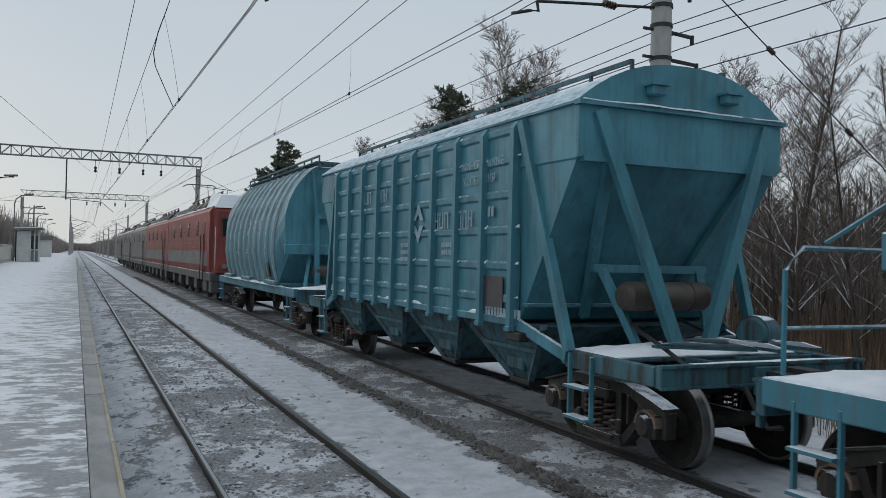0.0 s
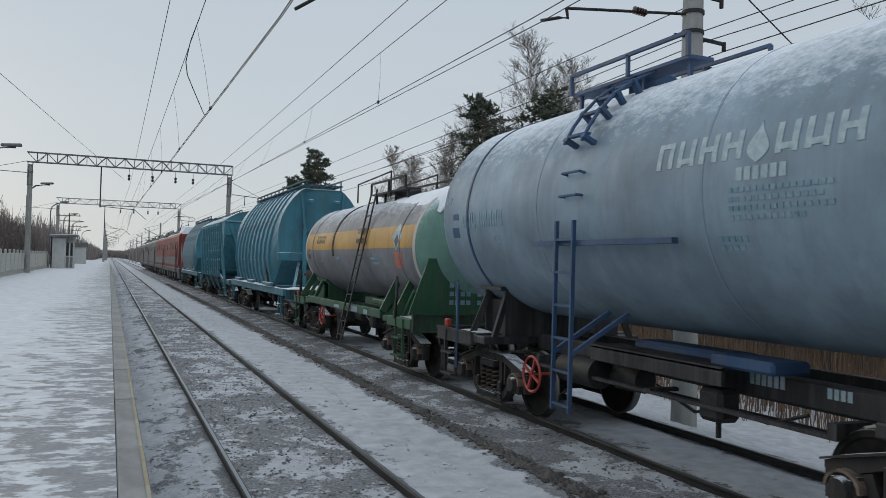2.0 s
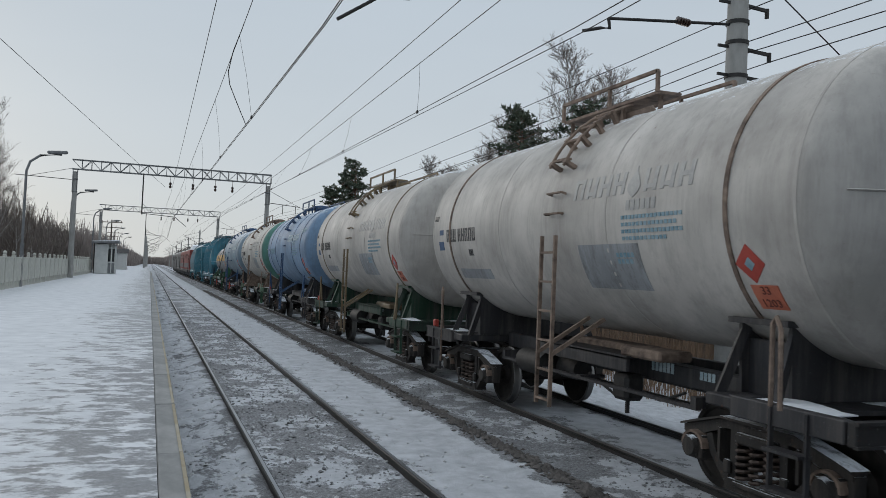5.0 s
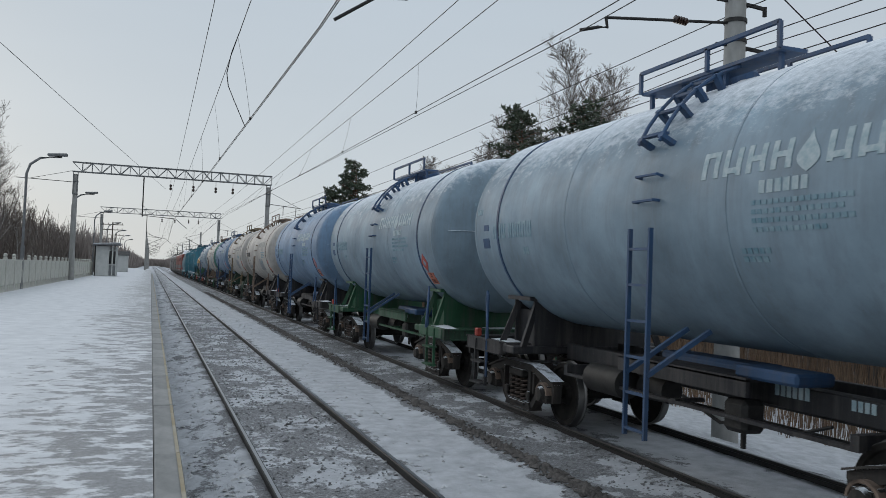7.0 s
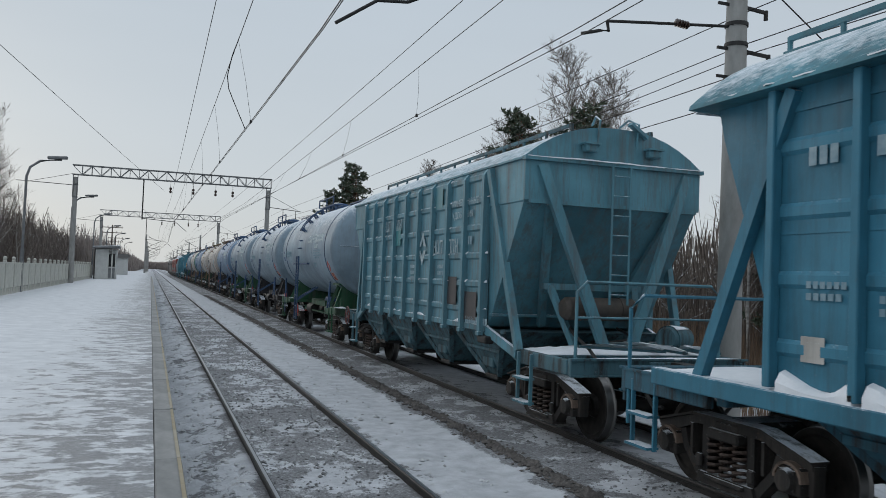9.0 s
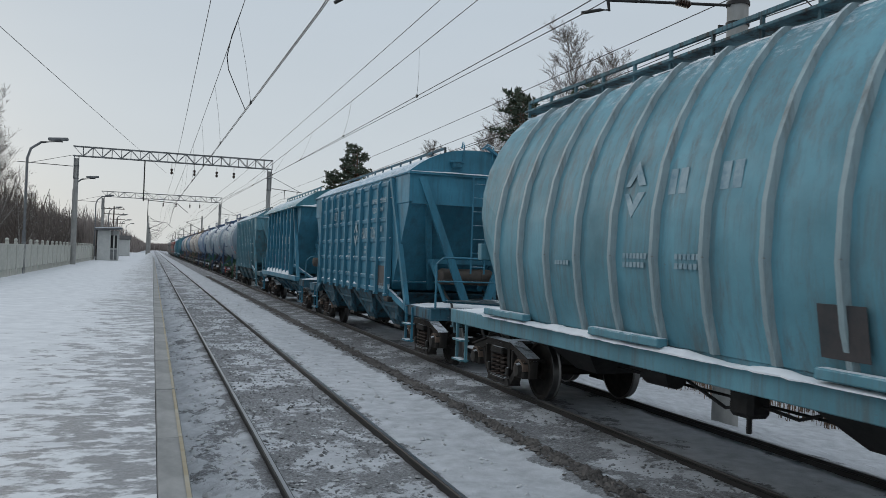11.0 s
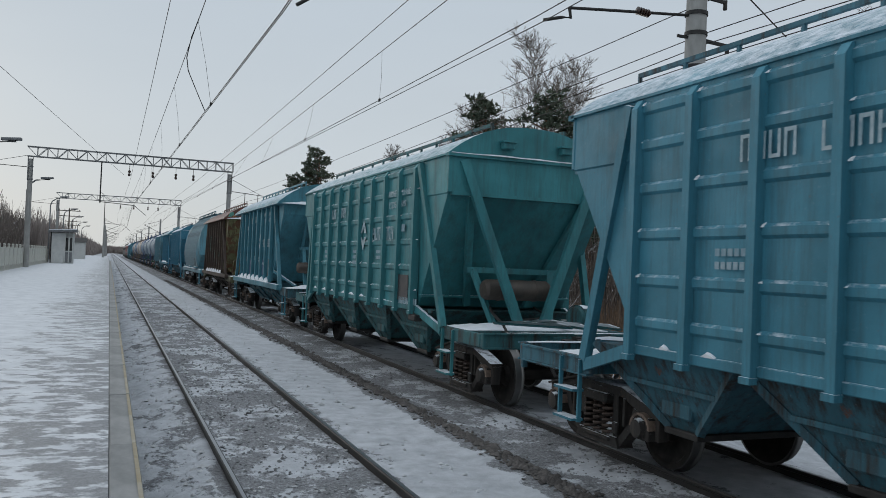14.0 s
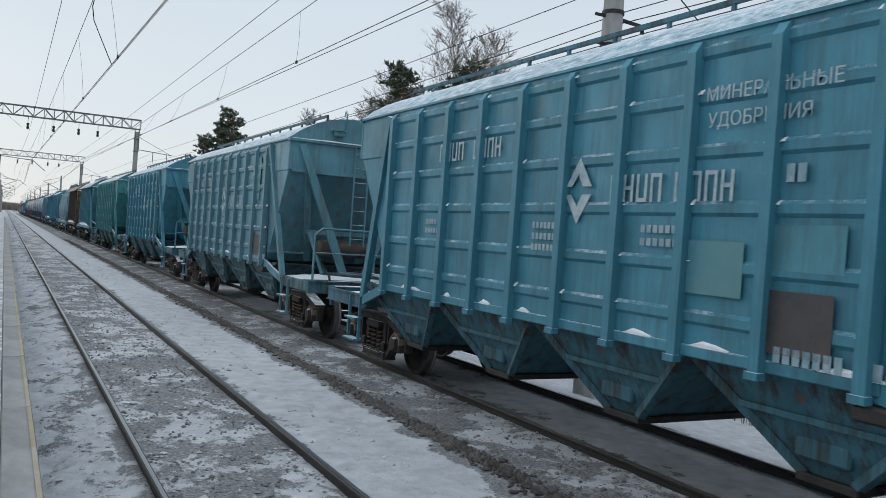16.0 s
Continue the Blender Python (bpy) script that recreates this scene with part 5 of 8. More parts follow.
    part("emblem", "barrel_emblem", lambda: emblem(0.34), FAINT_MARK, w, m=pose(-1.535, 0.10, 3.1, 0, 9, 0))
    part("owner_mark", "barrel_owner", lambda: bars(((0, 0, -0.36, 0.28, 2), (-0.86, 0, -0.36, 0.28, 2))), FAINT_MARK, w, m=pose(-1.545, -0.55, 3.0, 0, 9, 0), kind="stuff")
    part("placard", "barrel_placard", lambda: Shape().box(-0.004, 0, -0.5, 0, 0, 0.45).box(-0.006, -0.003, -0.42, -0.2, 0.05, 0.2), DARK_PATCH, w, "dark painted panel", m=pose(-1.53, -2.75, 1.52, 0, -9, 0))
    part("small_print", "barrel_print", lambda: bars(((0, 0.2, -0.5, 0.06, 7), (0, 0.1, -0.45, 0.06, 6), (-1.0, 0.2, -0.5, 0.06, 7), (-1.0, 0.1, -0.4, 0.06, 5), (1.7, 0.1, -0.4, 0.06, 5))), FAINT_MARK, w, m=pose(-1.612, 0.2, 2.1), kind="stuff")
    end_gear(w, half, grimy_shaded(paint), 1.45)
    for s in (1, -1):
        bogie(w, s * (half - 2.11))
    return place(w, center)


# ---- roofed hopper ----
ROOF_RED = painted("old_red_primer", (0.19, 0.05, 0.035), rust=(0.08, 0.03, 0.02), amount=0.6, rusty=0.12)
ORANGE_RUST = painted("orange_primer_patch", (0.30, 0.12, 0.05), rust=(0.08, 0.03, 0.02), amount=0.4, rusty=0.12)


def roofed_wagon(center, length, paint, roof_paint, label, patches=(), marks=True, handrail=True, ridged=False, front_in=0.0, rear_in=0.0):
    w = empty("hopper_wagon", label, "freight wagon", "freight wagons")
    half = length / 2
    trim = RUSTED_POST if patches else paint
    tub = lambda lx, ly, z, f=0.0: [(-lx, -ly + rear_in * f, z), (lx, -ly + rear_in * f, z), (lx, ly - front_in * f, z), (-lx, ly - front_in * f, z)]
    part("body", f"roofed_body{front_in}{rear_in}", lambda: Shape().loft([tub(1.1, 2.6, 1.3), tub(1.44, 3.25, 1.42), tub(1.44, 4.75, 3.7, 1), tub(1.44, 4.85, 4.05, 1)]), paint, w)
    roof = part("roof", f"roofed_roof{front_in}{rear_in}", lambda: Shape().loft([[(-1.70, y, 4.02)] + arch_ring(y, 1.68, 4.07, 4.77, power=2.3) + [(1.70, y, 4.02)] for y in (-5.0 + rear_in, -4.98 + rear_in, 4.98 - front_in, 5.0 - front_in)]), roof_paint, w, smooth=True)
    for side in (None, BACK):
        wall = part("side_wall", "roofed_wall", lambda: Shape().box(-1.49, -1.44, -3.35, 3.35, 1.40, 4.03), paint, w, m=side)
        part("belt_rail", "roofed_belt", lambda: Shape().box(-1.505, -1.488, -3.33, 3.33, 3.80, 3.86), paint, wall)
        part("sheet_seam", "roofed_seam", lambda: Shape().box(-1.498, -1.488, -3.33, 3.33, 2.72, 2.74), paint, wall)
        if ridged:
            for z in (1.72, 2.32, 2.92, 3.5):
                part("ridge", "roofed_ridge", lambda: Shape().loft([[(-1.488, y, -0.08), (-1.515, y, -0.04), (-1.515, y, 0.04), (-1.488, y, 0.08)] for y in (-3.3, 3.3)]), paint, wall, m=pose(0, 0, z))
        if patches:
            for i in range(9):
                part("board", "roofed_board", lambda: Shape().box(-1.503, -1.488, -3.3, 3.3, -0.13, 0.13, 0.006), paint, wall, m=pose(0, 0, 1.56 + 0.285 * i))
        for i in range(8):
            part("post", "roofed_post", lambda: Shape().box(-1.60, -1.49, -0.045, 0.045, 1.36, 4.02, 0.01), trim, wall, m=pose(0, -3.33 + 6.66 * i / 7, 0))
        part("side_sill", "roofed_sill", lambda: Shape().box(-1.62, -1.46, -5.05, 5.05, 1.16, 1.34, 0.012), trim, wall)
        for i in range(7):
            part("ledge_snow", f"roofed_ledge{i}", lambda: ledge_snow(i), SNOW, wall, "snow drift on the sill between two posts", smooth=True)
    for y in (-1.65, 1.65):
        ch = part("discharge_chute", "roofed_chute", lambda: Shape().loft([[(-0.75, -0.95, 0.58), (0.75, -0.95, 0.58), (0.75, 0.95, 0.58), (-0.75, 0.95, 0.58)], [(-1.5, -1.55, 1.36), (1.5, -1.55, 1.36), (1.5, 1.55, 1.36), (-1.5, 1.55, 1.36)]]), grimy_shaded(trim), w, m=pose(0, y, 0))
        bar("lock_bar", "roofed_lock", (-1.16, -1.2, 0.98), (-1.16, 1.2, 0.98), 0.06, 0.08, grimy_shaded(trim), ch)
        bar("rim", "roofed_rim", (-0.77, -1.0, 0.58), (-0.77, 1.0, 0.58), 0.10, 0.08, grimy_shaded(trim), ch)
        for a, b in ((-0.95, -1.5), (0.95, 1.5), (0, 0)):
            bar("edge_rib", f"roofed_rib{a}", (-0.79, a, 0.60), (-1.5, b, 1.36), 0.08, 0.08, grimy_shaded(trim), ch)
    for i, e in enumerate(ENDS):
        end = part("cross_bar", "roofed_cross", lambda: Shape().beam((-0.75, 4.33, 2.58), (0.75, 4.33, 2.58), 0.10, 0.09), paint, w, m=(pose(0, -front_in, 0), pose(0, rear_in, 0) @ BACK)[i])
        deck_end = half + (front_in, rear_in)[i]
        for k in (-1, 1):
            bar("corner_brace", f"roofed_corner{k}", (k * 1.52, 3.72, 4.0), (k * 1.5, 5.0, 1.22), 0.13, 0.11, trim, end, (1, 0, 0))
            bar("slope_rib", f"roofed_slope{k}", (k * 0.62, 4.86, 3.95), (k * 0.62, 3.9, 2.2), 0.13, 0.10, trim, end, (1, 0, 0))
            bar("strut", f"roofed_strut{k}", (k * 0.62, 4.35, 2.55), (k * 0.62, 4.9, 1.22), 0.13, 0.11, trim, end, (1, 0, 0))
            bar("stay", f"roofed_stay{k}", (k * 1.44, 3.55, 1.75), (k * 0.9, 4.6, 1.30), 0.08, 0.07, paint, end)
        part("brake_pipe", "roofed_clutter", lambda: Shape().tube([(-0.1, 4.5, 1.9), (-0.25, 4.75, 1.6), (0.1, 4.9, 1.42), (0.6, 5.6, 1.36)], 0.024, 6), STEEL_DARK, end, smooth=True)
        part("end_deck", f"roofed_deck{deck_end:.2f}", lambda: Shape().box(-1.46, -1.36, 4.9, deck_end - 0.72, 1.0, 1.24, 0.012).box(1.36, 1.46, 4.9, deck_end - 0.72, 1.0, 1.24, 0.012).box(-1.46, 1.46, 4.6, 4.75, 1.06, 1.26, 0.01).box(-1.35, 1.35, 4.75, deck_end - 0.8, 1.16, 1.22).box(-1.475, -1.44, 4.9, deck_end - 0.72, 1.22, 1.245), grimy_shaded(paint), end)
        part("end_snow", f"roofed_snow{deck_end:.2f}{i}", lambda: snow_pile(-1.42, 1.40, 4.3, deck_end - 0.78, 1.22, 0.15, i * 9 + 2, 18, 18), SNOW, end, "snow lying on the end deck", smooth=True)
        part("air_reservoir", "hopper_air", reservoir_shape, AIR_TANK, end, "brown air reservoir", m=pose(0.3, 4.95, 1.92), smooth=True)
        part("eave_snow", "roofed_eave", lambda: snow_pile(-1.55, 1.55, 4.84, 5.08, 4.04, 0.19, 4, 30, 4), SNOW, end, smooth=True)
        part("vent", "roofed_vent", lambda: Shape().box(-0.15, 0.15, 5.0, 5.16, 4.3, 4.42, 0.015), roof_paint, end, m=pose(0.2, 0, 0))
        for sx in (-1.44, 1.44):
            part("step", "wagon_steps", steps_shape, trim, end, m=pose(sx, deck_end - 1.1, 0.38, 0, 0, 0 if sx < 0 else 180))
        if handrail:
            part("handrail", f"roofed_rail{deck_end:.2f}", lambda: Shape().tube([(-1.42, deck_end - 0.75, 0.6), (-1.42, deck_end - 0.75, 1.95), (-1.25, deck_end - 0.75, 2.1), (1.2, deck_end - 0.75, 2.1), (1.35, deck_end - 0.75, 1.95), (1.35, deck_end - 0.75, 1.3)], 0.024, 6), paint, end, smooth=True)
    part("roof_walkway", "roofed_walkway", lambda: walkway(4.2, 0.6, 4.76), roof_paint, w)
    part("roof_snow", f"roofed_drift{front_in}{rear_in}", lambda: snow_pile(-1.66, -1.3, -4.98 + rear_in, 4.98 - front_in, 4.06, 0.07, 8, 3, 60), SNOW, w, "snow drift along the eave", smooth=True)
    if marks:
        strokes("number_bar", WHITE_MARK, w, -1.512, 1.30, 3.54, 0.25, (0.56, 0.24, 0.66), 4)
        part("emblem", "roofed_emblem", lambda: emblem(0.30), WHITE_MARK, w, m=pose(-1.512, -0.85, 2.80))
        strokes("name_bar", WHITE_MARK, w, -1.512, -1.40, 2.60, 0.28, (0.78, 0.18, 0.72), 4)
        text_part("МИНЕРАЛЬНЫЕ", 0.19, WHITE_MARK, w, on_side(-1.512, -2.3, 3.72))
        text_part("УДОБРЕНИЯ", 0.19, WHITE_MARK, w, on_side(-1.512, -2.2, 3.50))
        part("small_print", "roofed_print", lambda: bars(((2.6, 1.35, -0.35, 0.16, 3), (1.9, 1.35, -0.5, 0.16, 4), (2.6, 0.3, -0.45, 0.06, 6), (2.6, 0.2, -0.4, 0.06, 5), (1.85, 0.2, -0.5, 0.06, 7), (1.85, 0.1, -0.5, 0.06, 7), (0.0, 0.25, -0.5, 0.06, 7), (0.0, 0.15, -0.45, 0.06, 6), (-1.0, 0.2, -0.6, 0.06, 8), (-1.0, 0.1, -0.55, 0.06, 7))), FAINT_MARK, w, m=pose(-1.512, 0.35, 1.95), kind="stuff")
        for y, z, dy, dz in ((-1.38, 1.56, 0.80, 0.55), (1.55, 1.56, 0.62, 0.55)):
            part("placard", f"roofed_navy{y}", lambda: Shape().box(-0.003, 0, -dy, 0, 0, dz), NAVY_PATCH, w, "navy painted panel", m=pose(-1.51, y, z))
        text_part("РЕМОНТ", 0.12, WHITE_MARK, w, on_side(-1.514, -1.78, 1.94))
        part("placard", "roofed_plate", lambda: Shape().box(-0.003, 0, -0.26, 0, 0, 0.22).box(-0.006, -0.002, -0.22, -0.04, 0.05, 0.17), TANK_WHITE, w, "pale data plate", m=pose(-1.51, 3.0, 1.62))
        part("placard", "roofed_dark", lambda: Shape().box(-0.003, 0, -0.45, 0, 0, 0.62), DARK_PATCH, w, "dark painted panel", m=pose(-1.51, -2.68, 1.55))
    for k, (y, z, dy, dz) in enumerate(patches):
        part("paint_patch", f"rpatch{k}", lambda: Shape().box(-0.003, 0, -dy, 0, 0, dz), PATCH_GREEN, w, "patch of flaking mint paint", m=pose(-1.51, y, z))
    if patches:
        for yy, x0, x1, z0, z1, mat in ((-5.006 + rear_in, -0.45, 0.02, 4.36, 4.74, PATCH_GREEN), (-5.008 + rear_in, -0.28, -0.06, 4.18, 4.42, PATCH_GREEN), (-5.006 + rear_in, -1.10, -0.55, 4.22, 4.60, ROOF_RED), (-5.006 + rear_in, -0.75, 0.10, 4.10, 4.20, ORANGE_RUST), (-5.006 + rear_in, -1.50, -1.20, 4.12, 4.36, PATCH_GREEN), (-5.008 + rear_in, -1.34, -1.05, 4.10, 4.24, ORANGE_RUST), (-5.006 + rear_in, 0.55, 0.95, 4.12, 4.34, PATCH_GREEN), (-5.006 + rear_in, 1.0, 1.4, 4.10, 4.26, PATCH_GREEN), (-5.006 + rear_in, 0.2, 0.5, 4.10, 4.22, ORANGE_RUST)):
            part("paint_patch", f"roofend{x0}", lambda: Shape().loft([[(x0, y, z0), (x1, y, z0 + 0.03), (x1 - 0.06, y, z1), (x0 + 0.08, y, z1 - 0.04)] for y in (yy, yy + 0.01)]), mat, roof, "patch of old paint on the roof's end")
        part("small_print", "rusty_print", lambda: bars(((0, 1.0, -0.5, 0.16, 4), (0, 0.5, -0.5, 0.08, 6), (0, 0.35, -0.4, 0.08, 5), (0, -0.1, -0.4, 0.1, 4), (-1.0, 1.1, -0.3, 0.18, 2), (0, -0.6, -0.5, 0.1, 4))), FAINT_MARK, w, m=pose(-1.516, 3.05, 2.3))
    end_gear(w, half, grimy_shaded(paint), 1.44, True, 0.96, 1.25)
    for s in (1, -1):
        bogie(w, s * (half - 2.11))
    return place(w, center)


def ledge_snow(i):
    s = Shape()
    if 0 <= i < 7:
        y0 = -3.25 + 6.5 * i / 7 + 0.05
        y1 = y0 + 6.5 / 7 - 0.1
        n = 8
        rings = []
        for k in range(n + 1):
            y = y0 + (y1 - y0) * k / n
            h = 0.05 + 0.13 * abs(2 * k / n - 1) ** 1.5 + 0.03 * noise.noise((i * 3.1, k * 0.7, 1))
            rings.append([(-1.60, y, 1.335), (-1.60, y, 1.335 + h * 0.5), (-1.55, y, 1.335 + h), (-1.49, y, 1.335 + h * 1.15), (-1.49, y, 1.335)])
        s.loft(rings)
    return s


# ---- tank wagon ----
def tank_shell_shape(r, l):
    prof = []
    for i in range(9):
        a = math.pi / 2 * i / 8
        prof.append((-l - 0.62 * r * 0.62 * math.cos(a), max(0.002, r * math.sin(a))))
    prof += [(-l + 0.02, r), (-l * 0.5, r), (0, r), (l * 0.5, r), (l - 0.02, r)]
    for i in range(8, -1, -1):
        a = math.pi / 2 * i / 8
        prof.append((l + 0.62 * r * 0.62 * math.cos(a), max(0.002, r * math.sin(a))))
    return Shape().lathe(prof, 64, "y")


def head_shape(r, l):
    prof = [(-l + 0.55, r + 0.002)] if False else [(-l - 0.004, r + 0.003)]
    for i in range(8, -1, -1):
        a = math.pi / 2 * i / 8
        prof.append((-l - 0.004 - 0.62 * r * 0.62 * math.cos(a), max(0.002, (r + 0.004) * math.sin(a))))
    return Shape().lathe(prof, 64, "y")


def band_shape(r, a0, a1, w=0.06, t=0.012, n=40):
    """A strap round the shell over an arc, in degrees from the top."""
    rings = []
    for i in range(n + 1):
        a = radians(a0 + (a1 - a0) * i / n)
        rings.append([((r + d) * math.sin(a), y, (r + d) * math.cos(a)) for y, d in ((-w / 2, -0.01), (-w / 2, t), (w / 2, t), (w / 2, -0.01))])
    return Shape().loft(rings)


def curved_plate(r, a0, a1, y0, y1, t=0.004, n=16):
    """A painted field on the shell, degrees from the top towards the platform side."""
    rings = []
    for i in range(n + 1):
        a = radians(a0 + (a1 - a0) * i / n)
        rings.append([(-(r + d) * math.sin(a), y, (r + d) * math.cos(a)) for y, d in ((y0, -0.01), (y0, t), (y1, t), (y1, -0.01))])
    return Shape().loft(rings)


def curved_bars(r, rows):
    s = Shape()
    for y, ang, length, deg, n in rows:
        for i in range(n):
            a = y + length * i / n
            b = a + length / n * (0.72 if deg < 5 else 0.4)
            c = curved_plate(r, ang, ang + deg, min(a, b), max(a, b), 0.004, 3)
            s.add(c.v, c.f)
    return s


def saddle_shape(r, zc):
    """A welded cradle that carries one end of the shell."""
    s = Shape()
    for y in (0.0,):
        rings = []
        for i in range(13):
            a = radians(-42 + 84 * i / 12)
            rings.append([(r * math.sin(a) * 1.0, y + d, zc - r * math.cos(a)) for d in (-0.02, 0.02)])
        low = [[(x[0][0] * 0.98, x[0][1], 1.10), (x[1][0] * 0.98, x[1][1], 1.10)] for x in rings]
        s.loft([[p[0] for p in rings] + [p[0] for p in reversed(low)], [p[1] for p in rings] + [p[1] for p in reversed(low)]])
    return s


def saddle_cheek_shape(r, zc, k):
    """The side of a cradle: its pad under the strap, two raking stiffeners and a web."""
    s = Shape()
    if k:
        a = radians(42)
        s.beam((k * r * math.sin(a) + k * 0.03, -0.42, zc - r * math.cos(a)), (k * r * math.sin(a) + k * 0.03, 0.42, zc - r * math.cos(a)), 0.14, 0.06)
        s.beam((k * 0.99, -0.33, zc - r * 0.78), (k * 1.25, -0.40, 1.12), 0.05, 0.10).beam((k * 0.99, 0.33, zc - r * 0.78), (k * 1.25, 0.40, 1.12), 0.05, 0.10)
        s.box(k * 0.93 - 0.03, k * 0.93 + 0.03, -0.33, 0.33, 1.12, zc - r * 0.86, 0.01)
    return s


def tank_ladder_shape(r, zc):
    """Side ladder up to the shell, then steps over the shoulder."""
    x = -r - 0.10
    s = Shape()
    for y in (-0.20, 0.20):
        s.beam((x, y, 0.50), (x, y, zc - 0.25), 0.05, 0.035)
        s.beam((x, y, 1.2), (x + 0.74, y - 0.1, 1.70), 0.06, 0.05)
    for i in range(6):
        z = 0.58 + (zc - 0.9) * i / 5.4
        s.beam((x, -0.2, z), (x, 0.2, z), 0.04, 0.03)
    return s


def tank_rung_shape(r, zc, a):
    t = radians(a)
    p = lambda y, d=0.08: (-(r + d) * math.sin(t), y, zc + (r + d) * math.cos(t))
    return Shape().tube([p(-0.2, 0), p(-0.2), p(0.2), p(0.2, 0)], 0.018, 5)


def tank_steps_shape(r, zc, y):
    """One rail over the shoulder, on small welded blocks."""
    s, pts = Shape(), []
    for a in (66, 58, 50, 42, 34, 26, 18):
        t = radians(a)
        pts.append((-(r + 0.17) * math.sin(t), y, zc + (r + 0.17) * math.cos(t)))
    s.tube(pts, 0.022, 6)
    for a in (64, 50, 40, 30):
        t = radians(a)
        s.beam((-(r - 0.02) * math.sin(t), y, zc + (r - 0.02) * math.cos(t)), (-(r + 0.19) * math.sin(t), y, zc + (r + 0.19) * math.cos(t)), 0.09, 0.05)
    return s


def tank_tread_shape(r, zc, a):
    t = radians(a)
    p = lambda y: (-(r + 0.14) * math.sin(t), y, zc + (r + 0.14) * math.cos(t))
    return Shape().beam(p(-0.2), p(0.2), 0.09, 0.03)


def tank_catwalk_shape(r, zc):
    top = zc + r
    s = Shape()
    for k in (-1, 1):
        s.box(k * 0.42 - 0.18, k * 0.42 + 0.18, -1.5, 1.1, top + 0.10, top + 0.14)
        for y in (-1.4, -0.5, 0.3, 1.0):
            s.beam((k * 0.5, y, top - 0.12), (k * 0.5, y, top + 0.12), 0.05, 0.05)
        pts = [(k * 0.62, -1.5, top + 0.12), (k * 0.62, -1.5, top + 0.40), (k * 0.62, 1.1, top + 0.40), (k * 0.62, 1.1, top + 0.12)]
        for a, b in zip(pts, pts[1:]):
            s.beam(a, b, 0.045, 0.045)
        s.beam((k * 0.62, -0.3, top + 0.12), (k * 0.62, -0.3, top + 0.40), 0.045, 0.045)
    s.lathe([(top - 0.1, 0.32), (top + 0.2, 0.32), (top + 0.26, 0.28), (top + 0.30, 0.06)], 18, "z")
    return s


def hand_wheel_shape():
    s = Shape()
    n = 24
    s.loft([[(0.02 * math.cos(b), (0.24 + 0.02 * math.sin(b)) * math.cos(2 * math.pi * i / n), (0.24 + 0.02 * math.sin(b)) * math.sin(2 * math.pi * i / n)) for b in (0, 1.57, 3.14, 4.71)] for i in range(n + 1)], caps=False)
    for k in range(4):
        a = math.pi / 2 * k + 0.4
        s.beam((0, 0, 0), (0, 0.24 * math.cos(a), 0.24 * math.sin(a)), 0.03, 0.03)
    return s.tube([(0, 0, 0), (0.4, 0, 0)], 0.02, 6)


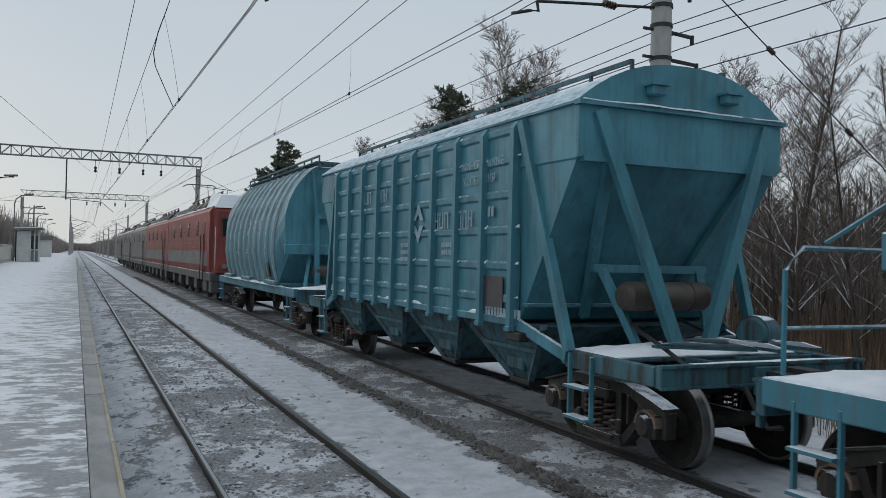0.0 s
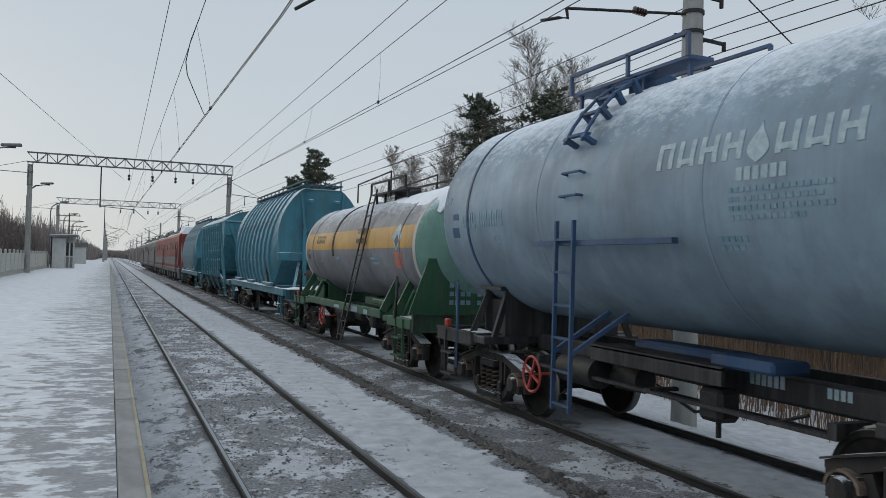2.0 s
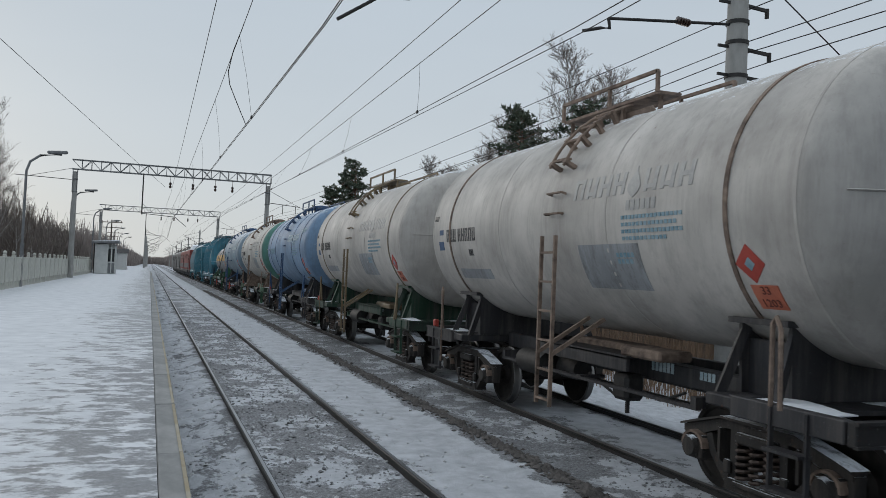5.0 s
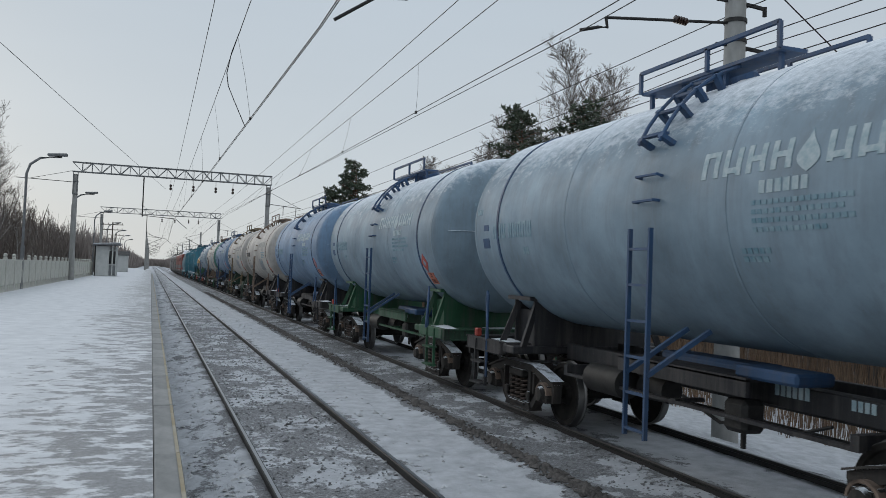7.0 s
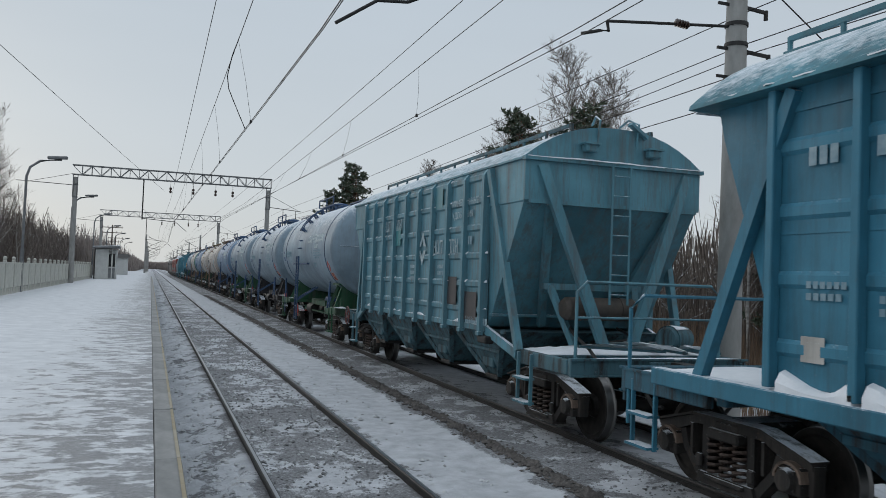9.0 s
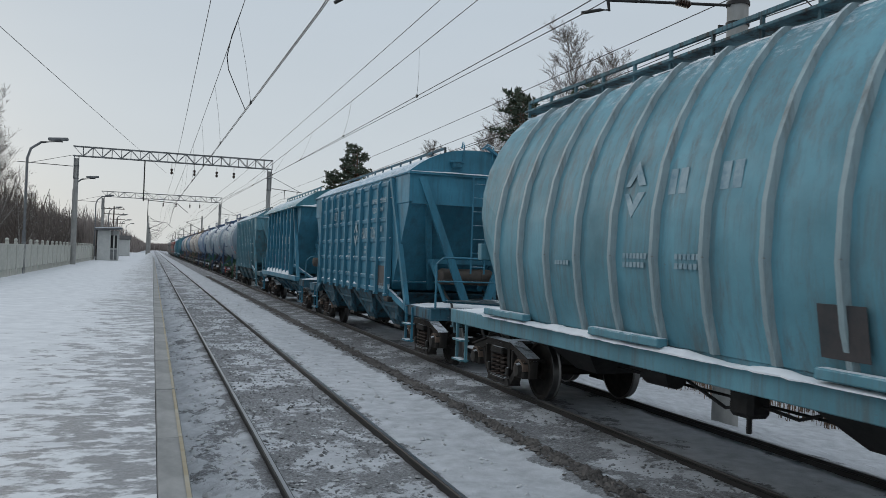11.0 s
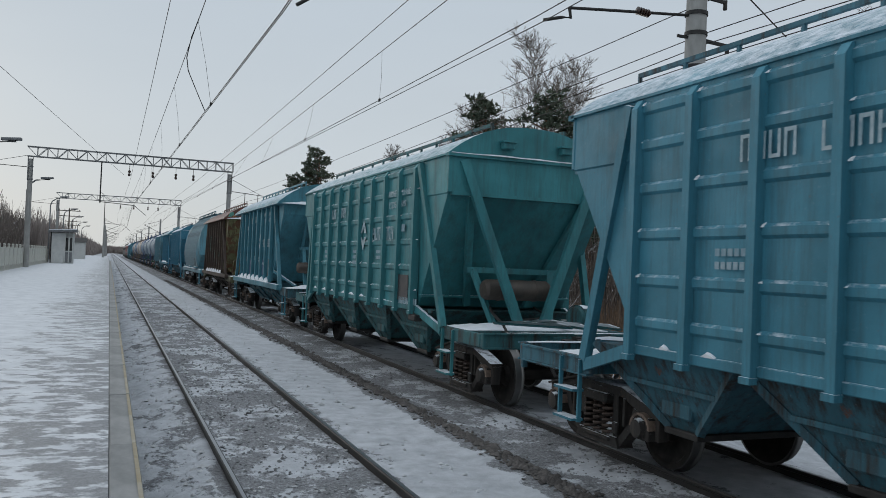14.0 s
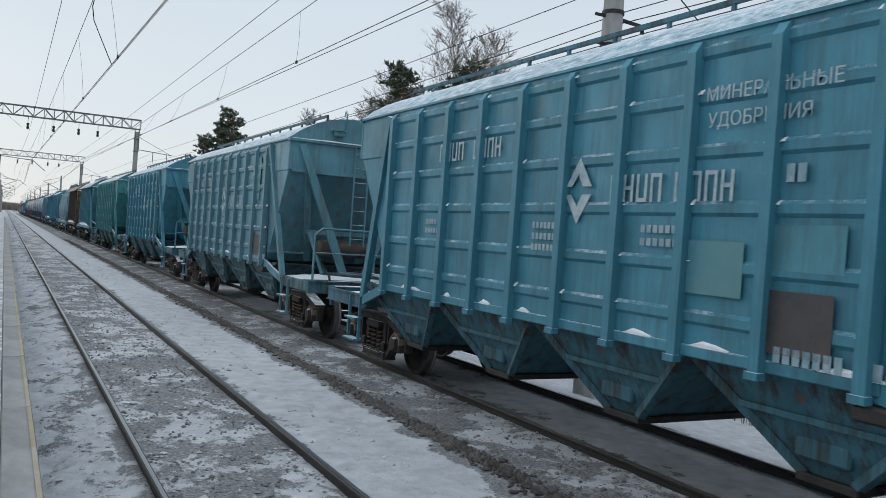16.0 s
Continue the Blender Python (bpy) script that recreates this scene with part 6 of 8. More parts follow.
def tank_wagon(center, length, shell, frame, trim, label, r=1.58, zc=3.06, head=None, wheel=False, rail_mat=None, mark=WHITE_MARK, lad=-0.35, bands=(), fuel=False, name_shift=0.0, saddle_mat=None, dark_number=False, shelf=False, acid=False):
    w = empty("tank_wagon", label, "tank wagon", "freight wagons")
    half = length / 2
    l = half - 1.18
    k = f"{r}{zc}{half:.2f}"
    tank = part("tank", "tank_shell" + k, lambda: tank_shell_shape(r, l), shell, w, m=pose(0, 0, zc), smooth=True)
    if head:
        part("tank_head", "tank_head" + k, lambda: head_shape(r, l), head, tank, smooth=True)
    for y in (-l + 0.02, -l * 0.34, l * 0.34, l - 0.02):
        part("weld_seam", "seam" + k, lambda: band_shape(r, -180, 180, 0.035, 0.004, 64), shell, tank, m=pose(0, y, 0), smooth=True)
    for y in (-half + 2.11, half - 2.11):
        part("strap", "strap" + k, lambda: band_shape(r, -137, 137, 0.06, 0.014, 56), trim if not acid else shell, tank, m=pose(0, y, 0), smooth=True)
        cradle = part("saddle", "saddle_base", lambda: Shape().box(-1.42, 1.42, -0.42, 0.42, 1.02, 1.14, 0.015), saddle_mat or frame, w, m=pose(0, y, 0))
        for dy in (-0.35, 0.35):
            part("saddle_plate", "saddle_plate" + k, lambda: saddle_shape(r, zc), saddle_mat or frame, cradle, m=pose(0, dy, 0))
        for sx in (-1, 1):
            part("saddle_cheek", f"saddle_cheek{sx}" + k, lambda: saddle_cheek_shape(r, zc, sx), saddle_mat or frame, cradle)
        part("saddle_snow", "saddle_snow", lambda: snow_pile(-1.4, -0.9, -0.5, 0.5, 1.14, 0.06, 6, 4, 6), SNOW, w, m=pose(0, y + (0.5 if y > 0 else -0.55), 0), smooth=True)
    if acid:
        foot, head_at = Vector((-1.78, 0, 0.42)), Vector((-1.02, 0, zc + r + 0.12))
        lean = part("ladder", "acid_ladder", lambda: Shape().beam(foot + Vector((0, -0.2, 0)), head_at + Vector((0, -0.2, 0)), 0.05, 0.03).beam(foot + Vector((0, 0.2, 0)), head_at + Vector((0, 0.2, 0)), 0.05, 0.03), STEEL_DARK, w, "black leaning ladder", m=pose(0, lad + 0.15, 0))
        for i in range(11):
            q = foot.lerp(head_at, (i + 0.4) / 11.4)
            part("rung", f"acid_rung{i}", lambda: Shape().tube([q + Vector((0, -0.2, 0)), q + Vector((0, 0.2, 0))], 0.016, 5), STEEL_DARK, lean)
    else:
        part("ladder", "tank_ladder" + k, lambda: tank_ladder_shape(r, zc), rail_mat or trim, w, m=pose(0, lad, 0))
        for y in (-0.2, 0.2):
            part("step_rail", f"tank_steprail{y}" + k, lambda: tank_steps_shape(r, zc, y), rail_mat or trim, w, m=pose(0, lad, 0), smooth=True)
        for a in (62, 50, 40, 30):
            part("tread", f"tank_tread{a}" + k, lambda: tank_tread_shape(r, zc, a), rail_mat or trim, w, m=pose(0, lad, 0))
        for a in (88, 78):
            part("rung", f"tank_rung{a}" + k, lambda: tank_rung_shape(r, zc, a), rail_mat or trim, w, m=pose(0, lad, 0), smooth=True)
    part("catwalk", "tank_catwalk" + k, lambda: tank_catwalk_shape(r, zc), rail_mat or trim, w, m=pose(0, lad + 0.6, 0))
    part("roof_frost", "tank_frost" + k, lambda: snow_pile(-0.42, 0.42, -l, l, zc + r - 0.06, 0.085, 3, 8, 40), SNOW, w, smooth=True)
    part("drain_box", "tank_drain", lambda: Shape().box(-0.5, -0.1, -0.9, 0.9, 1.12, 1.35, 0.04).box(-0.9, -0.4, -1.9, -1.0, 1.25, 1.38, 0.03), trim if not acid else frame, w)
    for i, e in enumerate(ENDS):
        sill = part("end_sill", "tank_sill" + f"{half:.2f}", lambda: Shape().box(-1.46, -1.34, half - 2.1, half - 0.72, 0.97, 1.17, 0.012).box(1.34, 1.46, half - 2.1, half - 0.72, 0.97, 1.17, 0.012).box(-1.475, -1.44, half - 2.1, half - 0.72, 1.15, 1.175).box(-1.475, -1.44, half - 2.1, half - 0.72, 0.965, 0.985).box(-1.36, 1.36, half - 1.75, half - 1.25, 1.10, 1.14).box(-1.40, 1.40, half - 2.2, half - 2.0, 1.0, 1.16, 0.01), frame, w, m=e)
        part("end_snow", f"tank_endsnow{half:.2f}{i}", lambda: snow_pile(-1.30, 0.2, half - 1.70, half - 1.30, 1.14, 0.03, i + 21, 12, 5), SNOW, sill, smooth=True)
        for sx in (-1.46, 1.46):
            part("step", "wagon_steps", steps_shape, frame, sill, m=pose(sx, half - 1.32, 0.40, 0, 0, 0 if sx < 0 else 180))
            part("grab_post", f"tank_grab{half:.2f}", lambda: Shape().tube([(0, half - 1.55, 0.55), (0, half - 1.55, 1.90), (0.02, half - 1.48, 1.96), (0.04, half - 1.40, 1.85), (0.12, half - 1.30, 1.15)], 0.024, 6), trim, sill, m=pose(sx, 0, 0), smooth=True)
        part("warning_disc", "tank_disc", lambda: Shape().box(-0.05, 0.05, -0.06, 0.06, 0, 0.14, 0.02), RED, sill, "small red lamp bracket", m=pose(-1.35, half - 0.9, 1.17))
    part("side_sill", f"tank_rail{half:.2f}{acid}", lambda: Shape().box(-1.46, -1.36, -half + 2.6, half - 2.6, 1.06, 1.24, 0.01).box(1.36, 1.46, -half + 2.6, half - 2.6, 1.06, 1.24, 0.01) if acid else Shape().box(-0.52, -0.40, -half + 2.6, half - 2.6, 0.96, 1.20, 0.01).box(0.40, 0.52, -half + 2.6, half - 2.6, 0.96, 1.20, 0.01), frame, w)
    part("underframe_pipe", "tank_pipe", lambda: Shape().lathe([(-0.45, 0.05), (-0.42, 0.2), (0.42, 0.2), (0.45, 0.05)], 16, "y"), STEEL_DARK, w, m=pose(-0.8, 1.6, 0.86), smooth=True)
    part("sill_number", "tank_sillno" + str(acid), lambda: bars(((0, 0, -0.5, 0.13, 6), (1.6, 0, -0.5, 0.08, 7), (-1.0, 0, -0.3, 0.1, 4))), WHITE_MARK, w, m=pose(-1.463 if acid else -0.523, -1.2, 1.08), kind="stuff")
    if wheel:
        part("hand_wheel", "hand_wheel", hand_wheel_shape, RED, w, "red handbrake wheel", m=pose(-1.36, half - 3.95, 0.76), smooth=True)
    rr = r + 0.001
    if dark_number:
        mark = GREY_MARK
    num = BLACK_MARK if dark_number else FAINT_MARK
    part("tank_number", "tank_number" + k, lambda: curved_bars(rr, ((4.75, 80, -0.22, 3.5, 3), (3.0, 104, -0.2, 4, 3))), num, tank, kind="stuff")
    for i in range(8 if not acid else 0):
        cut = (90, 93.6, 97)[(i * 5 + i // 2) % 3]
        part("number_bar", f"tank_digit{cut}" + k, lambda: joined(curved_plate(rr, 90, 98.5, -0.04, 0), curved_plate(rr, 90, 98.5, -0.125, -0.09), curved_plate(rr, cut, cut + 1.5, -0.09, -0.04)), num, tank, m=pose(0, 4.05 - 0.17 * i - (0.08 if i > 2 else 0), 0))
    if not acid:
        for i in range(8):
            y = (-0.80 if lad < 0 else -0.92) - 0.325 * i + name_shift
            if i == 4:
                part("emblem", "tank_drop" + k, lambda: drop_mark(rr, 78, 0.0), mark, tank, "drop-shaped emblem", m=pose(0, y - 0.12, 0))
                continue
            bar_at = (72.5, 76.5, 79.5)[(i * 2 + i // 3) % 3]
            part("name_bar", f"tank_owner{bar_at}" + k, lambda: joined(curved_plate(rr, 72.5, 82.5, -0.07, 0), curved_plate(rr, 72.5, 82.5, -0.25, -0.18), curved_plate(rr, bar_at, bar_at + 2, -0.18, -0.07)), mark, tank, m=pose(0, y, 0))
        part("model_code", "tank_code" + k, lambda: curved_bars(rr, ((-2.1, 85.5, -0.62, 4.4, 6),)), mark, tank, kind="stuff") if not fuel else None
        part("small_print", "tank_print" + k, lambda: curved_bars(rr, ((-2.0, 92, -1.2, 1.6, 16), (-2.0, 95, -1.1, 1.6, 14), (-2.0, 98, -1.2, 1.6, 16), (-2.0, 101, -0.9, 1.6, 12), (-1.8, 108, -0.4, 2, 5), (-1.8, 111, -0.35, 2, 4))), FAINT_MARK, tank, kind="stuff")
        part("hazard_plate", "tank_plate" + k, lambda: curved_plate(rr, 121, 131, -half + 1.62, -half + 1.98, 0.006), ORANGE, tank, "orange hazard number plate")
        part("hazard_diamond", "tank_diamond" + k, lambda: diamond(rr, 113, -half + 1.88, 0.20), RED, tank, "red flammable-liquid diamond")
        part("hazard_mark", "tank_flame" + k, lambda: diamond(rr + 0.003, 113, -half + 1.88, 0.07), FAINT_MARK, tank, "pale centre of the hazard diamond")
        for body, ang in (("33", 124.6), ("1203", 129.8)):
            t = radians(ang)
            text_part(body, 0.13, RED_DARK, tank, pose(-(r + 0.009) * math.sin(t), -half + 1.80, (r + 0.009) * math.cos(t), ang, 0, -90))
    part("small_placard", "tank_dark" + k, lambda: curved_plate(rr, 98, 104, half - 1.75, half - 1.5).add(*[(lambda c: (c.v, c.f))(curved_plate(rr, 90, 93.5, half - 1.75, half - 1.55))][0]), BLUE_STRAP if not acid else BLACK_MARK, tank, "small dark placard")
    for y in bands:
        part("strap", "full_strap" + k, lambda: band_shape(r, -150, 150, 0.06, 0.012, 64), trim, tank, m=pose(0, y, 0), smooth=True)
    if fuel:
        t = radians(72)
        text_part("15-1219", 0.20, mark, tank, pose(-(r + 0.006) * math.sin(radians(87)), -2.35, r * math.cos(radians(87)) - 0.05, 87, 0, -90))
        text_part("БЕНЗИН", 0.22, mark, tank, pose(-(r + 0.03) * math.sin(t), -half + 1.75, r * math.cos(t), 72, 0, -90))
    if shelf:
        part("shelf_bar", "tank_shelf" + k, lambda: Shape().beam((-r - 0.03, -1.3, -0.52), (-r - 0.03, 1.6, -0.52), 0.08, 0.06), trim, tank)
    if acid:
        part("yellow_band", "acid_band", lambda: curved_plate(rr, 70, 92, -l, l - 0.02, 0.003, 20), YELLOW, tank, "ochre yellow band")
        part("white_ring", "acid_ring", lambda: band_shape(r, -180, 180, 0.14, 0.006, 64), TANK_WHITE, tank, m=pose(0, -l + 0.05, 0), smooth=True)
        part("white_ring", "acid_ring", None, TANK_WHITE, tank, m=pose(0, l - 0.05, 0), smooth=True)
        part("mid_strap", "acid_strap", lambda: band_shape(r, -100, 100, 0.12, 0.02, 40), STEEL_DARK, tank, m=pose(0, 1.55, 0), smooth=True)
        part("tank_number", "acid_number", lambda: curved_bars(rr + 0.004, ((3.4, 73, -0.95, 11, 8),)), BLACK_MARK, tank)
        t = radians(78)
        text_part("СЕРНАЯ", 0.17, BLACK_MARK, tank, pose(-(r + 0.007) * math.sin(t), -1.1, r * math.cos(t) + 0.06, 90, 0, -90) )
        text_part("КИСЛОТА", 0.17, BLACK_MARK, tank, pose(-(r + 0.007) * math.sin(radians(85)), -1.1, r * math.cos(radians(85)) - 0.02, 90, 0, -90))
        part("hazard_diamond", "acid_diamond", lambda: diamond(rr + 0.004, 81, -3.7, 0.30), WHITE_MARK, tank, "white and black corrosive diamond")
        part("hazard_mark", "acid_half", lambda: diamond(rr + 0.008, 85, -3.7, 0.14), BLACK_MARK, tank)
        part("hazard_plate", "acid_plate", lambda: curved_plate(rr, 96, 112, -4.0, -3.55, 0.006), ORANGE, tank, "orange hazard number plate")
        part("small_print", "acid_print", lambda: curved_bars(rr, ((-1.75, 101, -0.75, 3, 9), (-1.75, 106, -0.75, 3, 9), (1.0, 101, 0.35, 4, 4))), FAINT_MARK, tank)
        shield = part("end_shield", "acid_shield", lambda: Shape().loft([[(-1.45, y, 1.24), (1.45, y, 1.24), (1.05, y, 2.35), (-1.05, y, 2.35)] for y in (-half + 0.86, -half + 0.90)]), GREEN_FRAME, w, "green steel end shield with lettering")
        part("small_print", "acid_shield_print", lambda: [s for s in [Shape()] if [s.box(a, a + 0.09, -0.004, 0, z, z + 0.09) for z in (0, 0.17, 0.34, 0.6) for a in (0, 0.12, 0.24, 0.36, 0.6, 0.72)]][0], FAINT_MARK, shield, m=pose(-0.6, -half + 0.858, 1.45))
        for y in (-half + 1.7, -half + 2.6, half - 1.7):
            for sx in (-1, 1):
                part("shell_stay", f"acid_stay{sx}", lambda: Shape().beam((sx * 1.4, 0, 1.2), (sx * 0.95, 0.35, 1.85), 0.16, 0.06, (0, 1, 0)), GREEN_FRAME, w, m=pose(0, y, 0))
        part("rail_cage", "acid_cage", lambda: Shape().tube([(-0.6, -1.3, zc + r), (-0.6, -1.3, zc + r + 0.6), (-0.6, 1.5, zc + r + 0.5), (-0.6, 1.5, zc + r)], 0.022, 6).tube([(0.6, -1.3, zc + r), (0.6, -1.3, zc + r + 0.6), (0.6, 1.5, zc + r + 0.5), (0.6, 1.5, zc + r)], 0.022, 6), STEEL_DARK, w)
        part("snow_cap", "acid_snow", lambda: snow_cap(r, zc, -l - 0.3, -0.9), SNOW, w, "thick snow on the tank's shoulder", smooth=True)
    if not acid:
        part("head_print", "tank_headprint" + k, lambda: head_bars(r, l, ((-0.75, 0.62, 5, 0.06), (-0.85, 0.52, 6, 0.06), (-0.75, 0.12, 5, 0.06), (-0.75, 0.03, 6, 0.06), (-0.35, -0.1, 4, 0.05), (-0.35, -0.22, 5, 0.09), (-0.35, -0.33, 3, 0.05), (-0.75, -0.5, 4, 0.06), (-0.75, -0.6, 4, 0.06))), FAINT_MARK, tank, kind="stuff")
        part("head_seam", "tank_headseam" + k, lambda: Shape().tube([head_point(r, l, -1.35 + 2.7 * i / 24, 0.02) for i in range(25)], 0.009, 4), shell, tank, smooth=True)
        part("frame_cover", "tank_cover", lambda: Shape().prism([(-1.25, 1.06), (1.2, 1.06), (1.2, 1.24), (-1.25, 1.24)], -0.95, -0.90).prism([(-1.25, 1.22), (1.2, 1.22), (1.2, 1.26), (-1.25, 1.26)], -0.95, -0.5), frame, w, "dark plate over the drain gear")
        part("lower_rail", f"tank_lowrail{half:.2f}", lambda: Shape().box(-0.94, -0.86, -half + 3.3, half - 3.3, 0.80, 0.84).box(-0.94, -0.52, -0.05, 0.05, 0.82, 0.86).box(-0.94, -0.52, -half + 3.3, -half + 3.4, 0.82, 0.95).box(-0.94, -0.52, half - 3.4, half - 3.3, 0.82, 0.95), frame, w)
    if dark_number:
        part("paint_patch", "tank_patch" + k, lambda: curved_plate(rr, 117, 124, half - 3.7, half - 2.3, 0.002), GREY_PATCH, tank, "grey painted-over patch")
        part("paint_patch", "tank_patch_rear" + k, lambda: curved_plate(rr, 104, 126, -2.3, -0.9, 0.002), GREY_PATCH, tank, "grey painted-over patch")
    end_gear(w, half, grimy_shaded(frame), 1.44, True, 0.93 if acid else 0.96, 1.28 if acid else 1.17)
    for s in (1, -1):
        bogie(w, s * (half - 2.11))
    return place(w, center)


def head_point(r, l, x, z, d=0.006):
    """A point on the dished head that closes the shell's rear."""
    return (x, -l - 0.004 - 0.384 * r * math.sqrt(max(0.0, 1 - (x * x + z * z) / (r * r))) - d, z)


def head_bars(r, l, rows):
    """Faint stencil lines on the dished head; rows of (x, z, letters, height)."""
    s = Shape()
    for x, z, n, h in rows:
        for i in range(n):
            a = x + i * h * 0.8
            s.add([head_point(r, l, p, q) for p, q in ((a, z), (a + h * 0.55, z), (a + h * 0.55, z + h), (a, z + h))], [(0, 1, 2, 3)])
    return s


def snow_cap(r, zc, y0, y1):
    """Snow moulded over the top of a shell, thick at one end and thinning out."""
    s = Shape()
    n, rings = 24, []
    for j in range(19):
        y = y0 + (y1 - y0) * j / 18
        f = 1 - j / 18
        half = 26 + 26 * f
        rr = r * (0.86 if j == 0 else 0.965 if j == 1 else 1)
        ring, low = [], []
        for i in range(n + 1):
            a0 = -1 + 2 * i / n
            a = radians(half * a0 * (1 + 0.30 * noise.noise((j * 0.9, a0 * 3, 2))))
            h = (0.012 + 0.06 * f) * (1 - abs(a0) ** 3) * (1 + 0.7 * noise.noise((a0 * 4, j * 0.7, 5)))
            ring.append(((rr + h) * math.sin(a), y, zc + (rr + h) * math.cos(a)))
            low.append(((rr - 0.02) * math.sin(a), y, zc + (rr - 0.02) * math.cos(a)))
        rings.append(ring + low[::-1])
    return s.loft(rings)


def joined(*shapes):
    s = Shape()
    for c in shapes:
        s.add(c.v, c.f)
    return s


def drop_mark(r, ang, y):
    """A drop: a round foot drawn up to a point."""
    s, rings = Shape(), []
    for i in range(11):
        f = i / 10
        t = radians(ang - 7.5 + 14 * f)
        wd = 0.13 * math.sin(math.pi * f ** 1.7) + 0.002
        rings.append([(-(r + d) * math.sin(t), y + e, (r + d) * math.cos(t)) for e, d in ((-wd, -0.005), (-wd, 0.005), (wd, 0.005), (wd, -0.005))])
    return s.loft(rings)


def diamond(r, ang, y, h):
    """A square on its corner, laid on the shell."""
    s = Shape()
    for k in (-1, 1):
        rings = []
        for i in range(7):
            f = i / 6
            t = radians(ang + k * f * math.degrees(h / r))
            wd = h * (1 - f) + 0.001
            rings.append([(-(r + d) * math.sin(t), y + e, r * math.cos(t)) for e, d in ((-wd, -0.005), (-wd, 0.006), (wd, 0.006), (wd, -0.005))])
        s.loft(rings)
    return s


# ---- locomotive, two twin-section units ----
def loco_section(front, length, red, label, cab_rear=False):
    """One box-bodied section; its rear end is at the lower y."""
    w = empty("locomotive", label, "locomotive", "locomotive sections")
    half = length / 2
    c = front - half
    paint = LOCO_RED if red else LOCO_GREY
    part("body", f"loco_body{cab_rear}", lambda: Shape().loft([[(-1.5, y, z0), (-1.58, y, 1.6), (-1.58, y, 3.98), (-1.42, y, 4.22), (1.42, y, 4.22), (1.58, y, 3.98), (1.58, y, 1.6), (1.5, y, z0)] for y, z0 in (((-half + 0.1, 1.3), (-half + 0.12, 1.3)) if not cab_rear else ((-half + 0.5, 1.3), (-half + 0.9, 1.3))) + ((half - 0.1, 1.3),)]), paint, w, smooth=False)
    part("grey_band", "loco_band", lambda: Shape().box(-1.59, -1.57, -half + 0.9, half - 0.2, 1.62, 2.24).box(1.57, 1.59, -half + 0.9, half - 0.2, 1.62, 2.24), LOCO_GREY, w, "pale grey stripe along the flank")
    for z in (2.40, 2.58, 2.76, 2.94, 3.12, 3.30, 3.48):
        part("corrugation", "loco_corr", lambda: Shape().box(-1.605, -1.57, -half + 2.6, half - 0.4, -0.022, 0.022), paint, w, m=pose(0, 0, z))
    part("underframe", "loco_frame", lambda: Shape().box(-1.55, 1.55, -half + 0.2, half - 0.2, 0.95, 1.32, 0.03), LOCO_DARK, w, "dark grey sill")
    for i in range(5):
        part("equipment_box", "loco_box", lambda: Shape().box(-1.45, -0.9, -0.55, 0.55, 0.45, 0.95, 0.03), LOCO_DARK, w, m=pose(0, -half + 2.4 + 3.2 * i, 0))
    for i in range(4):
        part("window", "loco_window", lambda: Shape().box(-1.615, -1.565, -0.26, 0.26, 2.95, 3.62, 0.01), GLASS, w, m=pose(0, -half + 4.2 + 3.3 * i, 0))
    part("side_door", "loco_door", lambda: Shape().box(-1.61, -1.57, -0.33, 0.33, 1.36, 3.55, 0.01), paint, w, m=pose(0, -half + 2.1, 0))
    for y in (-0.45, 0.45):
        part("grab_rail", "loco_grab", lambda: Shape().tube([(-1.66, 0, 0.9), (-1.66, 0, 3.0)], 0.02, 5), STEEL_DARK, w, m=pose(0, -half + 2.1 + y, 0))
    part("roof_hood", "loco_hood", lambda: Shape().loft([[(-1.42, y, 4.21), (-1.15, y, 4.58), (1.15, y, 4.58), (1.42, y, 4.21)] for y in (-half + 2.6, half - 0.3)]), LOCO_DARK, w, "dark sloping roof hood")
    for i in range(6):
        part("roof_louvre", "loco_louvre", lambda: Shape().loft([[(-1.43, y, 4.25), (-1.20, y, 4.57), (-1.16, y, 4.60), (-1.45, y, 4.29)] for y in (-0.8, 0.8)]), STEEL_DARK, w, m=pose(0, -half + 4.0 + 2.2 * i, 0))
    part("roof_box", "loco_roof", lambda: Shape().box(-0.8, 0.8, -half + 4.6, -half + 7.4, 4.58, 4.92, 0.08), LOCO_DARK, w)
    part("roof_box", "loco_roof_rear", lambda: Shape().box(-0.9, 0.9, half - 6.4, half - 4.2, 4.58, 4.85, 0.08), LOCO_DARK, w)
    part("bus_bar", "loco_bus", lambda: Shape().tube([(-0.7, -half + 2.6, 5.02), (-0.7, half - 4.0, 5.02)], 0.025, 5), STEEL_DARK, w)
    for i in range(6):
        part("roof_insulator", "loco_ins", lambda: Shape().lathe([(4.55, 0.09), (4.66, 0.05), (4.70, 0.09), (4.80, 0.05), (4.84, 0.09), (5.01, 0.03)], 9, "z"), INSULATOR, w, m=pose(-0.7, -half + 2.9 + 2.0 * i, 0))
    pan = part("pantograph", "loco_pan_frame", lambda: Shape().box(-0.55, 0.55, half - 3.3, half - 3.2, 4.58, 4.68).box(-0.55, 0.55, half - 1.6, half - 1.5, 4.58, 4.68).beam((-0.5, half - 3.3, 4.64), (-0.5, half - 1.5, 4.64), 0.05, 0.05).beam((0.5, half - 3.3, 4.64), (0.5, half - 1.5, 4.64), 0.05, 0.05), STEEL_DARK, w)
    up = 6.25 if cab_rear else 5.05
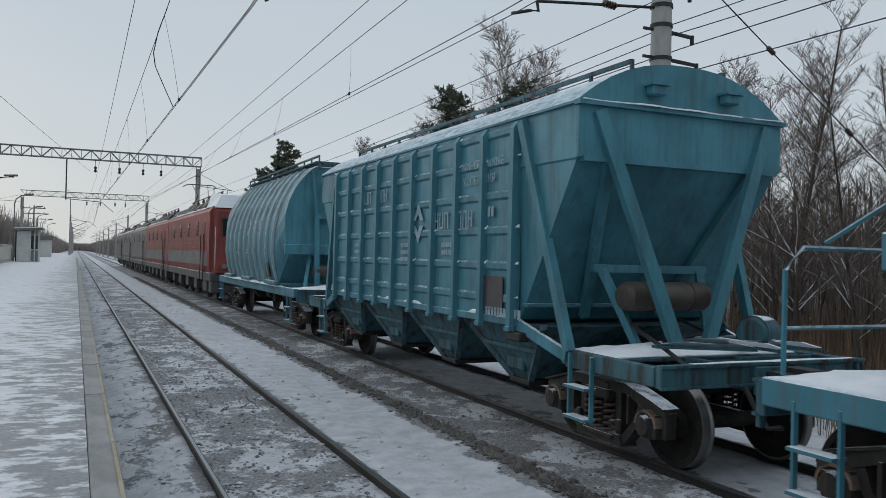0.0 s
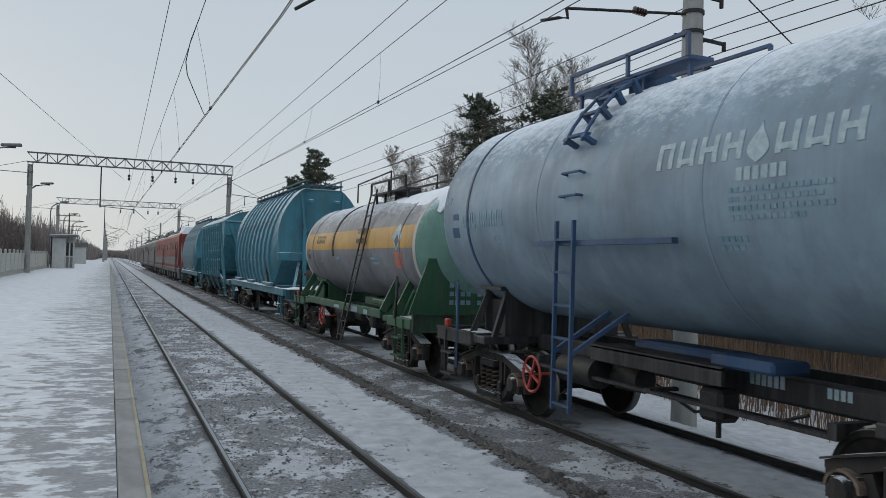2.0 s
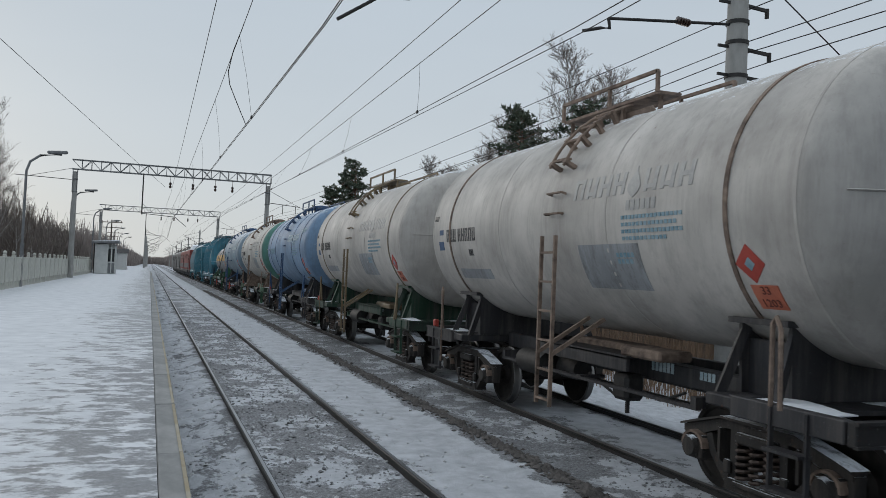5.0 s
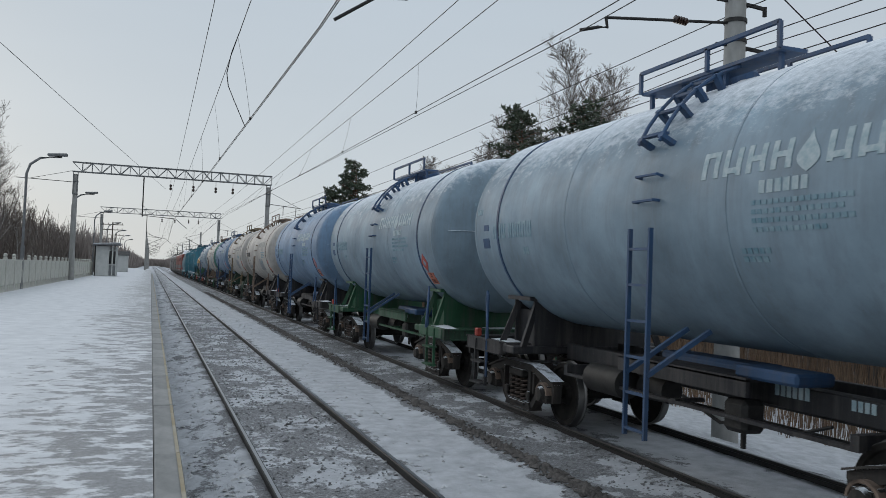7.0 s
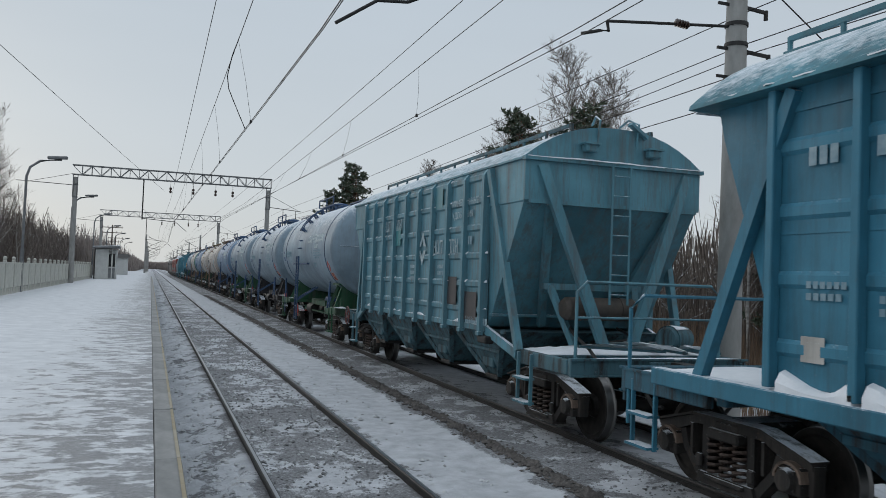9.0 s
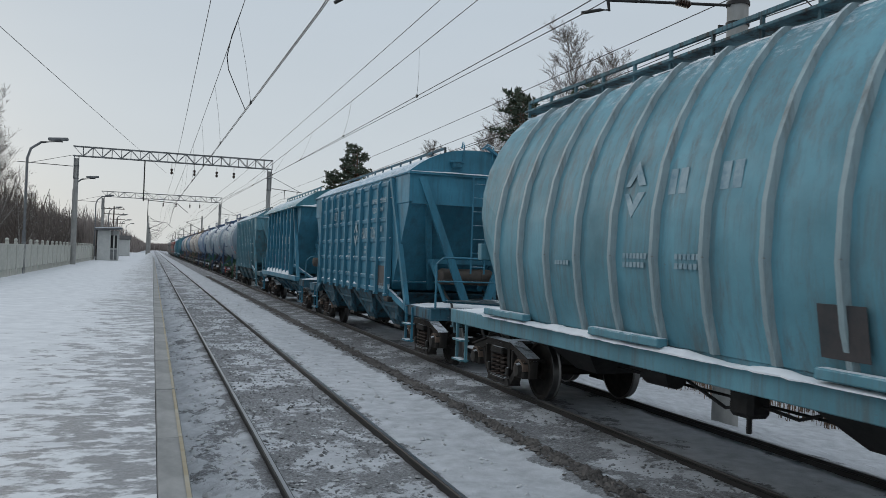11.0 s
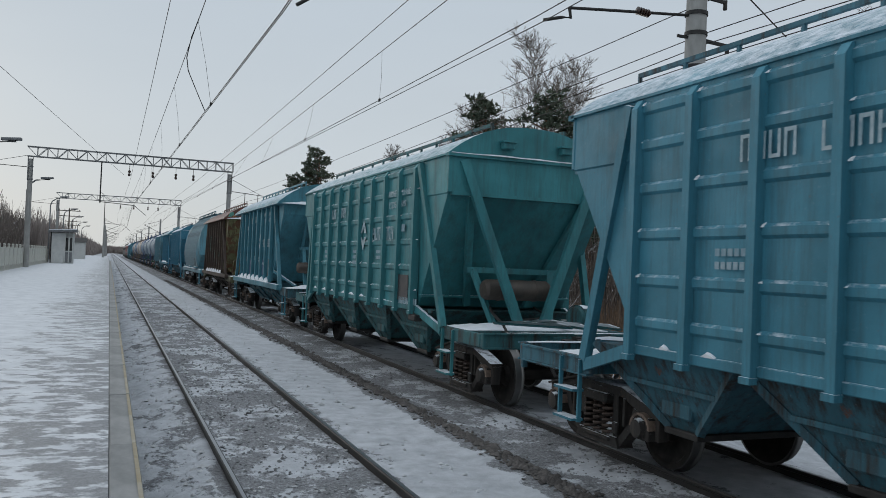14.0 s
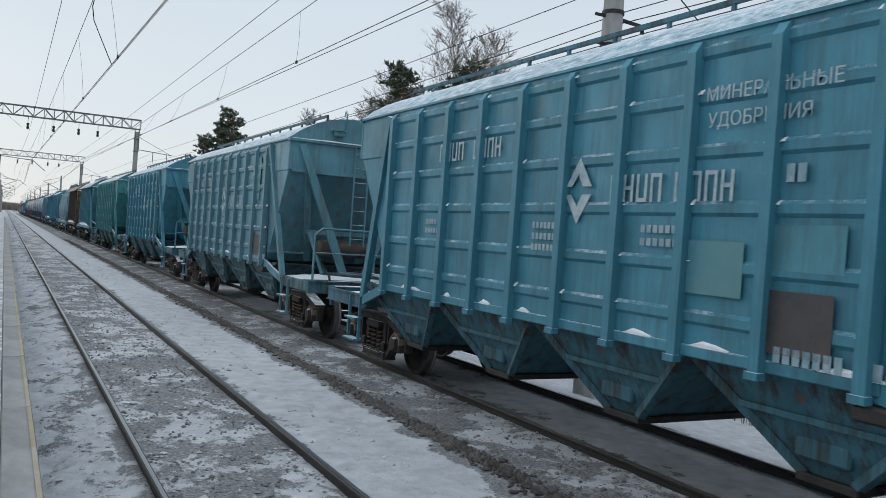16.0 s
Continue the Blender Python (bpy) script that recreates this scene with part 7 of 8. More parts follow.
    part("lower_arm", f"loco_pan_low{up}", lambda: Shape().tube([(-0.45, half - 1.6, 4.68), (-0.30, half - 3.3, (up + 4.8) / 2)], 0.03, 5).tube([(0.45, half - 1.6, 4.68), (0.30, half - 3.3, (up + 4.8) / 2)], 0.03, 5), STEEL_DARK, pan)
    part("upper_arm", f"loco_pan_up{up}", lambda: Shape().tube([(-0.30, half - 3.3, (up + 4.8) / 2), (-0.45, half - 1.9, up)], 0.022, 5).tube([(0.30, half - 3.3, (up + 4.8) / 2), (0.45, half - 1.9, up)], 0.022, 5), STEEL_DARK, pan)
    part("collector_shoe", f"loco_pan_shoe{up}", lambda: Shape().tube([(-1.0, half - 1.9, up - 0.14), (-0.75, half - 1.9, up + 0.03), (0.75, half - 1.9, up + 0.03), (1.0, half - 1.9, up - 0.14)], 0.03, 5), STEEL_DARK, pan)
    part("roof_snow", "loco_snow", lambda: snow_pile(-1.12, 1.12, -half + 2.8, half - 0.5, 4.58, 0.10, 9, 10, 40), SNOW, w, smooth=True)
    part("eave_snow", "loco_eavesnow", lambda: snow_pile(-1.50, -1.30, -half + 1.0, half - 0.4, 4.18, 0.16, 4, 3, 50), SNOW, w, "ragged snow along the eave", smooth=True)
    if cab_rear:
        part("cab_front", "loco_cab", lambda: Shape().loft([[(-1.45, -half + 0.5, 1.3), (1.45, -half + 0.5, 1.3), (1.45, -half + 0.5, 4.2), (-1.45, -half + 0.5, 4.2)], [(-1.3, -half + 0.05, 1.35), (1.3, -half + 0.05, 1.35), (1.25, -half + 0.3, 4.0), (-1.25, -half + 0.3, 4.0)]]), LOCO_RED, w)
        part("cab_window", "loco_screen", lambda: Shape().box(-1.1, 1.1, -half + 0.1, -half + 0.3, 2.95, 3.70, 0.02), GLASS, w)
        part("cab_roof_snow", "loco_cabsnow", lambda: Shape().loft([[(-1.4, -half + 0.35, 4.15), (1.4, -half + 0.35, 4.15), (1.1, -half + 0.5, 4.72), (-1.1, -half + 0.5, 4.72)], [(-1.45, -half + 2.5, 4.2), (1.45, -half + 2.5, 4.2), (1.2, -half + 2.5, 4.9), (-1.2, -half + 2.5, 4.9)]]), SNOW, w)
        part("skirt", "loco_skirt", lambda: Shape().box(-1.5, 1.5, -half + 0.25, -half + 0.9, 0.45, 1.35, 0.04), LOCO_DARK, w)
        part("buffer_beam", "loco_beam", lambda: Shape().box(-1.1, 1.1, -half + 0.10, -half + 0.26, 0.85, 1.25, 0.03), RED, w, "red buffer beam")
        for k in (-1, 1):
            part("tail_lamp", "loco_lamp", lambda: Shape().lathe([(-0.10, 0.11), (0.0, 0.13), (0.15, 0.13)], 14, "y"), GALV, w, m=pose(k * 1.0, -half + 0.08, 1.62), smooth=True)
            part("handrail", "loco_handrail", lambda: Shape().tube([(0, 0, 1.5), (0, -0.06, 1.6), (0, -0.06, 3.2), (0, 0, 3.3)], 0.022, 6), TANK_WHITE, w, "white grab rail", m=pose(k * 1.38, -half + 0.18, 0), smooth=True)
    for s in (-1, 1):
        part("truck", "loco_truck", lambda: Shape().box(-1.25, -1.05, -2.2, 2.2, 0.45, 0.8, 0.04).box(1.05, 1.25, -2.2, 2.2, 0.45, 0.8, 0.04).box(-1.3, -1.1, -1.9, -1.3, 0.3, 0.75, 0.05).box(-1.3, -1.1, 1.3, 1.9, 0.3, 0.75, 0.05), BOGIE, w, m=pose(0, s * half * 0.52, 0))
        for k in (-1, 1):
            t = part("wheelset", "loco_wheels", lambda: wheelset_shape(), WHEEL, w, "steel wheelset with bright treads", m=pose(0, s * half * 0.52 + k * 1.5, 0.475), smooth=True)
            LOCO_SETS.append(t)
    return place(w, c)


LOCO_SETS = []

# ---- the train, front to rear; u is where each front coupler stands at the start ----
barrel_wagon(27.38, 13.7, HOPPER_A, "blue barrel-sided hopper wagon with frosted ribs behind the locomotive", rib_paint=PALE_RIB)
hopper_wagon(13.2, 14.7, HOPPER_A, "petrol-blue mineral hopper wagon with snow on its end deck", True, ladder=False)
barrel_wagon(-0.98, 13.6, HOPPER_F, "blue barrel-sided hopper wagon frosted along its shoulder", front_rail=True)
TANKS = (
    (TANK_GREY, GREEN_FRAME, STEEL_DARK, "grey and yellow acid tank wagon with snow and a green frame", dict(r=1.24, zc=2.60, head=MINT, acid=True, wheel=True, lad=-1.5)),
    (TANK_BLUE, BLACK_FRAME, BLUE_STRAP, "blue-grey fuel tank wagon on a black frame", dict(wheel=True, shelf=True, lad=0.7)),
    (TANK_WHITE, GREEN_FRAME, RUST, "dirty white tank wagon with a green rear end", dict(saddle_mat=RUST, head=GREEN_END, dark_number=True)),
    (TANK_BLUE2, BLACK_FRAME, BLUE_STRAP, "strong blue fuel tank wagon with dark blue straps", dict(bands=(2.35, -2.0), fuel=True)),
    (TANK_CREAM, DARK_GREEN, YELLOW_RAIL, "cream fuel tank wagon with worn yellow ladders", dict(dark_number=True, lad=0.0)),
    (TANK_CREAM, BLACK_FRAME, RUST, "cream fuel tank wagon with rusty ladders", dict(dark_number=True)),
    (TANK_BLUE2, BLACK_FRAME, BLUE_STRAP, "light blue fuel tank wagon with frost on top", dict()),
    (TANK_BLUE, GREEN_FRAME, BLUE_STRAP, "blue-grey fuel tank wagon on a green frame", dict()),
    (TANK_BLUE, BLACK_FRAME, BLUE_STRAP, "blue-grey fuel tank wagon with frosted top and black frame", dict(name_shift=-0.45)),
    (TANK_BLUE, GREEN_FRAME, BLUE_STRAP, "pale blue-grey fuel tank wagon with a green frame and handbrake wheel", dict(wheel=True, shelf=True, lad=0.5)),
)
for _i, (_s, _f, _t, _lab, _kw) in enumerate(TANKS):
    tank_wagon(-7.8 - 11.96 * (_i + 0.5), 11.96, _s, _f, _t, _lab, **_kw)
hopper_wagon(-134.73, 14.65, HOPPER_B, "faded teal mineral hopper wagon with rust stains and end ladder", wheel=True, extra=((-1.95, 1.75, 0.75, 0.5, DARK_PATCH), (1.6, 2.9, 0.7, 0.4, HOPPER_G), (-1.2, 3.55, 0.6, 0.4, YELLOW_FADED)))
roofed_wagon(-148.6, 13.05, HOPPER_C, HOPPER_A, "bright blue roofed hopper wagon with snow drifts on its sill", ridged=True, front_in=0.6)
hopper_wagon(-162.5, 14.65, HOPPER_C, "blue mineral hopper wagon with end ladder and handrail")
barrel_wagon(-176.75, 13.8, HOPPER_L, "pale blue barrel-sided hopper wagon with rust streaks and end platform", ladder=True, rib_paint=PALE_RIB)
roofed_wagon(-190.25, 13.2, RUSTY, RUSTY_ROOF, "badly rusted olive roofed hopper wagon with mint paint patches", patches=((3.20, 1.55, 0.36, 1.75), (2.32, 2.45, 0.72, 0.85), (1.28, 1.75, 0.62, 0.75), (1.26, 2.75, 0.60, 0.75), (0.36, 1.85, 0.62, 0.65), (0.34, 2.85, 0.58, 0.35), (-0.62, 1.7, 0.4, 0.35), (-1.55, 2.15, 0.5, 0.3)), marks=False, rear_in=0.62)
roofed_wagon(-203.25, 13.05, HOPPER_A, HOPPER_A, "blue roofed hopper wagon with navy placards and snow on its sill", handrail=False)
hopper_wagon(-217.25, 14.6, HOPPER_G, "turquoise-green mineral hopper wagon with clean paint", ladder=False)
hopper_wagon(-231.9, 14.75, HOPPER_D, "deep blue mineral hopper wagon with an end ladder", extra=((-2.3, 2.2, 0.5, 0.4, YELLOW_FADED),))
hopper_wagon(-246.75, 14.7, HOPPER_B, "faded grey-teal mineral hopper wagon with an end ladder", ahead=0.75, extra=((1.9, 1.9, 0.55, 0.5, HOPPER_A), (-3.0, 3.0, 0.4, 0.8, YELLOW_FADED)))
hopper_wagon(-261.4, 14.75, HOPPER_D, "bright blue mineral hopper wagon with faded stencils", extra=((-2.25, 1.9, 0.6, 0.45, YELLOW_FADED), (-3.12, 2.15, 0.62, 0.35, HOPPER_A)))
_front = 35.0 + 18.2
for _i in range(5):
    loco_section(_front + 17.6 * _i, 17.6, _i < 2, "red and grey electric locomotive section with snow on its roof" if _i < 2 else "grey electric locomotive section with snow on its roof", cab_rear=(_i == 0))

# ---- vegetation ----
def grow(s, tw, p, d, length, r, level, rng, spread, droop, counts):
    """A limb with bends and side limbs; the thin ends go to the crown."""
    pts = [Vector(p)]
    d = Vector(d).normalized()
    n = (6, 4, 3, 2)[level]
    for i in range(n):
        d = (d + Vector((rng.uniform(-1, 1), rng.uniform(-1, 1), rng.uniform(-0.6, 0.8) - droop * level)) * (0.07 if level == 0 else 0.17)).normalized()
        pts.append(pts[-1] + d * length / n)
    if level == 3:
        side = d.cross(Vector((rng.uniform(-1, 1), rng.uniform(-1, 1), 0.3))).normalized() * r
        tw.add([pts[0] - side, pts[0] + side, pts[1] + side * 0.6, pts[2], pts[1] - side * 0.6], [(0, 1, 2, 3, 4)])
        return
    (s if level < 2 else tw).tube(pts, r, 7 if level == 0 else 4 if level == 1 else 3, r * (0.2 if level == 0 else 0.4))
    count = counts[level]
    for i in range(count):
        f = rng.uniform(0.25 if level == 0 else 0.12, 1.0)
        k = min(int(f * n), n - 1)
        q = pts[k].lerp(pts[k + 1], f * n - k)
        a = rng.uniform(0, 2 * math.pi)
        side = Vector((math.cos(a), math.sin(a), rng.uniform(0.2, 1.2)))
        if level == 0:
            ln, rr = length * (1.08 - f * 0.85) * rng.uniform(0.24, 0.40), r * 0.26 * (1.2 - f * 0.8)
        else:
            ln, rr = length * (1.1 - f * 0.5) * rng.uniform(0.42, 0.66), max(0.0042, r * 0.40)
        grow(s, tw, q, d * (1 - spread) + side * spread, ln, rr, level + 1, rng, spread, droop, counts)


def bare_tree(k, h, droop, counts, spread=0.55, thick=0.0075):
    rng = random.Random(100 + k)
    s, tw = Shape(), Shape()
    grow(s, tw, (0, 0, -0.5), (rng.uniform(-0.05, 0.05), rng.uniform(-0.05, 0.05), 1), h, h * thick + 0.012, 0, rng, spread, droop, counts)
    CACHE[f"bare_trunk{k}"], CACHE[f"bare_crown{k}"] = s.mesh("trunk"), tw.mesh("crown")


def pine_tree(k, h, low):
    """Pine: bare lower trunk, level boughs with needle clumps and gaps."""
    rng = random.Random(200 + k)
    s, cr = Shape(), Shape()
    pts = [(0.15 * math.sin(i + k), 0.15 * math.cos(i * 1.3), -0.5 + (h + 0.4) * i / 6) for i in range(7)]
    s.tube(pts, 0.17, 7, 0.03)
    for i in range(40):
        z = h * (low + (0.99 - low) * (i / 40) ** 0.85)
        a = rng.uniform(0, 6.28)
        ln = (1 - (z / h - low) / (1.05 - low)) ** 0.6 * h * 0.17 * rng.uniform(0.5, 1.25) + 0.2
        tip = Vector((math.cos(a) * ln, math.sin(a) * ln, z + ln * rng.uniform(0.05, 0.4)))
        s.tube([(0, 0, z - 0.1), tip * 0.55 + Vector((0, 0, z * 0.45)), tip], 0.04, 3, 0.01)
        for j in range(8):
            c = Vector((0, 0, z)).lerp(tip, rng.uniform(0.25, 1.08)) + Vector((rng.uniform(-1, 1), rng.uniform(-1, 1), rng.uniform(-0.3, 0.6))) * 0.30
            for q in range(15):
                e = Vector((rng.gauss(0, 1), rng.gauss(0, 1), rng.gauss(0.25, 0.7))).normalized() * rng.uniform(0.12, 0.30)
                sd = e.cross(Vector((rng.uniform(-1, 1), rng.uniform(-1, 1), rng.uniform(-1, 1)))).normalized() * 0.038
                cr.add([c - sd, c + sd, c + e * 0.7 + sd * 0.8, c + e, c + e * 0.7 - sd * 0.8], [(0, 1, 2, 3, 4)])
    CACHE[f"pine_trunk{k}"], CACHE[f"pine_crown{k}"] = s.mesh("trunk"), cr.mesh("crown")


for _k in range(6):
    bare_tree(_k, 8.0, 0.05 + 0.16 * (_k % 2), (24 + 4 * (_k % 3), 8, 8))
for _k in range(6, 9):
    bare_tree(_k, 8.0, 0.30, (46, 11, 11), 0.50, 0.005)
for _k in range(9, 12):
    bare_tree(_k, 8.0, 0.10, (42, 9, 9), 0.62, 0.0066)
for _k in range(3):
    pine_tree(_k, 10.0, (0.35, 0.5, 0.15)[_k])


def plant(kind, k, x, y, h, rng, base=None, turn=None):
    z = ground_height(x, y) if x > -8 else -0.6
    pine = kind == "pine"
    label = {"pine": "dark green pine with clumped needles at the wood's edge", "birch": "pale-barked leafless birch with fine drooping twigs", "bare": "dark leafless tree with fine twigs at the wood's edge", "snowy": "dark leafless alder with snow lying along its limbs"}[kind]
    t = empty("pine_tree" if pine else "bare_tree", label, "tree", "trees")
    sc = h / (10.0 if pine else 8.0)
    m = pose(x, y, z, rng.uniform(-3, 3), rng.uniform(-3, 3), rng.uniform(0, 360) if turn is None else turn)
    t.matrix_basis = m @ Matrix.Diagonal((sc * rng.uniform(0.9, 1.1), sc * rng.uniform(0.9, 1.1), sc, 1))
    part("trunk", ("pine_trunk%d" if pine else "bare_trunk%d") % k, None, PINE_BARK if pine else BIRCH_BARK if kind == "birch" else SNOWY_BARK if kind == "snowy" else BARK, t)
    part("crown", ("pine_crown%d" if pine else "bare_crown%d") % k, None, NEEDLE if pine else BIRCH_TWIG if kind == "birch" else TWIG, t)


def build_woods():
    rng = random.Random(7)
    # chosen trees that stand above the train
    for kind, k, x, y, h in (
            ("pine", 0, 17.3, 75, 13.6), ("pine", 1, 16.2, 75.5, 12.2), ("pine", 0, 15.5, 76, 10.9), ("pine", 2, 18.2, 77, 12.0),
            ("birch", 6, 20.9, 36, 16.8), ("birch", 7, 21.5, 36.6, 14.4), ("birch", 8, 20.3, 37.0, 13.6),
            ("pine", 0, 20.3, 43.5, 13.2), ("pine", 2, 20.9, 45, 12.3), ("pine", 0, 19.6, 35, 11.8), ("pine", 0, 20.4, 34.8, 10.8),
            ("birch", 7, 22, 49, 14.2), ("birch", 6, 21, 54, 13.6), ("birch", 8, 20, 58, 12.4), ("birch", 7, 21.5, 52, 12.0), ("birch", 6, 20.5, 63, 12.8), ("birch", 8, 23, 46, 12.6), ("birch", 7, 23.5, 66, 12.5), ("birch", 6, 24, 41, 13.4),
            ("snowy", 9, 17.0, 15.4, 9.9), ("snowy", 10, 19.2, 14.2, 8.8), ("snowy", 11, 18.4, 17.2, 8.6), ("snowy", 10, 16.2, 12.6, 7.6), ("snowy", 9, 20.4, 18.8, 8.9), ("snowy", 11, 21.5, 15.2, 9.2), ("snowy", 11, 15.4, 10.2, 7.0), ("snowy", 9, 18.0, 10.8, 8.0),
            ("birch", 8, 20, 21, 10.2), ("birch", 7, 18.6, 22, 9.6), ("pine", 2, 20.6, 14.4, 7.2), ("pine", 2, 19.8, 11.8, 6.6), ("pine", 2, 22, 24.0, 8.6)):
        plant(kind, k, x, y, h, rng)
    # the wood's edge beside the near masts, dense and dark
    for i in range(64):
        y = 3 + 32 * rng.random()
        x = 16.5 + 15 * rng.random() ** 0.8
        kind = rng.choice(("snowy", "snowy", "bare", "birch", "bare"))
        plant(kind, rng.choice((9, 10, 11)) if kind == "snowy" else rng.randrange(6), x, y, rng.uniform(5.0, 7.6) + 0.06 * (x - 16), rng)
    for i in range(80):
        y = 35 + 117 * (i / 80)
        x = 14.5 + rng.uniform(0, 13)
        kind = rng.choice(("bare", "bare", "birch", "birch", "birch", "pine"))
        plant(kind, rng.randrange(3 if kind == "pine" else 6), x, y, rng.uniform(6.0, 8.8), rng)
    # woods behind the platform
    for i in range(100):
        y = 50 + 170 * (i / 100)
        x = -9.6 - rng.uniform(0, 7) - max(0, y - 100) * 0.03
        kind = rng.choice(("bare", "bare", "bare", "birch"))
        plant(kind, rng.randrange(6), x, y, rng.uniform(6.5, 9.4) + (4.0 if y < 66 else 0), rng)
    # dry undergrowth at the wood's edge, thin stems
    for name, x0, x1, y0, y1, n, h in (("undergrowth", 12.5, 27.0, 0.0, 62.0, 34000, 2.0), ("undergrowth", -26.0, -9.5, 45.0, 260.0, 16000, 4.2)):
        s = Shape()
        for i in range(n):
            x, y = rng.uniform(x0, x1), y0 + (y1 - y0) * rng.random() ** 1.3
            z = -0.95
            hh = h * rng.uniform(0.35, 1.0) * (0.5 + 0.5 * min(1, abs(x - (12.0 if x > 0 else -9.5)) / 5))
            a, w = rng.uniform(0, 3.14), rng.uniform(0.006, 0.017) * (1 + (y > 60) * 2.0)
            dx, dy = math.cos(a) * w, math.sin(a) * w
            lx, ly = rng.uniform(-0.3, 0.3) * hh * 0.5, rng.uniform(-0.3, 0.3) * hh * 0.5
            s.add([(x - dx, y - dy, z), (x + dx, y + dy, z), (x + lx + dx * 0.3, y + ly + dy * 0.3, z + hh), (x + lx - dx * 0.3, y + ly - dy * 0.3, z + hh)], [(0, 1, 2, 3)])
        u = part(name, f"under{x0}", lambda: s, REED, kind="stuff")
        tagged(u, "dry brown undergrowth of reeds and saplings at the wood's edge", "undergrowth")
    # brown depth of the wood behind the platform
    s = Shape()
    for i in range(30000):
        x, y = -10.5 - 18 * rng.random(), 44 + 230 * rng.random() ** 1.4
        z, w, hh = -1 + 6.8 * rng.random() ** 1.3, rng.uniform(0.012, 0.04) * (1 + y / 90), rng.uniform(0.8, 2.6)
        a, lean = rng.uniform(0, 3.14), rng.uniform(-0.35, 0.35)
        dx, dy = math.cos(a) * w, math.sin(a) * w
        s.add([(x - dx, y - dy, z), (x + dx, y + dy, z), (x + lean * hh + dx * 0.3, y + dy * 0.3, z + hh), (x + lean * hh - dx * 0.3, y - dy * 0.3, z + hh)], [(0, 1, 2, 3)])
    tagged(part("deep_wood", "deep_wood_west", lambda: s, WEST_WOOD, kind="stuff"), "brown depth of the leafless wood behind the platform", "woods")
    # thicket of thin trunks, and the deeper wood behind it
    s = Shape()
    for i in range(900):
        x, y = rng.uniform(16.5, 32), 0 + 75 * rng.random() ** 1.2
        hh, r = rng.uniform(2.0, 5.6), rng.uniform(0.010, 0.032)
        s.tube([(x, y, -1), (x + rng.uniform(-0.2, 0.2), y + rng.uniform(-0.2, 0.2), hh * 0.5), (x + rng.uniform(-0.5, 0.5), y + rng.uniform(-0.5, 0.5), hh)], r, 4, r * 0.3)
    tagged(part("thicket", "thicket", lambda: s, BARK, kind="stuff"), "thicket of thin dark trunks inside the wood", "woods")
    s = Shape()
    for i in range(42000):
        near = i < 24000
        x, y = 21 + 24 * rng.random(), (-6 + 50 * rng.random()) if near else (40 + 150 * rng.random())
        z, w, hh = -1 + (5.0 if near else 6.4) * rng.random() ** 1.7, rng.uniform(0.012, 0.055) * (1 if near else 1.9), rng.uniform(0.6, 2.0)
        a, lean = rng.uniform(0, 3.14), rng.uniform(-0.5, 0.5)
        dx, dy = math.cos(a) * w, math.sin(a) * w
        s.add([(x - dx, y - dy, z), (x + dx, y + dy, z), (x + lean * hh + dx * 0.4, y + lean * hh * 0.6 + dy * 0.4, z + hh), (x + lean * hh - dx * 0.4, y + lean * hh * 0.6 - dy * 0.4, z + hh)], [(0, 1, 2, 3)])
    tagged(part("deep_wood", "deep_wood", lambda: s, DEEP_WOOD, kind="stuff"), "brown depth of the leafless wood", "woods")
    # far woods that close the view along the line
    for sx in (-1, 1):
        s = Shape()
        for i in range(26000):
            y = 130 + 1100 * rng.random() ** 1.4
            x = sx * (11 + 50 * rng.random() ** 1.3 + (12 if y < 240 and sx > 0 else 0)) + 3
            if y > 900:
                x = sx * 45 * rng.random() + 3
            hh = rng.uniform(3.0, 8.8)
            w = rng.uniform(0.03, 0.09) * (1 + y / 220)
            for b in range(3):
                a, f, lean = rng.uniform(0, 3.14), rng.uniform(0.0, 0.45), rng.uniform(-0.16, 0.16)
                dx, dy = math.cos(a) * w, math.sin(a) * w
                top = hh * rng.uniform(0.72, 1.0)
                s.add([(x - dx, y - dy, -1 + f * hh), (x + dx, y + dy, -1 + f * hh), (x + lean * top + dx * 0.25, y + dy * 0.25, top), (x + lean * top - dx * 0.25, y - dy * 0.25, top)], [(0, 1, 2, 3)])
        u = part("far_woods", f"far{sx}", lambda: s, HAZED_WOOD, kind="stuff")
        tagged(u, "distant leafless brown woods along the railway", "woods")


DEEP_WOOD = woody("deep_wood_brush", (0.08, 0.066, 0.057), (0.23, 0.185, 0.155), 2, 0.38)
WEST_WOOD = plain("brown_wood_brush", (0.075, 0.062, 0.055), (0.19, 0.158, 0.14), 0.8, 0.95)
# far woods: distance haze is put into the colour as paler brown
HAZED_WOOD = plain("hazed_distant_woods", (0.20, 0.165, 0.15), (0.33, 0.29, 0.27), 0.6, 0.95)
build_woods()


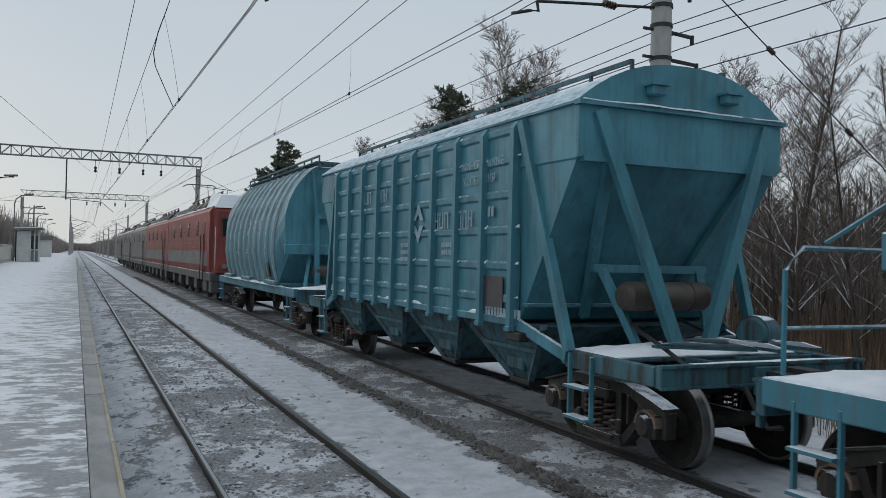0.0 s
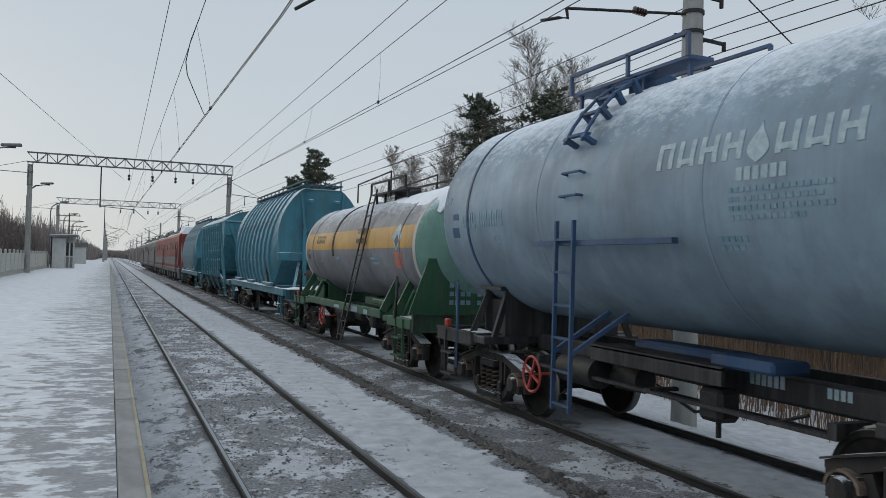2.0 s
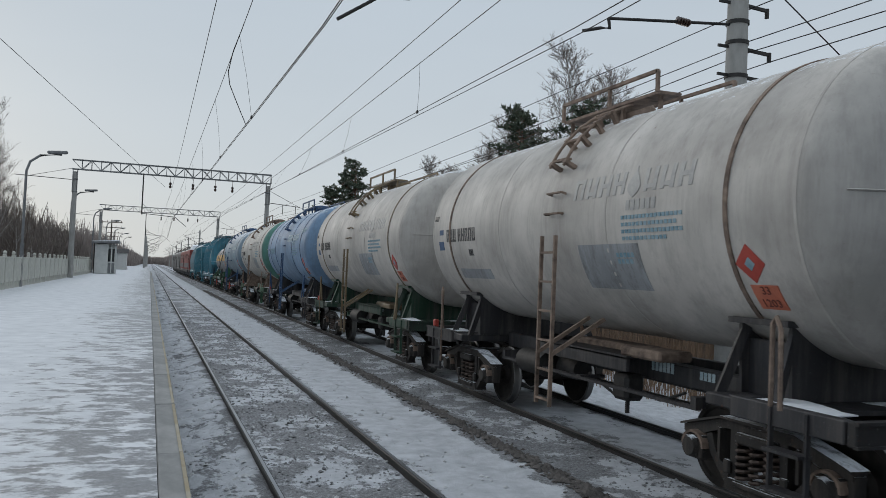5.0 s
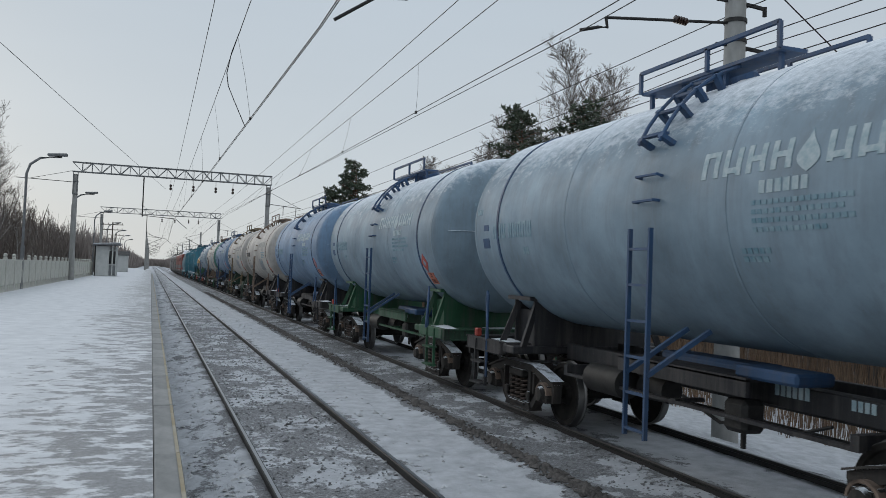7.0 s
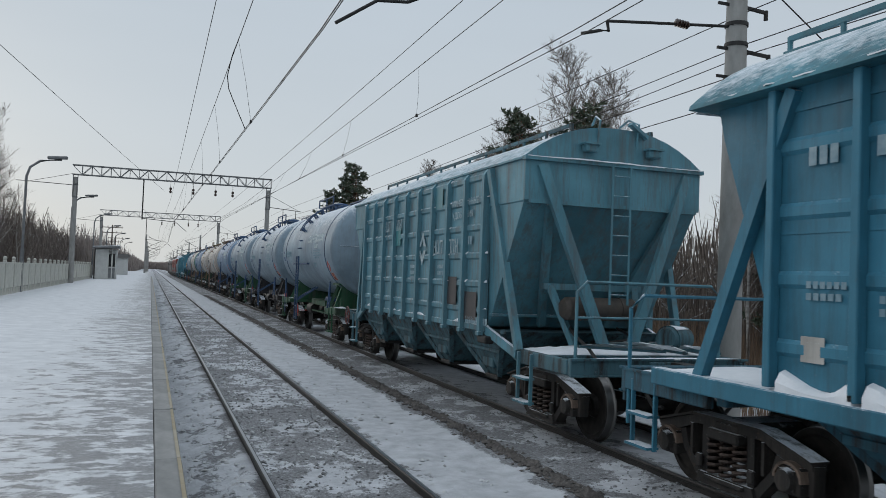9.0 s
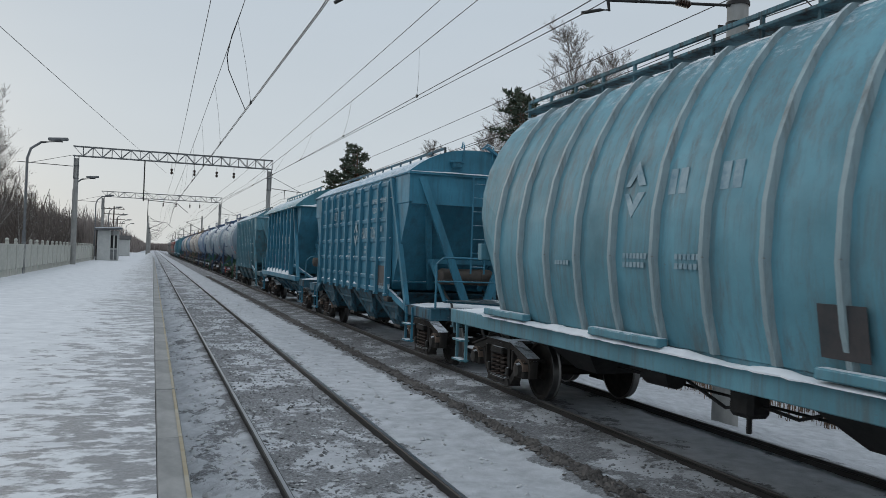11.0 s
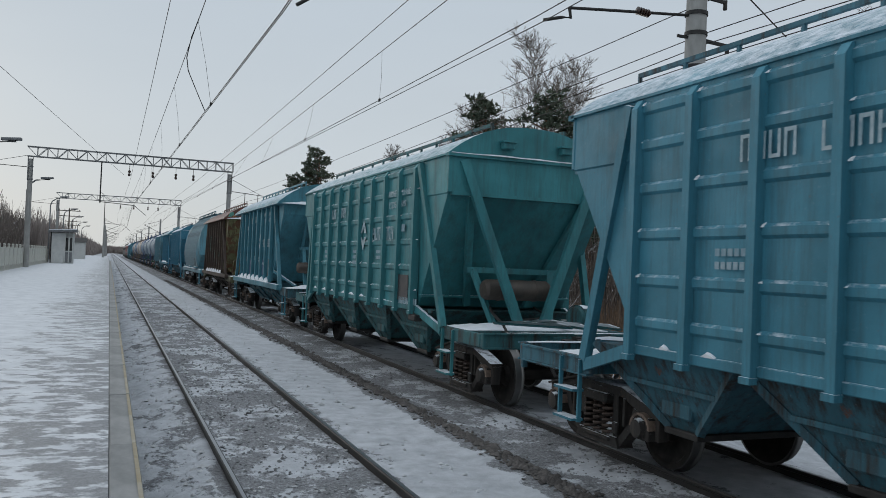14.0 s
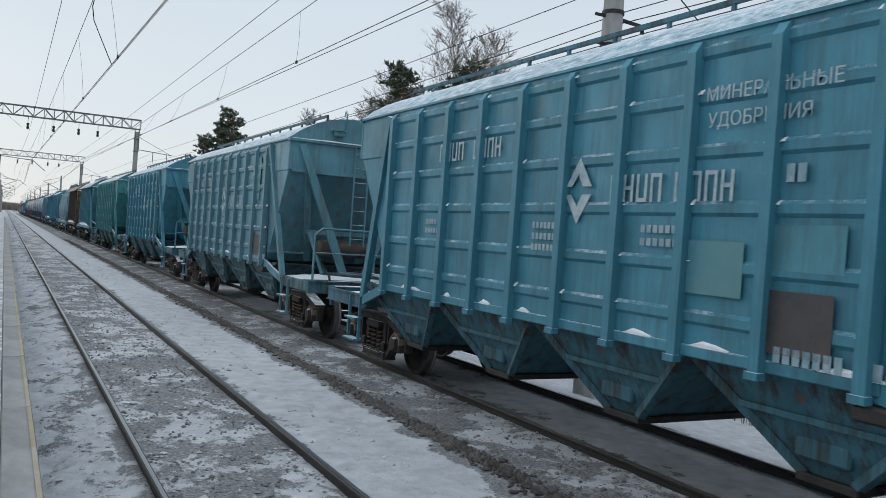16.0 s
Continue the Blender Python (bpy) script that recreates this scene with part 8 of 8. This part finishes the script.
# ---- loose stone and snow clods ----
def scatter(name, label, x0, x1, y0, y1, n, r0, r1, mat, seed, ridge=False, lift=0.0):
    rng = random.Random(seed)
    s = Shape()
    for i in range(n):
        y = y0 + (y1 - y0) * rng.random() ** 1.5
        x = rng.gauss((x0 + x1) / 2, (x1 - x0) / 5) if ridge else rng.uniform(x0, x1)
        r = rng.uniform(r0, r1) * (1 if rng.random() < 0.85 else 1.7)
        z = ground_height(x, y) + r * (0.25 if "stone" in name else 0.15) + lift
        q = [Vector((rng.uniform(0.6, 1.2) * r * a, rng.uniform(0.6, 1.2) * r * b, rng.uniform(0.3, 0.75) * r * c)) for a, b, c in ((1, 0, 0.1), (0.4, 0.9, 0), (-0.5, 0.8, 0.1), (-1, 0, 0), (-0.5, -0.85, 0.1), (0.45, -0.9, 0), (0.2, 0.1, 1), (0, 0, -0.8))]
        a = rng.uniform(0, 6.28)
        rot = Matrix.Rotation(a, 3, "Z")
        s.add([rot @ v + Vector((x, y, z)) for v in q], [(i2, (i2 + 1) % 6, 6) for i2 in range(6)] + [((i2 + 1) % 6, i2, 7) for i2 in range(6)])
    ob = part(name, name + str(seed), lambda: s, mat, kind="stuff", smooth=False)
    return tagged(ob, label, "ballast" if "stone" in name else "snow")


STONE = plain("ballast_stone", (0.035, 0.031, 0.029), (0.15, 0.135, 0.125), 3, 0.9, 0, 0.4)
GRIT = plain("frosted_ballast_stone", (0.085, 0.084, 0.085), (0.34, 0.345, 0.355), 3, 0.9, 0, 0.4)
CLOD = plain("dirty_snow_clods", (0.30, 0.30, 0.30), (0.60, 0.615, 0.63), 3.0, 0.85, 0, 0.4, 0.02)
scatter("ballast_stones", "ridge of loose grey ballast stones between the tracks", 4.44, 4.88, 3.5, 75, 11000, 0.018, 0.038, STONE, 3, True)
scatter("ballast_stones", "scattered grey ballast stones beside the far track", 4.7, 6.0, 3, 50, 5000, 0.009, 0.022, GRIT, 4)
scatter("ballast_stones", "scattered ballast stones showing through the snow", 1.36, 2.84, 3, 45, 4200, 0.010, 0.026, GRIT, 5)
scatter("snow_clods", "frozen clods of dirty snow below the platform edge", 0.34, 1.18, 4, 60, 800, 0.012, 0.045, CLOD, 6)
scatter("snow_clods", "small lumps of snow between the rails", 1.4, 3.9, 4, 50, 900, 0.015, 0.04, CLOD, 8)


# ---- motion ----
SPEED = 16.8


def motions():
    for w, c in WAGONS:
        walk(w, [(t, pose(AX2, c + SPEED * t, Z2)) for t in (0, 4, 8, 12, 16)])
    step = math.degrees(SPEED / 0.475) / FPS
    groups = {}
    for o in FRONT_SETS + REAR_SETS + LOCO_SETS:
        groups.setdefault(tuple(round(v, 3) for v in o.matrix_basis.translation), []).append(o)
    for (x, y, z), obs in groups.items():
        walk(obs[0], [(k / FPS, pose(x, y, z, -step * k % 360)) for k in range(16 * FPS + 1)])
        a = obs[0].animation_data
        for o in obs[1:]:
            o.rotation_mode = "QUATERNION"
            o.animation_data_create()
            o.animation_data.action, o.animation_data.action_slot = a.action, a.action_slot


motions()
